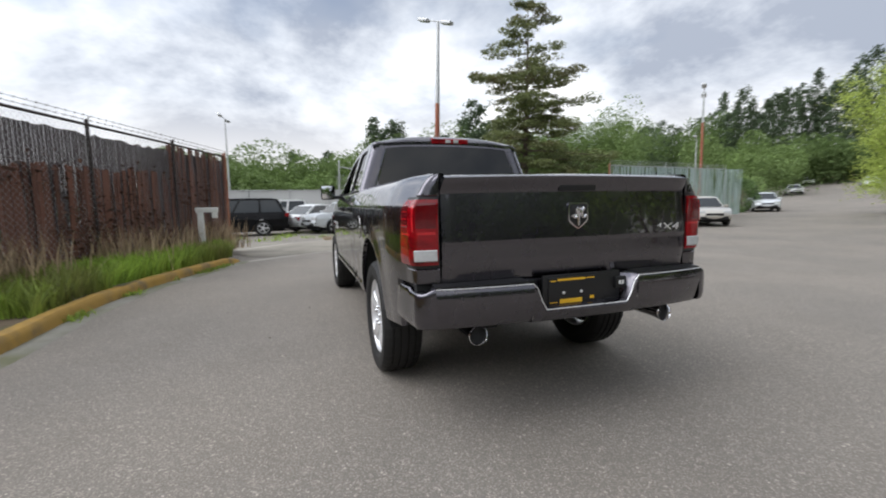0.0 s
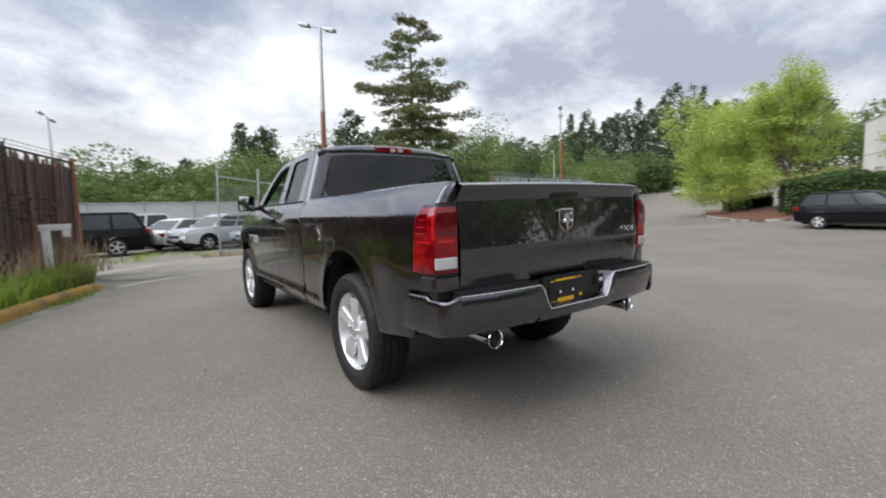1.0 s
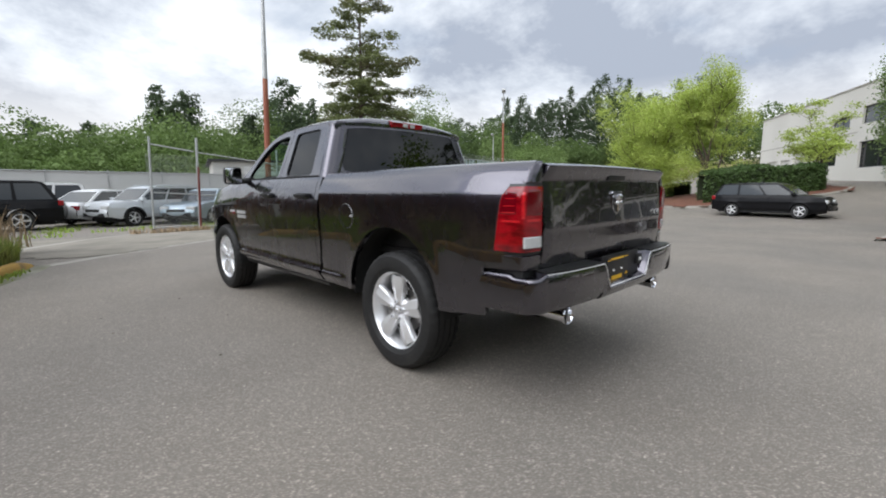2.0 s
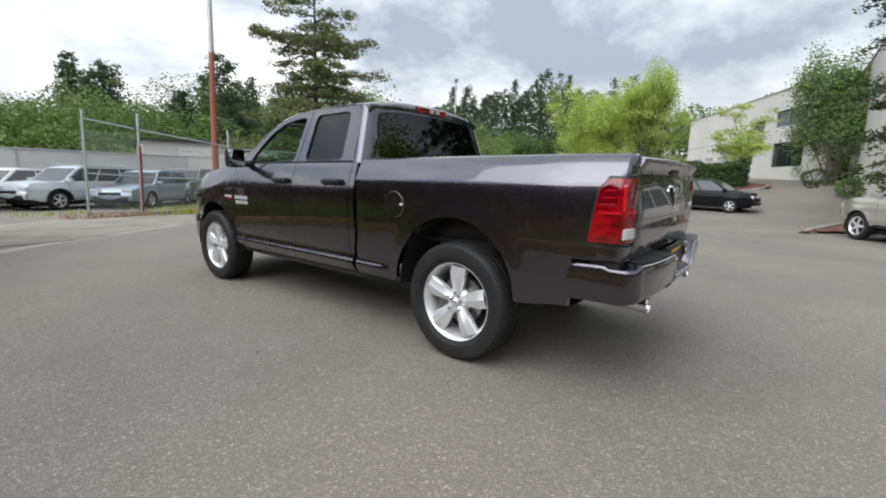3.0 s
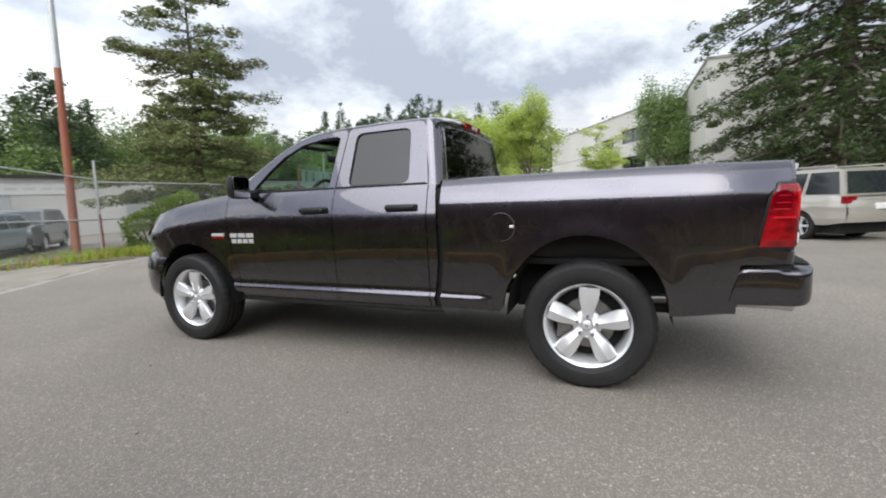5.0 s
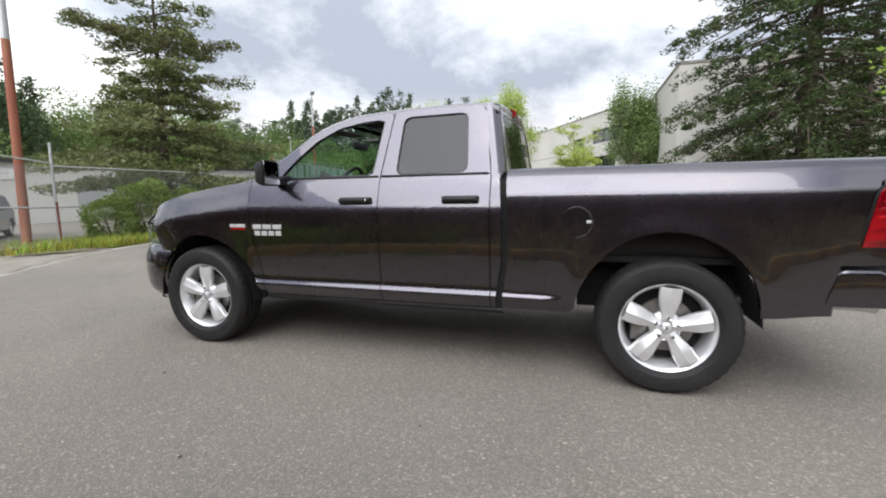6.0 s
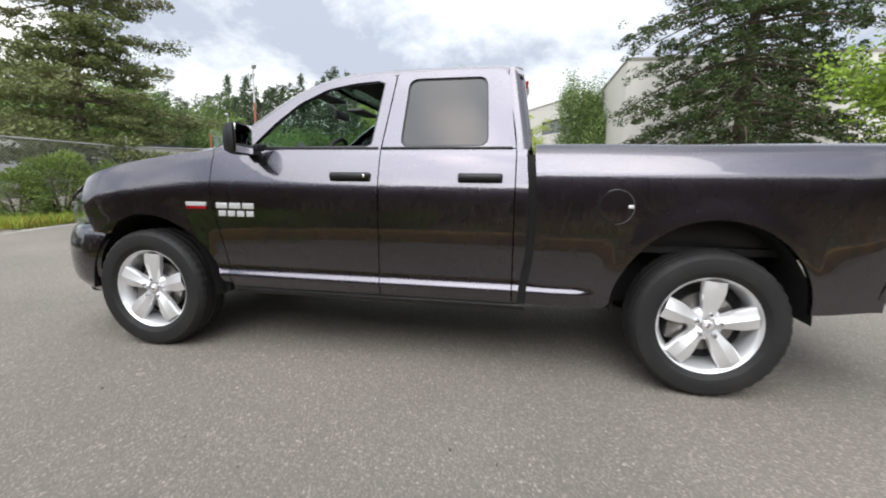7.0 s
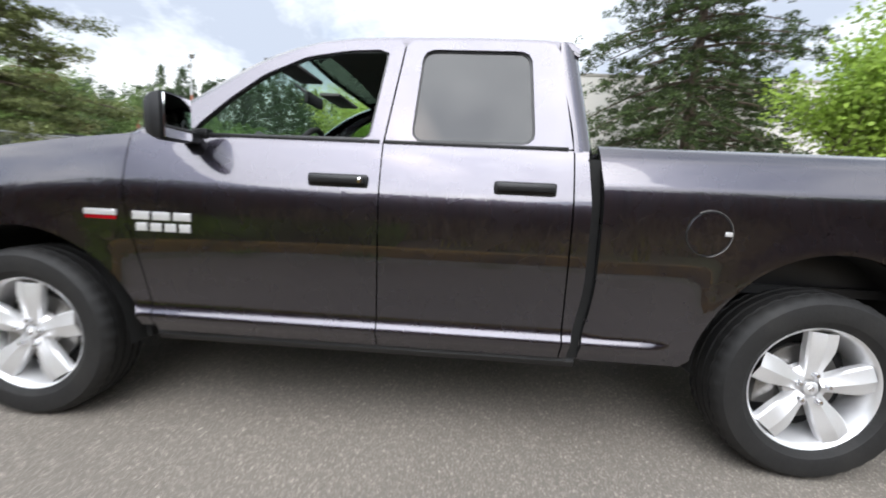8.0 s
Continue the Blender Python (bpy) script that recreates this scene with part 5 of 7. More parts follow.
# exhaust tips, chassis, axle
for xk in (-0.635, 0.605):
    b2 = bmesh.new()
    lathe(b2, [(0.040, 0.16), (0.041, -0.02), (0.049, -0.10), (0.053, -0.115), (0.050, -0.120), (0.045, -0.112), (0.038, -0.02), (0.036, 0.12)], 28,
          Matrix.Translation((xk, -1.03, 0.545)) @ pose(0, 0, 0, 0, 0, 90))
    part("exhaust_tip", b2, CHROME, truck, "chrome exhaust tip")
    b2 = bmesh.new()
    rod(b2, (xk, -1.0, 0.546), (xk * 0.9, -0.3, 0.52), 0.034, 0.034, 14)
    part("exhaust_pipe", b2, DISC, truck)
    # black disc across the bore stands in for the shade inside the pipe
    b2 = bmesh.new()
    lathe(b2, [(0.0005, -0.088), (0.043, -0.088)], 20, Matrix.Translation((xk, -1.03, 0.545)) @ pose(0, 0, 0, 0, 0, 90))
    part("soot_core", b2, LINER, truck)
for s_ in (-1, 1):
    part("chassis_rail", boxed(s_ * 0.38, -0.85, 0.48, s_ * 0.46, 4.2, 0.60, bevel=0.01), LINER, truck)
part("cab_floor", boxed(-0.88, 1.0, 0.46, 0.88, 3.05, 0.52), LINER, truck)
part("firewall", boxed(-0.86, 3.02, 0.40, 0.86, 3.06, 1.22), LINER, truck)
part("engine_bay", boxed(-0.55, 3.06, 0.42, 0.55, 4.30, 1.10, bevel=0.05), LINER, truck)
for cy in (0.0, 3.562):
    b2 = bmesh.new()
    rod(b2, (-0.75, cy, 0.40), (0.75, cy, 0.40), 0.05, 0.05, 16)
    lathe(b2, [(0.05, -0.14), (0.13, -0.08), (0.15, 0), (0.13, 0.08), (0.05, 0.14)], 20, Matrix.Translation((0, cy, 0.40)))
    part("axle", b2, LINER, truck)
for s_ in (-1, 1):  # arch liners
    for cy, cz, r in (ARCH_R, ARCH_F):
        b2 = bmesh.new()
        grid(b2, [[(s_ * x, cy + (r + 0.012) * math.cos(a), cz - 0.06 + (r + 0.065) * math.sin(a)) for x in (0.55, 0.70, 0.85, 0.965)] for a in np.linspace(0.0, math.pi, 25)])
        part("arch_liner", b2, LINER, truck)
        part("arch_inner_wall", boxed(s_ * 0.545, cy - r - 0.02, 0.42, s_ * 0.56, cy + r + 0.02, 1.02), LINER, truck)

# wheels: five broad spokes
def wheel(s, cy, turn, steer=0.0):
    at = Matrix.Translation((s * 0.855, cy, 0.409)) @ pose(0, 0, 0, 0, 0, steer) @ Matrix.Diagonal((-s, 1, 1, 1)) @ pose(0, 0, 0, turn, 0, 0)
    o = -1  # the outer face looks along -x in the wheel's own frame

    def put(name, b2, material, parent, label="", sharp=30):
        bmesh.ops.transform(b2, matrix=at, verts=b2.verts)
        return part(name, b2, material, parent, label, sharp=sharp)
    b2 = bmesh.new()
    lathe(b2, [(0.252, 0.10), (0.236, 0.06), (0.232, -0.02), (0.240, -0.055), (0.252, -0.085), (0.262, -0.105), (0.272, -0.113), (0.276, -0.108), (0.276, -0.095), (0.262, -0.08), (0.258, 0.10)], 72, closed=True)
    lathe(b2, [(0.001, -0.075), (0.05, -0.082), (0.075, -0.076), (0.092, -0.060), (0.094, -0.03)], 40)
    w = put("wheel", b2, ALLOY, truck, "silver five-spoke alloy wheel")
    for k in range(5):
        a0 = math.pi / 2 + 2 * math.pi * k / 5
        rad, tan = Vector((0, math.cos(a0), math.sin(a0))), Vector((0, -math.sin(a0), math.cos(a0)))
        prof = []
        for q in np.linspace(0, 1, 9):
            r = 0.040 + (0.250 - 0.040) * q
            half = 0.036 + 0.026 * ss(0.05, 0.75, q)
            face = -0.086 - 0.016 * ss(0.2, 0.9, q) - 0.010 * math.sin(math.pi * q)
            row = []
            for wd_, dx in ((-1.0, 0.040), (-1.0, 0.012), (-0.88, 0.002), (-0.45, -0.004), (0, -0.013), (0.45, -0.004), (0.88, 0.002), (1.0, 0.012), (1.0, 0.040)):
                row.append(rad * r + tan * (half * wd_) + Vector((face + dx, 0, 0)))
            prof.append(row)
        b2 = bmesh.new()
        grid(b2, prof)
        put("spoke", b2, ALLOY, w)
    b2 = bmesh.new()
    R, W = 0.414, 0.1375
    prof = [(0.262, 0.095), (0.285, 0.118), (0.33, W), (0.370, W - 0.002), (0.398, W - 0.016), (0.409, W - 0.034)]
    groove = []
    for gx in (-0.075, -0.027, 0.027, 0.075):
        groove += [(R, -gx + 0.007), (R - 0.010, -gx + 0.005), (R - 0.010, -gx - 0.005), (R, -gx - 0.007)]
    prof += groove
    prof += [(0.409, -(W - 0.034)), (0.398, -(W - 0.016)), (0.384, -(W - 0.006)), (0.381, -(W - 0.003)), (0.370, -(W - 0.002)), (0.330, -W), (0.304, -(W - 0.006)), (0.300, -(W - 0.010)), (0.285, -0.122), (0.270, -0.108)]
    vs = lathe(b2, prof, 120)
    # tread blocks: every other step of the shoulder is cut back
    for v in b2.verts:
        r = math.hypot(v.co.y, v.co.z)
        a = int((math.atan2(v.co.z, v.co.y) + math.pi) / (2 * math.pi) * 120 + 0.5)
        if r > 0.396 and (a + (1 if v.co.x > 0 else 0)) % 3 == 0 and abs(v.co.x) > 0.055:
            v.co.y *= 1 - 0.006 / r
            v.co.z *= 1 - 0.006 / r
    put("tyre", b2, RUBBER, w, "black road tyre with treaded shoulder", sharp=25)
    for k in range(5):
        a0 = math.pi / 2 + 2 * math.pi * (k) / 5
        b2 = bmesh.new()
        lathe(b2, [(0.0005, -0.118), (0.009, -0.116), (0.0135, -0.108), (0.0145, -0.085), (0.018, -0.075)], 12, Matrix.Translation((0, 0.064 * math.cos(a0), 0.064 * math.sin(a0))))
        put("lug_nut", b2, CHROME, w)
    b2 = bmesh.new()
    lathe(b2, [(0.0005, -0.100), (0.022, -0.099), (0.030, -0.094), (0.033, -0.082)], 28)
    cap = put("centre_cap", b2, ALLOY, w)
    b2 = bmesh.new()
    lathe(b2, [(0.004, -0.1015), (0.012, -0.1025), (0.016, -0.099)], 5)
    put("cap_mark", b2, CHROME, cap)
    b2 = bmesh.new()
    lathe(b2, [(0.06, -0.02), (0.165, -0.02), (0.168, -0.016), (0.168, 0.006), (0.06, 0.006)], 48)
    put("brake_disc", b2, DISC, w)
    b2 = bmesh.new()
    box(b2, -0.035, 0.10, -0.12, 0.03, 0.19, 0.02, 0.012)
    put("brake_caliper", b2, DISC, w)
    b2 = bmesh.new()
    lathe(b2, [(0.225, 0.02), (0.05, 0.03)], 32)
    put("dust_shield", b2, LINER, w)


wheel(-1, 0.0, 4)
wheel(1, 0.0, 30)
wheel(-1, 3.562, 3, 1.0)
wheel(1, 3.562, 12, 1.0)

# fuel door: a round flap with its gap ring
b2 = bmesh.new()
fx = body_x(0.535, 1.052)
rows = []
for r in (0.0005, 0.04, 0.084, 0.088):
    rows.append([(-(body_x(0.535 + r * math.cos(a), 1.052 + r * math.sin(a)) + (0.003 if r < 0.086 else -0.004)), 0.535 + r * math.cos(a), 1.052 + r * math.sin(a)) for a in np.linspace(0, 2 * math.pi, 49)])
grid(b2, rows)
clean(b2, 0.0003)
fd = part("fuel_door", b2, PAINT, truck)
b2 = bmesh.new()
rows = []
for r, o in ((0.087, 0.0012), (0.0925, 0.0012)):
    rows.append([(-(body_x(0.535 + r * math.cos(a), 1.052 + r * math.sin(a)) + o), 0.535 + r * math.cos(a), 1.052 + r * math.sin(a)) for a in np.linspace(0, 2 * math.pi, 49)])
grid(b2, rows)
part("fuel_door_gap", b2, LINER, fd)
# pale arc along part of the ring: light caught on its edge, put in as colour
b2 = bmesh.new()
grid(b2, [[(-(body_x(0.535 + r * math.cos(a), 1.052 + r * math.sin(a)) + o), 0.535 + r * math.cos(a), 1.052 + r * math.sin(a)) for a in np.linspace(radians(60), radians(270), 40)] for r, o in ((0.0925, 0.0014), (0.0935, 0.0026), (0.0950, 0.0004))])
part("fuel_door_rim", b2, DISC, fd)
b2 = bmesh.new()
box(b2, -(fx + 0.008), 0.447, 1.045, -(fx - 0.002), 0.475, 1.063, 0.003)
part("finger_notch", b2, ALLOY, fd)

# door and fender badges: plain bars where the lettering stands
for s_ in (-1, 1):
    yb = 2.80
    def badge_bar(y0, z0, y1, z1, material, parent):
        xb = max(body_x(y0, z0), body_x(y1, z1), body_x(y0, z1))
        return part("badge_bar", boxed(s_ * (xb - 0.006), y0, z0, s_ * (xb + 0.006), y1, z1, bevel=0.002), material, parent)
    bb = badge_bar(2.893, 0.988, 2.972, 1.024, ALLOY, truck)
    for k in range(1, 3):
        badge_bar(2.893 - 0.094 * k, 0.988, 2.972 - 0.094 * k, 1.024, ALLOY, bb)
    for k in range(4):
        badge_bar(2.957 - 0.066 * k - 0.050, 0.938, 2.957 - 0.066 * k, 0.974, ALLOY, bb)
    hb = badge_bar(3.045, 1.000, 3.195, 1.026, ALLOY, truck)
    badge_bar(3.048, 0.982, 3.192, 0.998, RED_LENS, hb)

# door mirrors
for s_ in (-1, 1):
    b2 = bmesh.new()
    box(b2, s_ * 1.005, 2.675, 1.305, s_ * 1.205, 2.765, 1.515, 0.04)
    for v in b2.verts:
        k = (v.co.y - 2.675) / 0.09
        v.co.z = 1.41 + (v.co.z - 1.41) * (1 - 0.30 * max(0, k))
        v.co.x = s_ * (1.105 + (abs(v.co.x) - 1.105) * (1 - 0.18 * max(0, k)))
    mh = part("door_mirror", b2, BLACK_TRIM, truck, "black door mirror housing")
    b2 = bmesh.new()
    box(b2, s_ * 1.022, 2.672, 1.328, s_ * 1.186, 2.680, 1.494, 0.003)
    for v in b2.verts:
        v.co.y -= (abs(v.co.x) - 1.06) * 0.03
    part("mirror_glass", b2, MIRROR, mh, "mirror glass")
    b2 = bmesh.new()
    box(b2, s_ * 0.90, 2.69, 1.325, s_ * 1.03, 2.77, 1.372, 0.015)
    box(b2, s_ * 0.885, 2.66, 1.355, s_ * 0.94, 2.90, 1.395, 0.012)
    part("mirror_arm", b2, BLACK_TRIM, mh)

# cabin
part("dashboard", boxed(-0.82, 2.66, 0.95, 0.82, 3.02, 1.33, bevel=0.07), CABIN, truck)
part("instrument_hood", boxed(-0.60, 2.60, 1.28, -0.20, 2.86, 1.395, bevel=0.05), CABIN, truck)
b2 = bmesh.new()
st = Matrix.Translation((-0.40, 2.44, 1.30)) @ pose(0, 0, 0, 0, 0, 90) @ pose(0, 0, 0, 0, -24, 0)
rings = []
for i in range(36):
    a = 2 * math.pi * i / 36
    rings.append([Vector((0.016 * math.sin(q), (0.185 + 0.016 * math.cos(q)) * math.cos(a), (0.185 + 0.016 * math.cos(q)) * math.sin(a))) for q in np.linspace(0, 2 * math.pi, 9)])
grid(b2, rings + [rings[0]])
for a in (0, math.pi, -math.pi / 2):
    rod(b2, (0, 0, 0), (0, 0.18 * math.cos(a), 0.18 * math.sin(a)), 0.02, 0.014, 8)
lathe(b2, [(0.001, -0.03), (0.06, -0.025), (0.07, 0.02)], 20)
rod(b2, (0.02, 0, 0), (0.30, 0, 0), 0.035, 0.035, 10)
bmesh.ops.transform(b2, matrix=st, verts=b2.verts)
part("steering_wheel", b2, CABIN, truck, "dark steering wheel")


def seat(x, y):
    b2 = bmesh.new()
    box(b2, x - 0.25, y - 0.25, 0.80, x + 0.25, y + 0.27, 0.96, 0.05)
    se = part("seat", b2, CLOTH, truck, "grey cloth seat")
    b2 = bmesh.new()
    box(b2, x - 0.24, -0.07, 0, x + 0.24, 0.07, 0.62, 0.05, pose(0, y - 0.27, 0.90, 8 if y < 1.8 else 13, 0, 0))
    part("seat_back", b2, CLOTH, se)
    b2 = bmesh.new()
    box(b2, x - 0.13, -0.05, 0.64, x + 0.13, 0.05, 0.82, 0.04, pose(0, y - 0.27, 0.86 if y < 1.8 else 0.90, 6 if y < 1.8 else 11, 0, 0))
    part("headrest", b2, CLOTH, se)


for a, b in ((-0.42, 1.93), (0.42, 1.93), (-0.42, 1.52), (0.42, 1.52)):
    seat(a, b)
part("centre_console", boxed(-0.14, 1.85, 0.70, 0.14, 2.75, 1.02, bevel=0.03), CABIN, truck)
b2 = bmesh.new()
grid(b2, [[(k * 0.70, y, roof_edge(y) + 0.012 + 0.03 * (1 - k * k)) for k in np.linspace(-1, 1, 13)] for y in np.linspace(2.26, 1.08, 10)])
part("headliner", b2, HEADLINER, truck)
b2 = bmesh.new()
box(b2, -0.13, 2.52, 1.665, 0.13, 2.55, 1.735, 0.012)
rod(b2, (0, 2.54, 1.72), (0, 2.66, 1.80), 0.012)
part("rear_view_mirror", b2, CABIN, truck)
for s_ in (-1, 1):
    b2 = bmesh.new()
    box(b2, s_ * 0.16, 2.42, 1.765, s_ * 0.62, 2.56, 1.785, 0.008)
    part("sun_visor", b2, HEADLINER, truck)
# ---- planted island, hedge ----
def polygon_sheet(name, pts, lift, material, label, category, step=0.5, kind="structure", rough=0.0):
    n = len(pts)

    def inside(x, y):
        c = False
        for i in range(n):
            (x0, y0), (x1, y1) = pts[i - 1], pts[i]
            if (y0 > y) != (y1 > y) and x < (x1 - x0) * (y - y0) / (y1 - y0) + x0:
                c = not c
        return c
    xs, ys = [p[0] for p in pts], [p[1] for p in pts]
    return sheet(name, material, list(np.arange(min(xs), max(xs) + step, step)), list(np.arange(min(ys), max(ys) + step, step)), lift, label, category, keep=inside, rough=rough, kind=kind)


ISLAND = [(36.5, 14.2), (27.4, 9.9), (24.8, 7.6), (24.1, 6.2), (24.6, 4.7), (25.3, 3.9), (26.4, 2.4), (27.4, 0.8), (28.1, 0.0), (29.0, -0.7), (30.1, -0.9), (30.6, -0.3), (32.0, 2.0), (35.0, 7.0), (39.0, 12.5), (38.5, 14.4), (36.5, 14.2)]
polygon_sheet("planting_bed", ISLAND, 0.12, MULCH, "red-brown bark mulch in a kerbed planting bed", "planting bed", 0.35, rough=0.06)
kerb_run("kerb", ISLAND[:12], CONCRETE, 0.14, 0.16, "pale concrete kerb round the planting bed", side=1, step=0.4)
BED2 = [(13.4, -2.2), (15.2, -2.7), (18.4, -3.6), (24.8, -4.3), (24.6, -14.0), (12.0, -20.0), (12.5, -11.0), (14.6, -6.4), (14.9, -4.2), (14.0, -3.0)]
polygon_sheet("planting_bed", BED2, 0.08, MULCH, "bark mulch bed under the fir beside the building", "planting bed", 0.35, rough=0.06)
kerb_run("kerb", [(13.4, -2.1), (15.2, -2.6), (18.4, -3.5), (24.8, -4.15)], CONCRETE, 0.12, 0.15, "pale concrete kerb of the bed by the building", side=-1, step=0.4)


def hedge(name, a, b, w, h, seed):
    rg = np.random.default_rng(seed)
    n = 4200
    t = rg.uniform(0, 1, n)
    u = rg.uniform(-1, 1, n)
    v = rg.uniform(0, 1, n)
    face = rg.integers(0, 3, n)
    u = np.where(face == 0, -1 + rg.normal(0, 0.06, n), np.where(face == 1, 1 + rg.normal(0, 0.06, n), u))
    v = np.where(face == 2, 1 + rg.normal(0, 0.03, n), v)
    dx, dy = b[0] - a[0], b[1] - a[1]
    L = math.hypot(dx, dy)
    x = a[0] + dx * t - dy / L * u * w / 2
    y = a[1] + dy * t + dx / L * u * w / 2
    wob = np.array([noise.noise((xx * 0.8, yy * 0.8, seed)) for xx, yy in zip(x, y)])
    z = np.array([ground_z(xx, yy) for xx, yy in zip(x, y)]) + 0.1 + v * (h + 0.12 * wob)
    th = thing(name, "clipped dark green hedge standing on bark mulch", "hedge", group="hedges of the planting bed")
    bm = bmesh.new()
    rows = []
    for q in np.linspace(0.01, 0.99, 12):
        cx_, cy_ = a[0] + dx * q, a[1] + dy * q
        rows.append([(cx_ - dy / L * o * w * 0.44, cy_ + dx / L * o * w * 0.44, ground_z(cx_, cy_) + zz) for o, zz in ((-1, 0.05), (-1, h * 0.8), (-0.8, h * 0.96), (0.8, h * 0.96), (1, h * 0.8), (1, 0.05))])
    grid(bm, rows)
    part("core", bm, mat("hedge_twigs", (0.028, 0.040, 0.016), 0.9, var=0.3, scale=6) if "hedge_twigs" not in bpy.data.materials else bpy.data.materials["hedge_twigs"], th)
    leafy("leaves", np.stack([x, y, z], 1), 0.16, HEDGE, th, seed=seed)
    return th


hedge("hedge", (26.1, 5.6), (27.9, 2.7), 1.3, 1.7, 3)
hedge("hedge", (27.75, 2.75), (29.6, 0.6), 1.15, 1.4, 4)
hedge("hedge", (32.0, 8.4), (36.5, 12.0), 1.2, 0.9, 5)

# ---- office building ----
ob_ = thing("office_building", "pale grey two-storey tilt-up concrete office building", "building")
FA = Matrix.Translation((35, -3.9, 0)) @ pose(0, 0, 0, 0, 0, math.degrees(math.atan2(0.474, 0.88)))


def fbox(name, s0, d0, z0, s1, d1, z1, material, parent=None, bevel=0.0, label=""):
    """A block in the facade's own frame: along it, into it (positive is behind the face), up."""
    bm = bmesh.new()
    box(bm, s0, -d1, z0, s1, -d0, z1, bevel, FA)
    return part(name, bm, material, parent or ob_, label, smooth=False)


def facade(s0, s1, z0, z1, holes, depth=0.35, name="wall"):
    """A wall with real openings, built of piers and bands."""
    xs = sorted({s0, s1, *[h[0] for h in holes], *[h[2] for h in holes]})
    zs = sorted({z0, z1, *[h[1] for h in holes], *[h[3] for h in holes]})
    bm = bmesh.new()
    for a, b in zip(xs, xs[1:]):
        run = None
        for c, d in list(zip(zs, zs[1:])) + [(None, None)]:
            hole = c is None or any(h[0] <= (a + b) / 2 <= h[2] and h[1] <= (c + d) / 2 <= h[3] for h in holes)
            if hole:
                if run:
                    box(bm, a, -depth, run[0], b, 0, run[1], m=FA)
                run = None
            else:
                run = (run[0], d) if run else (c, d)
    bmesh.ops.remove_doubles(bm, verts=bm.verts, dist=0.0005)
    return part(name, bm, STUCCO, ob_, smooth=False)


# the face looks to the north-west: depth runs to the south-east
HOLES = [(2.3, 5.75, 7.5, 7.0), (3.4, 2.6, 7.5, 4.5), (9.0, 5.6, 11.5, 6.6), (10.4, 2.9, 13.2, 4.4)] + [(15.5 + 3.0 * k, 1.4, 17.6 + 3.0 * k, 3.9) for k in range(3)]
facade(0.0, 26.0, 0.6, 8.5, HOLES)
for h in HOLES[:4]:
    n_ = max(2, int((h[2] - h[0]) / 1.6))
    wn = fbox("window", h[0] + 0.06, 0.22, h[1] + 0.06, h[2] - 0.06, 0.26, h[3] - 0.06, BLIND if h[1] > 4.2 else DARKGLASS)
    fbox("window_frame", h[0], 0.14, h[1], h[2], 0.20, h[1] + 0.06, ROOFDARK, wn)
    fbox("window_frame", h[0], 0.14, h[3] - 0.06, h[2], 0.20, h[3], ROOFDARK, wn)
    for k in range(n_ + 1):
        x = h[0] + (h[2] - h[0] - 0.05) * k / n_
        fbox("mullion", x, 0.15, h[1] + 0.06, x + 0.035, 0.21, h[3] - 0.06, ROOFDARK, wn)
for h in HOLES[4:]:
    rd = fbox("roller_door", h[0], 0.18, h[1], h[2], 0.24, h[3], GREYWALL)
    for k in range(6):
        z = h[1] + 0.2 + k * 0.4
        fbox("door_rib", h[0], 0.15, z, h[2], 0.178, z + 0.05, GREYWALL, rd)
fbox("parapet_cap", -0.05, -0.05, 8.502, 26.05, 0.40, 8.62, CONCRETE)
fbox("reveal_band", 7.9, -0.015, 5.2, 26.0, -0.002, 5.26, CONCRETE)
fbox("roof", 0, 0.36, 8.2, 26, 24, 8.4, ROOFDARK)
fbox("side_wall", 25.6, 0.36, 0.6, 26.0, 24.0, 8.5, STUCCO)
fbox("back_wall", 0.0, 24.0, 0.6, 26.0, 24.4, 8.5, STUCCO)
fbox("floor_slab", 0, 0.36, 4.7, 25.6, 24, 4.9, CONCRETE)
fbox("ground_slab", 0, 0.36, 0.6, 25.6, 24, 1.2, CONCRETE)
# projecting block nearer the road, with a deep shaded recess beside it
bm = bmesh.new()
box(bm, 24.9, -5.1, 0.3, 36.0, -4.7, 8.35)
part("wing_wall", bm, STUCCO, ob_, smooth=False)
bm = bmesh.new()
box(bm, 24.9, -24.0, 0.0, 25.3, -5.102, 8.35)
part("wing_wall", bm, STUCCO, ob_, smooth=False)
bm = bmesh.new()
box(bm, 24.85, -24.05, 8.352, 36.0, -4.65, 8.5)
part("wing_cap", bm, CONCRETE, ob_, smooth=False)
bm = bmesh.new()
box(bm, 36.0, -24.0, 0.3, 36.4, -4.7, 8.35)
box(bm, 25.3, -24.0, 0.3, 36.0, -23.6, 8.35)
part("wing_wall", bm, STUCCO, ob_, smooth=False)
# low concrete wall and steps before the entrance
fbox("planter_wall", 5.5, -3.4, 1.0, 14.5, -3.1, 2.35, CONCRETE)
st_ = thing("entrance_steps", "white-edged concrete steps up to the building", "steps")
for k in range(6):
    bm = bmesh.new()
    box(bm, -1.0, -3.6 + 0.3 * k, 0.8, 1.2, -3.3 + 0.3 * k, 1.25 + 0.17 * k, 0.01, FA)
    part("step", bm, CONCRETE, st_, smooth=False)
for x in (-1.05, 1.25):
    bm = bmesh.new()
    for k in range(7):
        p = FA @ Vector((x, -3.6 + 0.3 * k, 1.2 + 0.17 * k))
        rod(bm, p, p + Vector((0, 0, 0.9)), 0.018, segs=6)
    a, b = FA @ Vector((x, -3.6, 2.1)), FA @ Vector((x, -1.8, 3.12))
    rod(bm, a, b, 0.022, segs=6)
    part("handrail", bm, WHITEPAINT, st_)


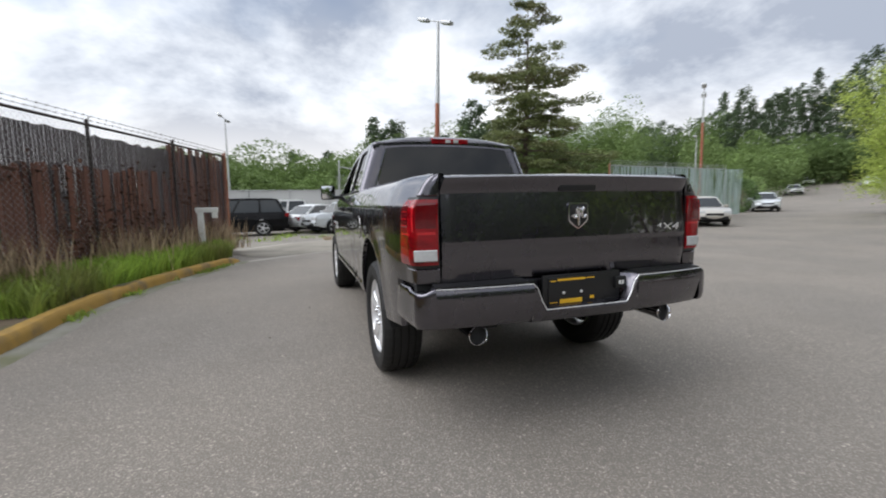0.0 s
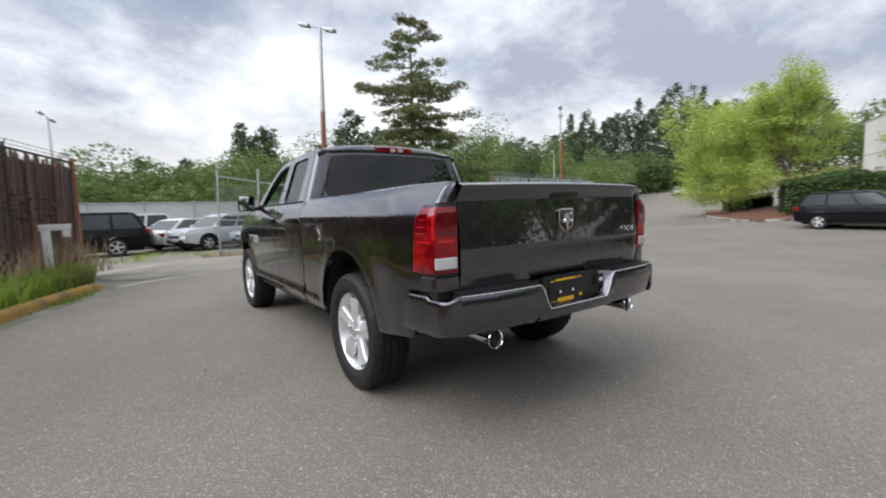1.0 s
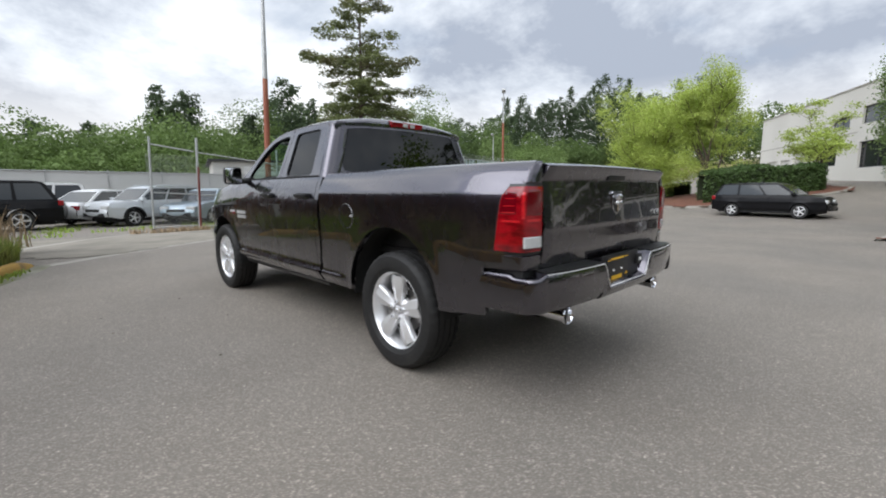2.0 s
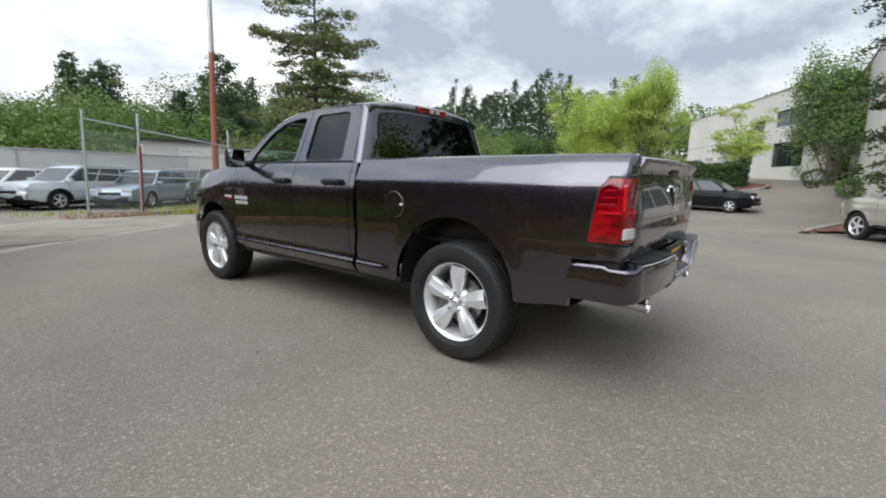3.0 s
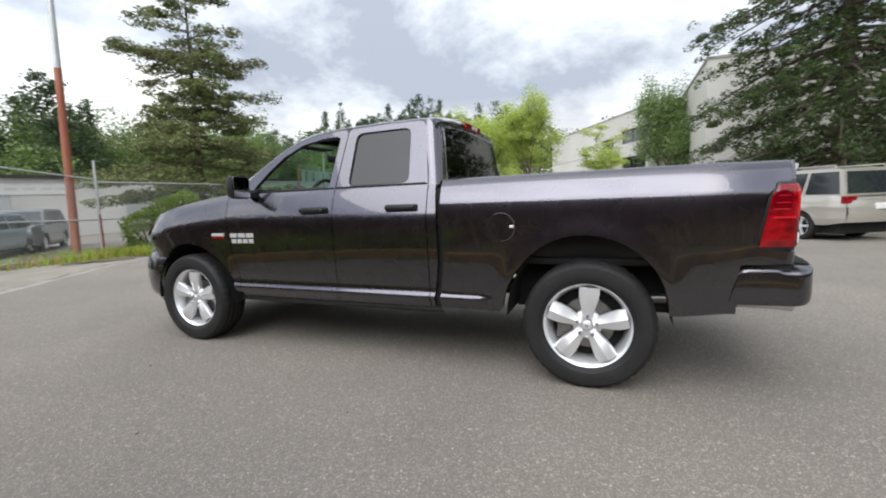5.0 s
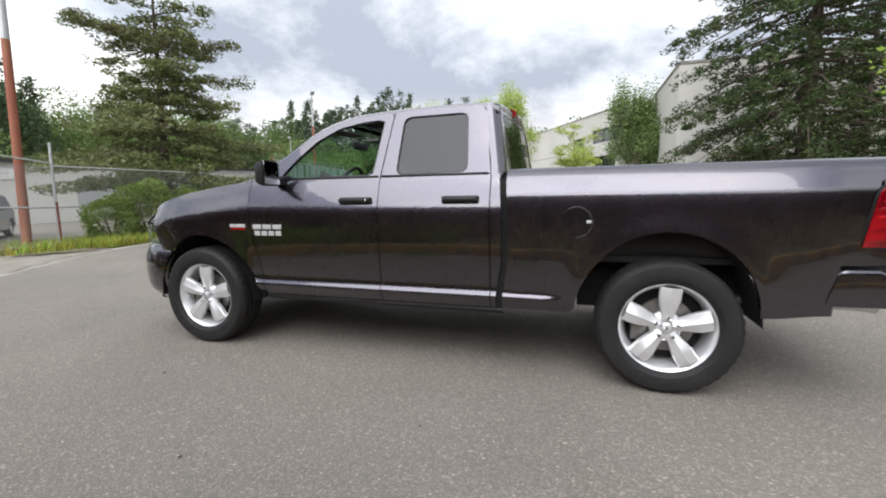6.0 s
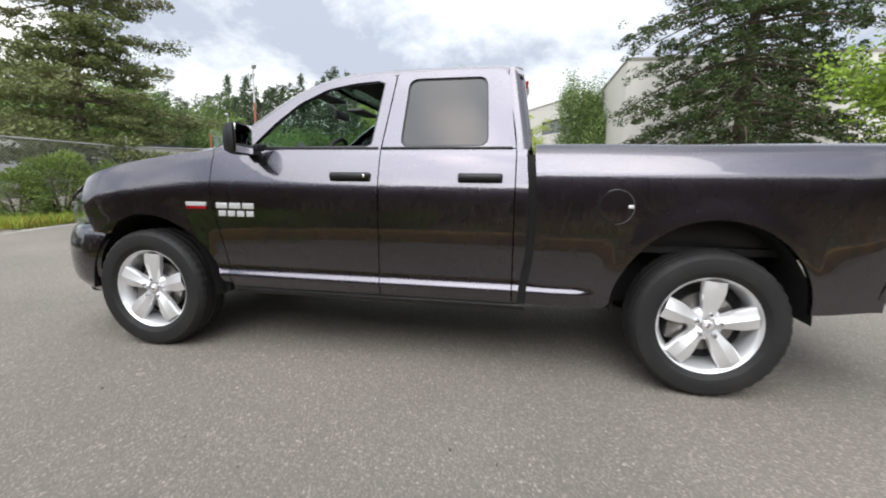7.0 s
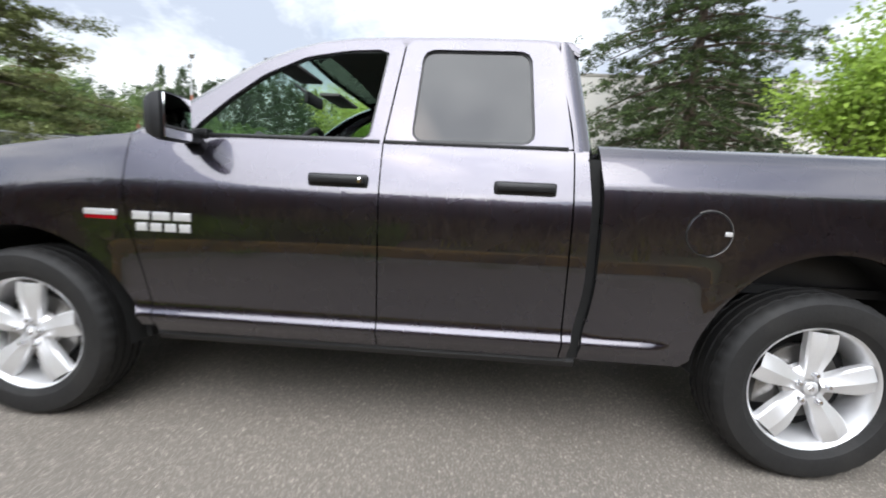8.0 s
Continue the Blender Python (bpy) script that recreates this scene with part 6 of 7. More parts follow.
# ---- parked vehicles ----
CAR_MATS = {}


def car_paint(name, base, metal=0.3, rough=0.3):
    if name not in CAR_MATS:
        CAR_MATS[name] = mat(name, base, rough, metal, var=0.04, scale=3, fine=700, coat=1.0)
    return CAR_MATS[name]


CARGLASS = mat("car_glass", (0.022, 0.027, 0.030), 0.05, var=0.05, spec=0.6, coat=0.15)


def vehicle(name, label, at, paint, L=4.6, W=1.8, H=1.45, belt=0.92, hood=0.78, deck=0.88, nose=0.62, sill=0.24, base=2.7, fo=0.9, wr=0.32,
            cab=(0.28, 0.42, 0.80, 0.93), kind="sedan", cladding=None, rim=5, rack=False, lower=None):
    """A car: shaped body with cut arches, glasshouse with panes and pillars, wheels, lamps. x is its width, y its length (front positive)."""
    th = thing(name, label, "car", at)
    fa, ra = L / 2 - fo, L / 2 - fo - base
    yr = lambda f: L / 2 - f * L  # a share of the length, from the nose
    c0, c1, c2, c3 = [yr(c) for c in cab]  # windscreen foot, roof front, roof end, rear foot
    top = curve_fn([-L / 2, -L / 2 + 0.12, c3, c3 + 0.2, (c0 + c3) / 2, c0 - 0.2, c0, L / 2 - 0.25, L / 2 - 0.08, L / 2], [deck - 0.12, deck - 0.01, max(deck, belt), belt, belt, belt, belt - 0.01, hood, hood - 0.06, nose])

    def wx(y, z):
        x = W / 2
        x -= 0.16 * ss(L / 2 - 0.75, L / 2, y) ** 1.4 + 0.10 * ss(-L / 2 + 0.5, -L / 2, y) ** 1.4
        q = (z - sill) / (belt - sill)
        x -= 0.05 * (1 - min(1, q / 0.22)) if q < 0.22 else 0
        x -= 0.055 * max(0, (q - 0.62) / 0.38) ** 2
        x += 0.012 * math.exp(-((q - 0.60) / 0.07) ** 2)
        for cy in (fa, ra):
            d = math.hypot(y - cy, z - wr) - wr * 1.13
            x += 0.02 * math.exp(-(max(d, 0) / 0.07) ** 2)
        return x

    def low(y):
        for cy in (fa, ra):
            r = wr * 1.13
            if abs(y - cy) < r:
                return max(sill, wr + math.sqrt(r * r - (y - cy) ** 2))
        return sill + 0.10 * ss(L / 2 - 0.5, L / 2, y) + 0.08 * ss(-L / 2 + 0.5, -L / 2, y)
    ys = set(np.linspace(-L / 2, L / 2, 46))
    for cy in (fa, ra):
        for k in range(25):
            ys.add(cy + wr * 1.13 * math.cos(math.pi * k / 24))
    ys = sorted(ys)
    bm = bmesh.new()
    for s in (-1, 1):
        rows = []
        for y in ys:
            lo, hi = low(y), top(y)
            rows.append([(s * wx(y, min(max(z, lo), hi)), y, min(max(z, lo), hi)) for z in np.linspace(sill, 1.25, 26)])
        grid(bm, rows)
    rows = []
    for y in ys:
        xe = wx(y, top(y))
        rows.append([(k * xe, y, top(y) + 0.035 * (1 - k * k) * (1 if y > c0 or y < c3 else 0.2)) for k in np.linspace(-1, 1, 15)])
    grid(bm, rows)
    for y, sg in ((L / 2, 1), (-L / 2, -1)):
        lo, hi = low(y), top(y)
        rows = []
        for z in np.linspace(lo, hi, 9):
            rows.append([(k * wx(y, z), y + sg * 0.10 * (1 - k * k) + sg * 0.04 * math.sin(math.pi * (z - lo) / (hi - lo)), z + (0.035 * (1 - k * k) if z == hi else 0)) for k in np.linspace(-1, 1, 15)])
        grid(bm, rows)
    clean(bm, 0.002)
    body = part("body", bm, paint, th)
    # underside
    part("underbody", boxed(-W / 2 + 0.22, -L / 2 + 0.25, 0.20, W / 2 - 0.22, L / 2 - 0.25, 0.45), LINER, th)
    for s in (-1, 1):
        for cy in (fa, ra):
            b2 = bmesh.new()
            r = wr * 1.15
            grid(b2, [[(s * x, cy + r * math.cos(a), wr + r * math.sin(a)) for x in (W / 2 - 0.30, W / 2 - 0.03)] for a in np.linspace(-0.3, math.pi + 0.3, 20)])
            part("arch_liner", b2, LINER, th)
        part("sill", boxed(s * (W / 2 - 0.20), ra + wr, sill - 0.03, s * (W / 2 - 0.035), fa - wr, sill + 0.05, bevel=0.015), lower or LINER, th)
        if cladding:
            for cy in (fa, ra):
                b2 = bmesh.new()
                grid(b2, [[(s * (wx(cy, wr + 0.3) + o), cy + r * math.cos(a), wr + r * math.sin(a)) for r, o in ((wr * 1.12, -0.02), (wr * 1.12, 0.03), (wr * 1.30, 0.028), (wr * 1.32, -0.01))] for a in np.linspace(0.02, math.pi - 0.02, 20)])
                part("arch_cladding", b2, cladding, th)
    # glasshouse
    hb, ht = W / 2 - 0.09, W / 2 - (0.26 if kind == "sedan" else 0.19)
    zb = belt - 0.02
    rf = H

    def side(y0z, s):
        y, q = y0z
        return (s * (hb + (ht - hb) * q), y, zb + (rf - zb) * q)
    bm = bmesh.new()
    rows = []
    for y, q in ((c0, 0.0), (c1 + (c0 - c1) * 0.18, 0.84), (c1, 0.93), (c1 - 0.25, 0.985), ((c1 + c2) / 2, 1.0), (c2 + 0.25, 0.985), (c2, 0.93), (c2 + (c3 - c2) * 0.18, 0.84), (c3, 0.0)):
        x = hb + (ht - hb) * q
        z = zb + (rf - zb) * q
        rows.append([(k * x, y, z + (0.035 * (1 - k * k) if q > 0.9 else 0.0)) for k in np.linspace(-1, 1, 13)])
    grid(bm, rows)
    for s in (-1, 1):
        rail = [(c0, 0.0), (c1 + (c0 - c1) * 0.18, 0.84), (c1, 0.93), (c1 - 0.25, 0.985), ((c1 + c2) / 2, 1.0), (c2 + 0.25, 0.985), (c2, 0.93), (c2 + (c3 - c2) * 0.18, 0.84), (c3, 0.0)]
        vs = [bm.verts.new(side(p, s)) for p in rail]
        bm.faces.new(vs)
    clean(bm, 0.002)
    part("glasshouse", bm, paint, th, sharp=50)

    def pane4(nm, pts, off, parent=th):
        b2 = bmesh.new()
        vs = [b2.verts.new(Vector(p) + Vector(off)) for p in pts]
        f = b2.faces.new(vs)
        r = bmesh.ops.extrude_face_region(b2, geom=[f])
        bmesh.ops.translate(b2, vec=Vector(off) * -1.5, verts=[v for v in r["geom"] if isinstance(v, bmesh.types.BMVert)])
        return part(nm, b2, CARGLASS, parent, smooth=False)
    # side panes between pillars
    q0, q1 = 0.06, 0.86
    yf = lambda q: c0 + (c1 - c0) * q / 0.93
    yb = lambda q: c3 + (c2 - c3) * q / 0.93
    cuts = [0.035, 0.46, 0.49, 0.96] if kind == "sedan" else [0.03, 0.34, 0.365, 0.67, 0.70, 0.965]
    for s in (-1, 1):
        for a, b in zip(cuts[::2], cuts[1::2]):
            pts = []
            for f_, q in ((a, q0), (b, q0), (b, q1), (a, q1)):
                y = yf(q) + (yb(q) - yf(q)) * f_
                pts.append(side((y, q), s))
            pane4("side_window", pts, (s * 0.006, 0, 0.002))
    for nm, ya, yb_, sg in (("windscreen", c0, c1, 1), ("rear_screen", c3, c2, -1)):
        pts = []
        for k, q in ((-0.93, 0.07), (0.93, 0.07), (0.90, 0.84), (-0.90, 0.84)):
            p = side((ya + (yb_ - ya) * (q / 0.84 * 0.82 if q > 0.5 else q / 0.93), q), 1)
            pts.append((k * p[0], p[1], p[2]))
        pane4(nm, pts, (0, sg * 0.012, 0.010))
    # wheels
    for s in (-1, 1):
        for cy in (fa, ra):
            b2 = bmesh.new()
            m = Matrix.Translation((s * (W / 2 - 0.115), cy, wr)) @ Matrix.Diagonal((-s, 1, 1, 1))
            rr = wr * 0.66
            lathe(b2, [(rr * 0.94, 0.05), (rr * 0.90, -0.06), (rr * 0.98, -0.093), (rr * 1.02, -0.09), (rr * 1.0, 0.05)], 32, m)
            for k in range(rim):
                a = 2 * math.pi * k / rim + 0.3
                vs = box(b2, -0.085, -0.028, 0.02, -0.055, 0.028, rr * 0.95, 0.008, m @ pose(0, 0, 0, math.degrees(a), 0, 0))
            lathe(b2, [(0.001, -0.085), (rr * 0.26, -0.08), (rr * 0.30, -0.05)], 20, m)
            w = part("wheel", b2, ALLOY, th, "silver alloy wheel")
            b2 = bmesh.new()
            lathe(b2, [(rr, 0.08), (wr * 0.93, 0.10), (wr, 0.07), (wr, -0.075), (wr * 0.95, -0.10), (wr * 0.80, -0.105), (rr * 1.0, -0.09)], 36, m)
            part("tyre", b2, RUBBER, w)
            # black disc in place of the shade behind the spokes
            b2 = bmesh.new()
            lathe(b2, [(0.001, -0.02), (rr * 0.92, -0.02)], 24, m)
            part("brake_shadow_plate", b2, LINER, w)
    # lamps, bumpers, plates, mirrors, handles
    for s in (-1, 1):
        z0 = nose + (hood - nose) * 0.15
        b2 = bmesh.new()
        box(b2, s * (W / 2 - 0.52), L / 2 - 0.13, z0 - 0.05, s * (W / 2 - 0.155), L / 2 + 0.035, z0 + 0.10, 0.03)
        part("headlight", b2, CLEAR_LENS, th, "clear headlight")
        b2 = bmesh.new()
        zt = deck - 0.16 if kind == "sedan" else belt - 0.12
        box(b2, s * (W / 2 - 0.34), -L / 2 - 0.03, zt - 0.09, s * (W / 2 - 0.075), -L / 2 + 0.14, zt + 0.10, 0.03)
        part("tail_lamp", b2, RED_LENS, th, "red tail lamp")
        b2 = bmesh.new()
        box(b2, s * (W / 2 - 0.05), c0 - 0.22, belt - 0.01, s * (W / 2 + 0.15), c0 - 0.10, belt + 0.12, 0.03)
        part("door_mirror", b2, paint, th)
        for f_ in ((0.36, 0.78) if kind == "sedan" else (0.30, 0.62)):
            y = c0 + (c3 - c0) * f_
            b2 = bmesh.new()
            box(b2, s * (wx(y, belt - 0.12) - 0.01), y - 0.09, belt - 0.135, s * (wx(y, belt - 0.12) + 0.02), y + 0.09, belt - 0.10, 0.01)
            part("door_handle", b2, paint, th)
        for f_ in ((0.06, 0.49) if kind == "sedan" else (0.05, 0.36, 0.69)):
            y = c0 + (c3 - c0) * f_
            b2 = bmesh.new()
            grid(b2, [[(s * (wx(y + dy, z) + 0.001), y + dy, z) for dy in (-0.004, 0.004)] for z in np.linspace(sill + 0.08, belt - 0.03, 10)])
            part("door_seam", b2, LINER, th)
        if rack:
            b2 = bmesh.new()
            rod(b2, (s * (ht - 0.02), c1 - 0.2, H + 0.06), (s * (ht - 0.02), c2 + 0.2, H + 0.06), 0.018, segs=8)
            for y in (c1 - 0.2, (c1 + c2) / 2, c2 + 0.2):
                rod(b2, (s * (ht - 0.02), y, H - 0.03), (s * (ht - 0.02), y, H + 0.06), 0.018, segs=8)
            part("roof_rail", b2, paint, th)
    b2 = bmesh.new()
    box(b2, -W / 2 + 0.30, L / 2 + 0.02, sill + 0.10, W / 2 - 0.30, L / 2 + 0.115, sill + 0.24, 0.02)
    part("lower_grille", b2, LINER, th)
    b2 = bmesh.new()
    box(b2, -0.38, L / 2 + 0.04, nose - 0.10, 0.38, L / 2 + 0.135, nose + 0.01, 0.02)
    part("grille", b2, LINER, th)
    b2 = bmesh.new()
    box(b2, -0.16, -L / 2 - 0.165, deck - 0.33, 0.16, -L / 2 - 0.09, deck - 0.19, 0.006)
    part("number_plate", b2, WHITEPAINT, th)
    return th


def stand(x, y, az, dz=0.0):
    """At a place on the ground, with the nose towards an azimuth from the x axis."""
    return pose(x, y, ground_z(x, y) + dz, 0, 0, az - 90)


SILVER = car_paint("champagne_silver_paint", (0.50, 0.47, 0.42), 0.5)
WHITE = car_paint("white_car_paint", (0.74, 0.74, 0.73), 0.0)
BLACKP = car_paint("black_car_paint", (0.006, 0.006, 0.007), 0.0)
_b = BLACKP.node_tree.nodes["Principled BSDF"].inputs
_b["Coat Weight"].default_value, _b["Roughness"].default_value, _b["Specular IOR Level"].default_value = 0.1, 0.35, 0.15
PALE = car_paint("pale_silver_paint", (0.62, 0.65, 0.67), 0.3)
BLUE = car_paint("grey_blue_paint", (0.33, 0.41, 0.47), 0.5)
DARKG = car_paint("dark_grey_car_paint", (0.10, 0.11, 0.12), 0.4)
# champagne sport utility beside the road, its left side to the walk
hd = 29.8
vehicle("sport_utility_car", "champagne silver sport utility parked by the mulch bed", stand(11.80, -4.78, hd), SILVER, L=4.62, W=1.82, H=1.83, belt=1.16, hood=1.05, deck=1.14, nose=0.82,
        sill=0.42, base=2.72, fo=0.80, wr=0.375, cab=(0.265, 0.40, 0.955, 0.99), kind="suv", rack=True, lower=BLACK_TRIM)
vehicle("hatchback_car", "black hatchback on the road beside the planting bed", stand(22.2, 1.55, 262), BLACKP, L=4.35, W=1.77, H=1.55, belt=1.0, hood=0.92, deck=1.02, nose=0.66, base=2.6, fo=0.85, wr=0.31, cab=(0.22, 0.40, 0.90, 0.985), kind="suv")
vehicle("sedan_car", "champagne sedan parked along the green fence", stand(18.7, 14.0, 236), SILVER, cab=(0.27, 0.42, 0.74, 0.88))
vehicle("sedan_car", "silver sedan parked further along the road", stand(33.0, 20.6, 222), PALE, H=1.42)
vehicle("sedan_car", "white sedan parked on the climbing road", stand(65.5, 38.8, 220), WHITE)
vehicle("sedan_car", "white sedan parked near the top of the road", stand(90.0, 52.0, 220), WHITE)
vehicle("sedan_car", "grey sedan standing at the top of the road", stand(80.0, 37.5, 215), PALE)
# the lot behind the gate
vehicle("sport_utility_car", "black sport utility parked in the fenced lot", stand(-4.35, 19.3, 180), BLACKP, L=4.85, W=1.9, H=1.76, belt=1.08, hood=1.0, deck=1.05, nose=0.75, sill=0.30, base=2.8, fo=0.92, wr=0.37, cab=(0.24, 0.40, 0.90, 0.98), kind="suv")
vehicle("minivan_car", "white minivan parked behind the black sport utility", stand(-3.2, 23.6, 178), WHITE, L=5.0, W=1.95, H=1.76, belt=1.05, hood=0.98, deck=1.05, nose=0.7, base=3.0, fo=0.95, wr=0.33, cab=(0.17, 0.36, 0.93, 0.99), kind="suv")
vehicle("sedan_car", "white sedan parked tail-on in the fenced lot", stand(-0.2, 21.7, 40), WHITE, L=4.75, H=1.44, cab=(0.27, 0.43, 0.72, 0.90))
vehicle("hatchback_car", "pale silver hatchback with dark arches in the fenced lot", stand(1.0, 19.6, 205), PALE, L=4.45, W=1.8, H=1.56, belt=1.0, hood=0.95, deck=1.0, nose=0.68, sill=0.30, base=2.65, fo=0.87, wr=0.335, cab=(0.24, 0.40, 0.88, 0.98), kind="suv", cladding=BLACK_TRIM, rack=True)
vehicle("sedan_car", "grey-blue sedan parked behind the chain-link fence", stand(3.2, 19.2, 222), BLUE, L=4.6, H=1.46)
vehicle("sport_utility_car", "dark grey vehicle parked behind the blue sedan", stand(5.6, 21.6, 232), DARKG, L=4.7, W=1.85, H=1.62, belt=1.02, hood=0.98, deck=1.0, nose=0.72, base=2.7, wr=0.34, cab=(0.24, 0.40, 0.88, 0.98), kind="suv")
vehicle("sedan_car", "white sedan at the edge of the fenced lot", stand(-9.5, 21.0, 178), WHITE)
# ---- trees ----
def tree_wood(limbs, material, parent, name="trunk"):
    """Tapered bars joined into one piece of wood."""
    bm = bmesh.new()
    for a, b, r0, r1, n in limbs:
        rod(bm, a, b, r0, r1, n, caps=False)
    return part(name, bm, material, parent)


def conifer(name, label, x, y, h, r, material, seed, tiers=14, each=8, clumps=8, per=60, leaf=0.14, droop=0.2, bare=0.1, gaps=0.2, taper=0.7, tip=0.06, pad=0.36, rise=0.35, uneven=0.35, flat=0.45, thick=None):
    """Whorls of boughs up a tapered trunk; each bough carries flat, thick pads of needles."""
    rg = np.random.default_rng(seed)
    th = thing(name, label, "tree", pose(x, y, ground_z(x, y)))
    limbs, last = [], Vector((0, 0, -0.2))
    R = thick or h * 0.018
    for k in range(1, 11):
        q = k / 10
        p = Vector((0.10 * math.sin(3 * q + seed), 0.10 * math.cos(2.3 * q + seed), h * 0.985 * q))
        limbs.append((last, p, R * (1 - 0.93 * (q - 0.1)), R * (1 - 0.93 * q), 10))
        last = p
    cs = []
    for t in range(tiers):
        q = bare + (1 - bare) * (t + 0.5) / tiers
        count = max(3, int(each * (0.45 + 0.55 * (1 - q)) + 0.5))
        twist = rg.uniform(0, 6.28)
        lush = 1 + 0.30 * noise.noise((t * 1.7, seed * 0.7, 2.0))
        for b in range(count):
            if rg.random() < gaps * (0.3 + 1.4 * q):
                continue
            a = twist + 2 * math.pi * b / count + rg.normal(0, 0.22)
            qb = min(0.985, q + rg.normal(0, 0.30 / tiers))
            L = r * ((1 - qb) ** taper + tip) * lush * rg.uniform(1 - uneven, 1 + 0.6 * uneven)
            L *= 0.65 + 0.35 * ss(bare, bare + 0.18, qb)
            base = Vector((0, 0, h * qb))
            up = rise * (qb - 0.42) + rg.normal(0, 0.07)
            pts = [base]
            for k in range(1, 5):
                f = k / 4
                pts.append(base + Vector((math.cos(a), math.sin(a), 0)) * L * f + Vector((0, 0, L * (up * f - droop * f * f + 0.12 * max(0, f - 0.65)))))
                limbs.append((pts[-2], pts[-1], max(0.008, 0.016 * L * (1.15 - f)), max(0.005, 0.016 * L * (0.95 - 0.8 * f)), 5))
            across = Vector((-math.sin(a), math.cos(a), 0))
            m = max(2, int(clumps * (0.3 + 0.7 * L / r)))
            for k in range(m):
                f = 0.18 + 0.84 * ((k + rg.uniform(0, 0.9)) / m) ** 0.75
                i0 = min(3, int(f * 4))
                c = pts[i0].lerp(pts[i0 + 1], min(1.1, f * 4 - i0)) + across * rg.normal(0, 0.17 * L * (0.4 + 0.6 * math.sin(min(1, f) * 2.6)))
                s_ = pad * rg.uniform(0.6, 1.25) * (0.6 + 0.4 * L / r)
                n_ = max(8, int(per * rg.uniform(0.6, 1.3)))
                v = rg.normal(size=(n_, 3))
                v /= np.linalg.norm(v, axis=1, keepdims=True)
                v *= rg.uniform(0.25, 1.0, n_)[:, None] ** 0.5
                cs.append(np.array(c) + v * [s_, s_, s_ * flat] + [0, 0, s_ * 0.12])
    tree_wood(limbs, BARK, th)
    leafy("crown", np.concatenate(cs), leaf, material, th, seed=seed, flat=0.5, aspect=0.40)
    return th


def broadleaf(name, label, x, y, h, r, material, seed, fork=0.3, limbs_n=6, leaves=9000, leaf=0.13, spread_=1.0, layered=0.4, squash=1.0, bark=BARK, stems=1, clusters=260, skirt=0.0):
    rg = np.random.default_rng(seed)
    z0 = ground_z(x, y)
    th = thing(name, label, "tree", pose(x, y, z0))
    wood, tips = [], []
    R = 0.018 * h

    def grow(p, d, L, rad, depth):
        q = p
        for k in range(3):
            d2 = (d + Vector(rg.normal(0, 0.13, 3)) + Vector((0, 0, 0.04))).normalized()
            e = q + d2 * L / 3
            wood.append((q, e, rad * (1 - 0.2 * k), rad * (0.8 - 0.2 * k), 7 if depth < 2 else 5))
            q, d = e, d2
            if depth >= 2 or (depth == 1 and k == 2):
                tips.append(e)
        if depth < 3:
            for _ in range(3 if depth else limbs_n):
                a = rg.uniform(0, 2 * math.pi)
                up = 0.55 if depth == 0 else 0.28
                dd = (d * 0.55 + Vector((math.cos(a), math.sin(a), 0)) * rg.uniform(0.5, 1.0) * spread_ + Vector((0, 0, up * rg.uniform(0.2, 1.1)))).normalized()
                grow(p.lerp(q, rg.uniform(0.55, 1.0)), dd, L * rg.uniform(0.55, 0.8), rad * 0.5, depth + 1)
    for sidx in range(stems):
        a = 2 * math.pi * sidx / stems + 0.4
        lean = Vector((0.25 * math.cos(a), 0.25 * math.sin(a), 1)) if stems > 1 else Vector((0.03, 0.02, 1))
        grow(Vector((0.12 * math.cos(a) * (stems > 1), 0.12 * math.sin(a) * (stems > 1), -0.15)), lean.normalized(), h * fork, R / math.sqrt(stems), 0)
    t = np.array([tuple(p) for p in tips])
    # fit the crown to its height and breadth
    hi = t[:, 2].max()
    wd = np.percentile(np.hypot(t[:, 0], t[:, 1]), 95)
    sc = np.array([r / wd, r / wd, 1.0])
    zf = h * fork

    def fit_(p):
        p = np.array(p, float)
        z = p[2] if p[2] < zf * 0.7 else zf * 0.7 + (p[2] - zf * 0.7) * (h * 0.97 - zf * 0.7) / (hi - zf * 0.7)
        g = ss(zf * 0.3, zf * 1.1, p[2])
        return Vector((p[0] * (1 + (sc[0] - 1) * g), p[1] * (1 + (sc[1] - 1) * g), z))
    wood = [(fit_(a), fit_(b), r0, r1, n) for a, b, r0, r1, n in wood]
    t = np.array([tuple(fit_(p)) for p in tips])
    tree_wood(wood, bark, th)
    pick = t[rg.integers(0, len(t), clusters)] + rg.normal(size=(clusters, 3)) * [0.06 * r, 0.06 * r, 0.04 * h]
    low_ = rg.random(clusters) < skirt
    pick[low_, 2] *= rg.uniform(0.22, 0.85, low_.sum())
    per = leaves // clusters
    cs = (pick[:, None, :] + rg.normal(size=(clusters, per, 3)) * np.array([0.115 * r, 0.115 * r, 0.05 * h * layered + 0.06])).reshape(-1, 3)
    leafy("crown", cs, leaf, material, th, seed=seed, flat=0.5, aspect=0.62)
    return th


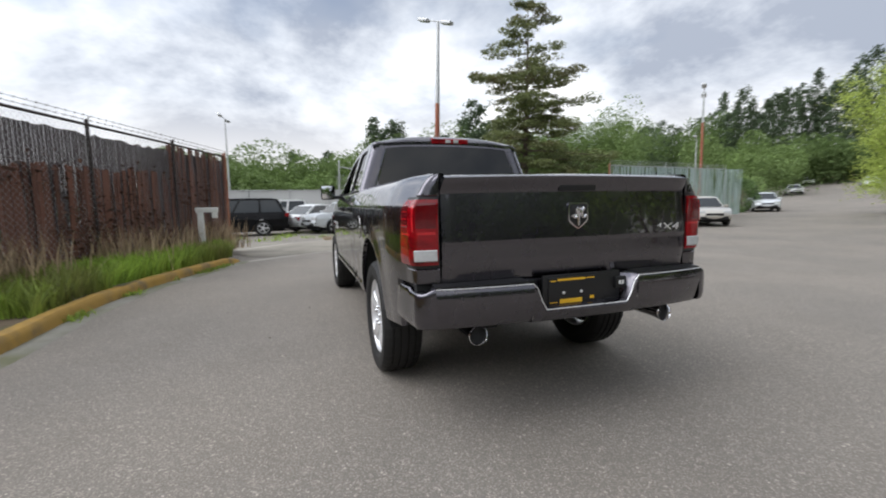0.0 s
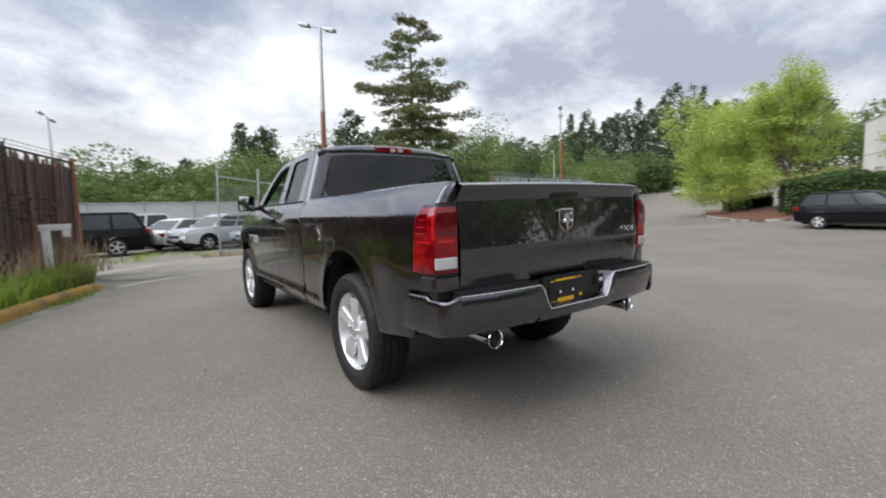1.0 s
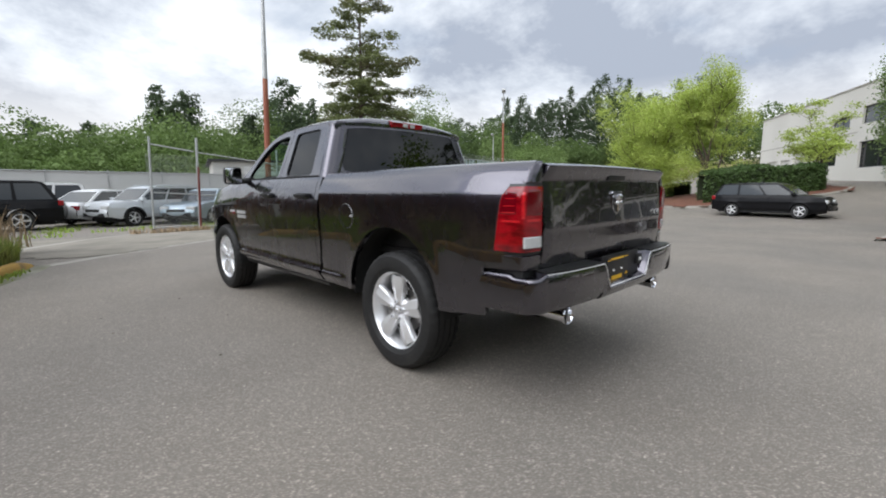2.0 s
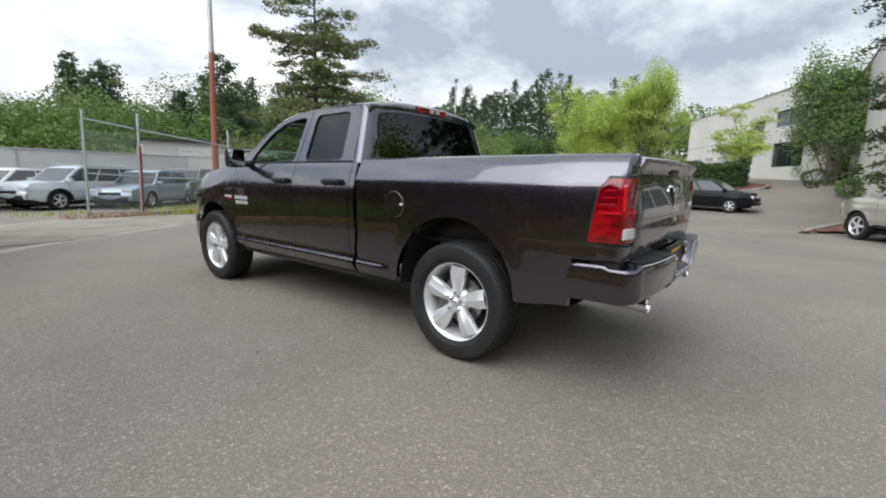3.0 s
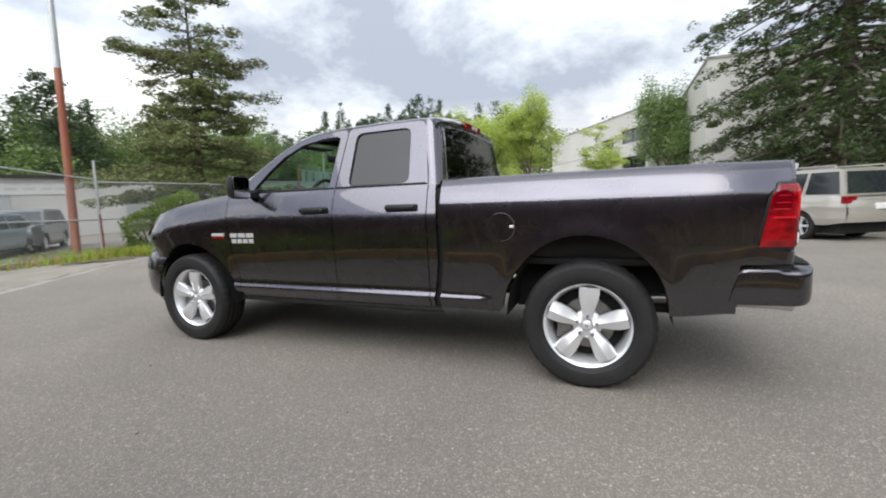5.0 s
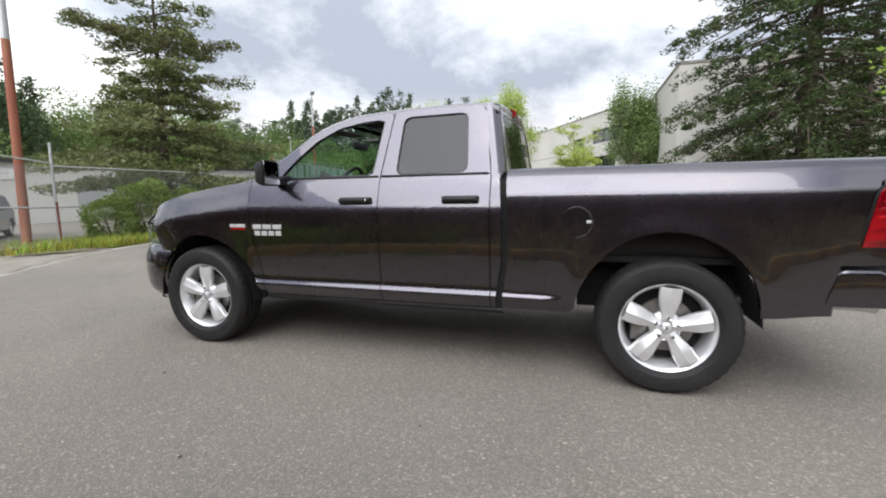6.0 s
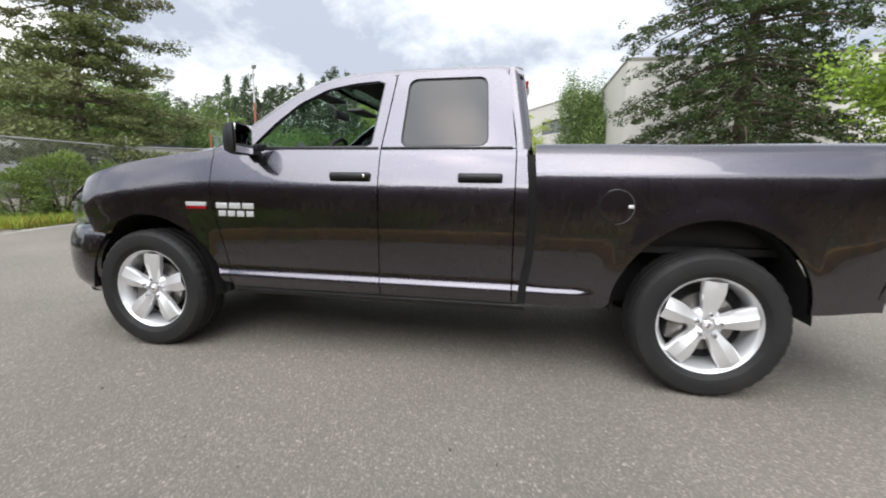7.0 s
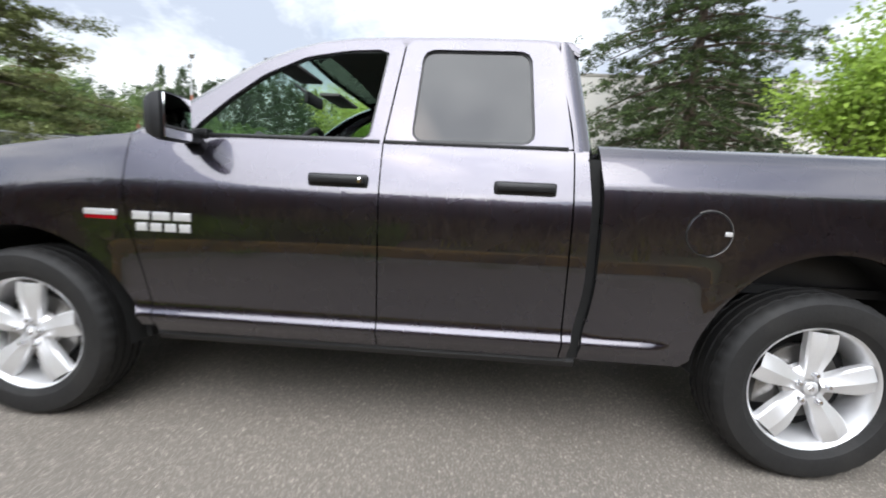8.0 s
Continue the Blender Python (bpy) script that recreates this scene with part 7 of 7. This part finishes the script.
conifer("pine_tree", "tall open pine with tiered green-brown boughs behind the fence", 10.1, 17.1, 11.35, 4.2, PINE, 5, tiers=15, each=12, clumps=13, per=95, leaf=0.13, droop=0.10, bare=0.09, gaps=0.20, taper=0.45, tip=0.0, pad=0.50, rise=0.22, uneven=0.40)
conifer("fir_tree", "broad dark green fir beside the building", 18.2, -8.25, 19.0, 6.1, FIR, 8, tiers=24, each=15, clumps=20, per=54, leaf=0.125, droop=0.36, bare=0.06, gaps=0.05, taper=0.62, tip=0.05, pad=0.30, rise=0.35, uneven=0.34, flat=0.75)
conifer("fir_tree", "dark fir standing behind the larger fir", 24.5, -13.5, 13.0, 3.4, FIR, 12, tiers=16, each=9, clumps=8, per=40, leaf=0.17, droop=0.28, bare=0.06, gaps=0.05)
broadleaf("locust_tree", "airy yellow-green tree in the mulch bed", 28.0, 5.4, 8.1, 2.6, LOCUST, 21, fork=0.26, limbs_n=7, leaves=60000, leaf=0.092, spread_=0.8, layered=0.35, clusters=260, skirt=0.15)
broadleaf("locust_tree", "wide soft yellow-green tree beside the road", 30.9, 9.9, 7.6, 3.3, LOCUST, 22, fork=0.16, limbs_n=9, leaves=80000, leaf=0.095, layered=0.5, clusters=330, skirt=0.38)
broadleaf("young_tree", "small yellow-green tree on a thin trunk by the kerb", 30.2, 0.35, 5.2, 2.0, LOCUST, 23, fork=0.36, limbs_n=5, leaves=9000, leaf=0.105, layered=0.10, clusters=90)
broadleaf("birch_tree", "upright green birch against the building", 31.0, -3.45, 7.7, 2.7, BIRCH, 24, fork=0.14, limbs_n=9, leaves=40000, leaf=0.13, spread_=0.6, layered=1.0)
broadleaf("maple_tree", "bright green leafy tree beyond the truck bed", 9.8, -9.6, 6.8, 2.6, MAPLE, 25, fork=0.2, limbs_n=7, leaves=18000, leaf=0.14, layered=0.9)


def bush(name, label, x, y, rx, ry, h, material, seed, n=2600, leaf=0.11):
    rg = np.random.default_rng(seed)
    th = thing(name, label, "bush", pose(x, y, ground_z(x, y)))
    v = rg.normal(size=(n, 3))
    v /= np.linalg.norm(v, axis=1, keepdims=True)
    lump = np.array([1 + 0.28 * noise.noise((a * 1.8, b * 1.8, c * 1.8 + seed)) for a, b, c in v])
    rad = lump * rg.uniform(0.55, 1.0, n) ** 0.5
    p = v * rad[:, None] * [rx, ry, h * 0.55]
    p[:, 2] = np.maximum(p[:, 2] + h * 0.5, 0.03)
    limbs = [((0, 0, 0), (math.cos(a) * rx * 0.6, math.sin(a) * ry * 0.6, h * rg.uniform(0.5, 0.85)), 0.03, 0.008, 5) for a in np.linspace(0, 2 * math.pi, 9)]
    tree_wood([(Vector(a), Vector(b), r0, r1, k) for a, b, r0, r1, k in limbs], BARK, th, "stems")
    leafy("leaves", p, leaf, material, th, seed=seed, flat=0.9, aspect=0.5)
    return th


bush("bush", "tall light green bush beneath the pine by the road edge", 6.6, 14.05, 1.0, 0.55, 1.95, BUSH, 31, 6000, 0.085)
bush("bush", "tall light green bush beneath the pine by the road edge", 8.3, 14.0, 1.1, 0.6, 1.7, BUSH, 49, 4200, 0.085)
bush("bush", "low green bush on the grass verge", 8.6, 14.0, 1.2, 0.7, 1.3, BUSH, 32)
bush("bush", "green bush on the verge beside the fence", 5.55, 14.15, 0.75, 0.6, 1.45, BUSH, 33, 4200, 0.085)
bush("bush", "small rounded shrub before the building", 31.5, -3.0, 0.8, 0.8, 0.9, HEDGE, 34, 1200)
bush("bush", "low shrub by the entrance steps", 27.5, -4.2, 1.2, 0.6, 0.9, BIRCH, 35, 1400)
bush("bush", "shrub growing against the dark window", 38.8, -2.6, 1.3, 0.9, 2.3, HEDGE, 36, 1800)
bush("bush", "shrub under the fir behind the parked car", 13.6, -8.2, 1.3, 1.0, 1.4, HEDGE, 37, 1800)
bush("bush", "evergreen shrub at the foot of the fir", 16.0, -4.6, 1.3, 0.9, 1.2, FIR, 38, 1800)
bush("bush", "dark shrub beside the road beyond the green fence", 30.5, 21.0, 1.8, 1.5, 2.6, HEDGE, 39, 1800, 0.2)
bush("bush", "rounded shrub along the road", 36.0, 24.5, 2.2, 1.8, 3.0, BIRCH, 40, 1800, 0.2)

for bx, by, ba, bb, bh, bm_, sd in ((9.4, 14.2, 1.1, 0.7, 1.9, BUSH, 44), (10.6, 14.1, 1.2, 0.8, 1.6, MAPLE, 45), (11.8, 14.4, 1.2, 0.8, 2.1, BUSH, 46), (7.9, 14.1, 0.8, 0.6, 1.2, MAPLE, 47), (13.2, 14.8, 1.4, 0.9, 2.4, BUSH, 48)):
    bush("bush", "light green bush beneath the pine by the road edge", bx, by, ba, bb, bh, bm_, sd, 2400)

# grass on the verge by the pine
spots = []
rg1 = np.random.default_rng(41)
EDGE_X, EDGE_Y = [1.7, 3.0, 4.2, 6.2, 11.0, 16.0], [10.45, 11.35, 12.05, 12.85, 13.4, 14.0]
while len(spots) < 9000:
    x = rg1.uniform(1.6, 13)
    y = float(np.interp(x, EDGE_X, EDGE_Y)) + 0.35 + abs(rg1.normal(0, 1.1))
    if y > 17 or (x < 4.4 and y < 13.2 + 0.3 * rg1.random()) or noise.noise((x * 0.9, y * 0.9, 7)) < -0.3:
        continue
    spots.append((x, y, ground_z(x, y)))
half = len(spots) // 2
blades("verge_grass", spots[:half], GRASS, "green grass along the road edge by the pine", 0.12, 0.40, 0.014, seed=42)
blades("verge_weeds", spots[half:], YELLOWWEED, "yellow-green weeds along the road edge", 0.10, 0.34, 0.014, seed=43, category="weeds")
VERGE2 = [(1.8, 13.4), (3.3, 12.2), (6.2, 13.1), (11, 13.7), (14, 14.1), (14, 17.5), (4.5, 19), (1.8, 14.2)]
polygon_sheet("verge", VERGE2, 0.02, SOIL, "dry soil and grass verge beneath the pine", "verge", 0.3, rough=0.05)

# ---- far slope and woods ----
sheet("dry_slope", DIRT, list(np.linspace(96, 190, 24)), list(np.linspace(20, 110, 24)), 0.25, "dry grass slope at the end of the road", "slope", rough=0.6)
sheet("woodland_floor", mat("woodland_floor", (0.06, 0.075, 0.03), 0.95, var=0.3, scale=0.3), list(np.linspace(-320, 420, 50)), list(np.linspace(62, 420, 30)), 0.12, "dark undergrowth beneath the far woods", "ground",
      keep=lambda x, y: x < 90 or y > 120)


def woods(name, label, trees, material, leaf, per, shape, seed):
    rg = np.random.default_rng(seed)
    out = []
    for (x, y, h, r) in trees:
        z = ground_z(x, y)
        n = int(per * rg.uniform(0.8, 1.2))
        if shape == "cone":
            nb = 120  # ragged boughs, each a drooping spray
            qb = rg.uniform(0.05, 0.95, nb)
            ab = rg.uniform(0, 2 * np.pi, nb)
            lb = r * ((1 - qb) ** 0.70 * rg.uniform(0.55, 1.2, nb) + 0.05)
            w = rg.integers(0, nb, n)
            f = rg.uniform(0.0, 1.0, n) ** 0.8
            rr = lb[w] * f
            p = np.stack([x + rr * np.cos(ab[w]), y + rr * np.sin(ab[w]), z + h * qb[w] - 0.16 * rr], 1) + rg.normal(size=(n, 3)) * [0.07 * r, 0.07 * r, 0.014 * h]
        else:
            k = 9
            cc = rg.normal(size=(k, 3))
            cc /= np.linalg.norm(cc, axis=1, keepdims=True)
            cc = cc * [r * 0.55, r * 0.55, h * 0.24] + [0, 0, h * 0.60]
            w = rg.integers(0, k, n)
            v = rg.normal(size=(n, 3))
            v /= np.linalg.norm(v, axis=1, keepdims=True)
            v *= (rg.uniform(0.6, 1.0, n) ** 0.4)[:, None]
            p = cc[w] + v * [r * 0.52, r * 0.52, h * 0.21]
            low_ = rg.random(n) < 0.16
            p[low_] = rg.normal(size=(low_.sum(), 3)) * [r * 0.5, r * 0.5, h * 0.14] + [0, 0, h * 0.22]
            p[:, 2] = np.maximum(p[:, 2], 0.1)
            p += [x, y, z]
        out.append(p)
    return leafy(name, np.concatenate(out), leaf, material, None, label, "stuff", "woods", seed=seed, flat=0.6, aspect=0.75)


def ring(az0, az1, r0, r1, n, h0, h1, rad, seed, wide=0.0):
    rg = np.random.default_rng(seed)
    t = []
    for k in range(n):
        a = radians(az0 + (az1 - az0) * (k + rg.uniform(0, 1)) / n)
        R = rg.uniform(r0, r1)
        t.append((-2 + R * math.cos(a), -1 + R * math.sin(a), rg.uniform(h0, h1), rg.uniform(0.8, 1.25) * rad))
    return t


broad = ring(37, 48, 112, 150, 34, 12, 18.5, 6.0, 51) + ring(20, 37, 104, 116, 26, 6, 10, 4.6, 511) + ring(4, 22, 120, 150, 30, 10, 15, 5.5, 54) + ring(330, 364, 90, 130, 26, 9, 14, 5.4, 57)
broad2 = ring(46, 70, 72, 105, 64, 11.0, 17.0, 5.4, 52) + ring(66, 84, 58, 85, 40, 8.5, 13.0, 5.0, 53) + ring(84, 104, 58, 85, 36, 7.5, 10.5, 4.6, 531) + ring(31, 40, 60, 105, 14, 6, 10, 3.6, 55) + ring(72, 98, 52, 60, 22, 4.0, 6.0, 3.4, 50)
tall = ring(21, 38, 112, 140, 46, 17, 26, 3.9, 58) + ring(38, 48, 126, 156, 10, 17, 21, 5.4, 581) + ring(12, 22, 122, 150, 14, 18, 24, 5.6, 59)
tall2 = ring(44, 70, 95, 120, 14, 15, 18.5, 5.6, 60) + ring(75.5, 80, 66, 72, 7, 13.5, 17.0, 3.6, 61) + ring(69.4, 70.6, 66, 70, 2, 12.5, 13.5, 3.0, 62) + ring(62, 68, 66, 80, 9, 14, 18.0, 4.0, 63) + ring(81, 100, 80, 100, 8, 9, 12, 3.6, 64)
woods("far_woods", "mixed green broadleaf woods on the far slope", broad, WOODS_F, 0.50, 1000, "blob", 66)
# this ring is never in view; added to darken what the truck's paint mirrors
woods("woods_behind", "unseen green woods added behind the road and the brown fence for reflections", ring(130, 312, 38, 54, 105, 9, 15, 5.6, 56), WOODS_F, 0.55, 1500, "blob", 72)
woods("near_woods", "mixed green broadleaf woods behind the lot", broad2, WOODS_L, 0.29, 2200, "blob", 70)
woods("far_conifers", "dark conifers rising out of the far woods", tall, WOODS_C, 0.40, 1900, "cone", 67)
woods("near_conifers", "dark ragged conifers behind the lot", tall2, WOODS_C, 0.36, 1900, "cone", 71)
near = ring(110, 250, 22, 40, 46, 1.4, 2.1, 2.4, 68)
woods("side_thicket", "green thicket behind the brown fence", near, WOODS_L, 0.5, 420, "blob", 69)

# fallen leaves, twigs and pebbles on the asphalt
rgl = np.random.default_rng(81)
lit = [(-1.9, 2.5), (-1.75, 1.3), (-2.35, 2.95), (-1.6, 3.3)] + list(zip(rgl.uniform(-2.6, -1.3, 4), rgl.uniform(0.8, 3.8, 4)))
lit = [(x, y) for x, y in lit if not (-1.0 < x < 1.0 and -1.1 < y < 4.4) and x > -3.7]
leafy("leaf_litter", [(x, y, ground_z(x, y) + 0.012) for x, y in lit], 0.026, mat("dead_leaf", (0.055, 0.042, 0.030), 0.9, var=0.3, island=0.5), None, "small dark dead leaves scattered on the asphalt", "stuff", "leaves", flat=0.08, seed=82)

# gravelly apron before the gate, with weeds at the gate and among the parked cars
APRON = [(-3.6, 10.6), (-2.7, 8.5), (-1.6, 8.35), (0.5, 9.75), (1.7, 10.6), (3.0, 11.5), (4.1, 12.15), (4.4, 13.9), (0.2, 13.8), (-3.0, 13.4)]
polygon_sheet("driveway_apron", APRON, 0.014, mat("gravelly_apron", (0.26, 0.235, 0.195), 0.95, var=0.22, scale=2.5, second=(0.19, 0.172, 0.14), sec_scale=0.9, bump=0.006, bump_scale=40), "worn gravelly driveway apron before the gate", "driveway", 0.2, rough=0.004)
rgw = np.random.default_rng(91)
spots = [(x, y, ground_z(x, y)) for x, y in zip(rgw.uniform(-0.6, 4.6, 1500), 13.75 + np.abs(rgw.normal(0, 0.28, 1500))) if noise.noise((x * 1.3, y * 1.3, 3)) > -0.15]
blades("gate_weeds", spots, DRYGRASS, "dry tan weeds along the foot of the gate", 0.06, 0.22, 0.012, seed=92, category="weeds")
spots = [(x, y, ground_z(x, y)) for x, y in zip(rgw.uniform(-7, 7, 3800), rgw.uniform(14.6, 19.5, 3800)) if noise.noise((x * 0.7, y * 0.7, 6)) > 0.08]
blades("lot_grass", spots, GRASS, "patchy grass growing through the lot before the cars", 0.05, 0.18, 0.013, seed=93)
spots = []
while len(spots) < 4200:
    y = rgw.uniform(-9.5, 3.2)
    kx = float(np.interp(y, [p[1] for p in KERB], [p[0] for p in KERB])) - 0.2
    x = rgw.uniform(fence_x(y), kx)
    if noise.noise((x * 0.8, y * 0.8, 5.0)) > -0.25:
        spots.append((x, y, 0.12))
blades("verge_weeds", spots, DRYGRASS, "dry tan grass on the verge by the fence", 0.10, 0.34, 0.012, seed=94, category="weeds")
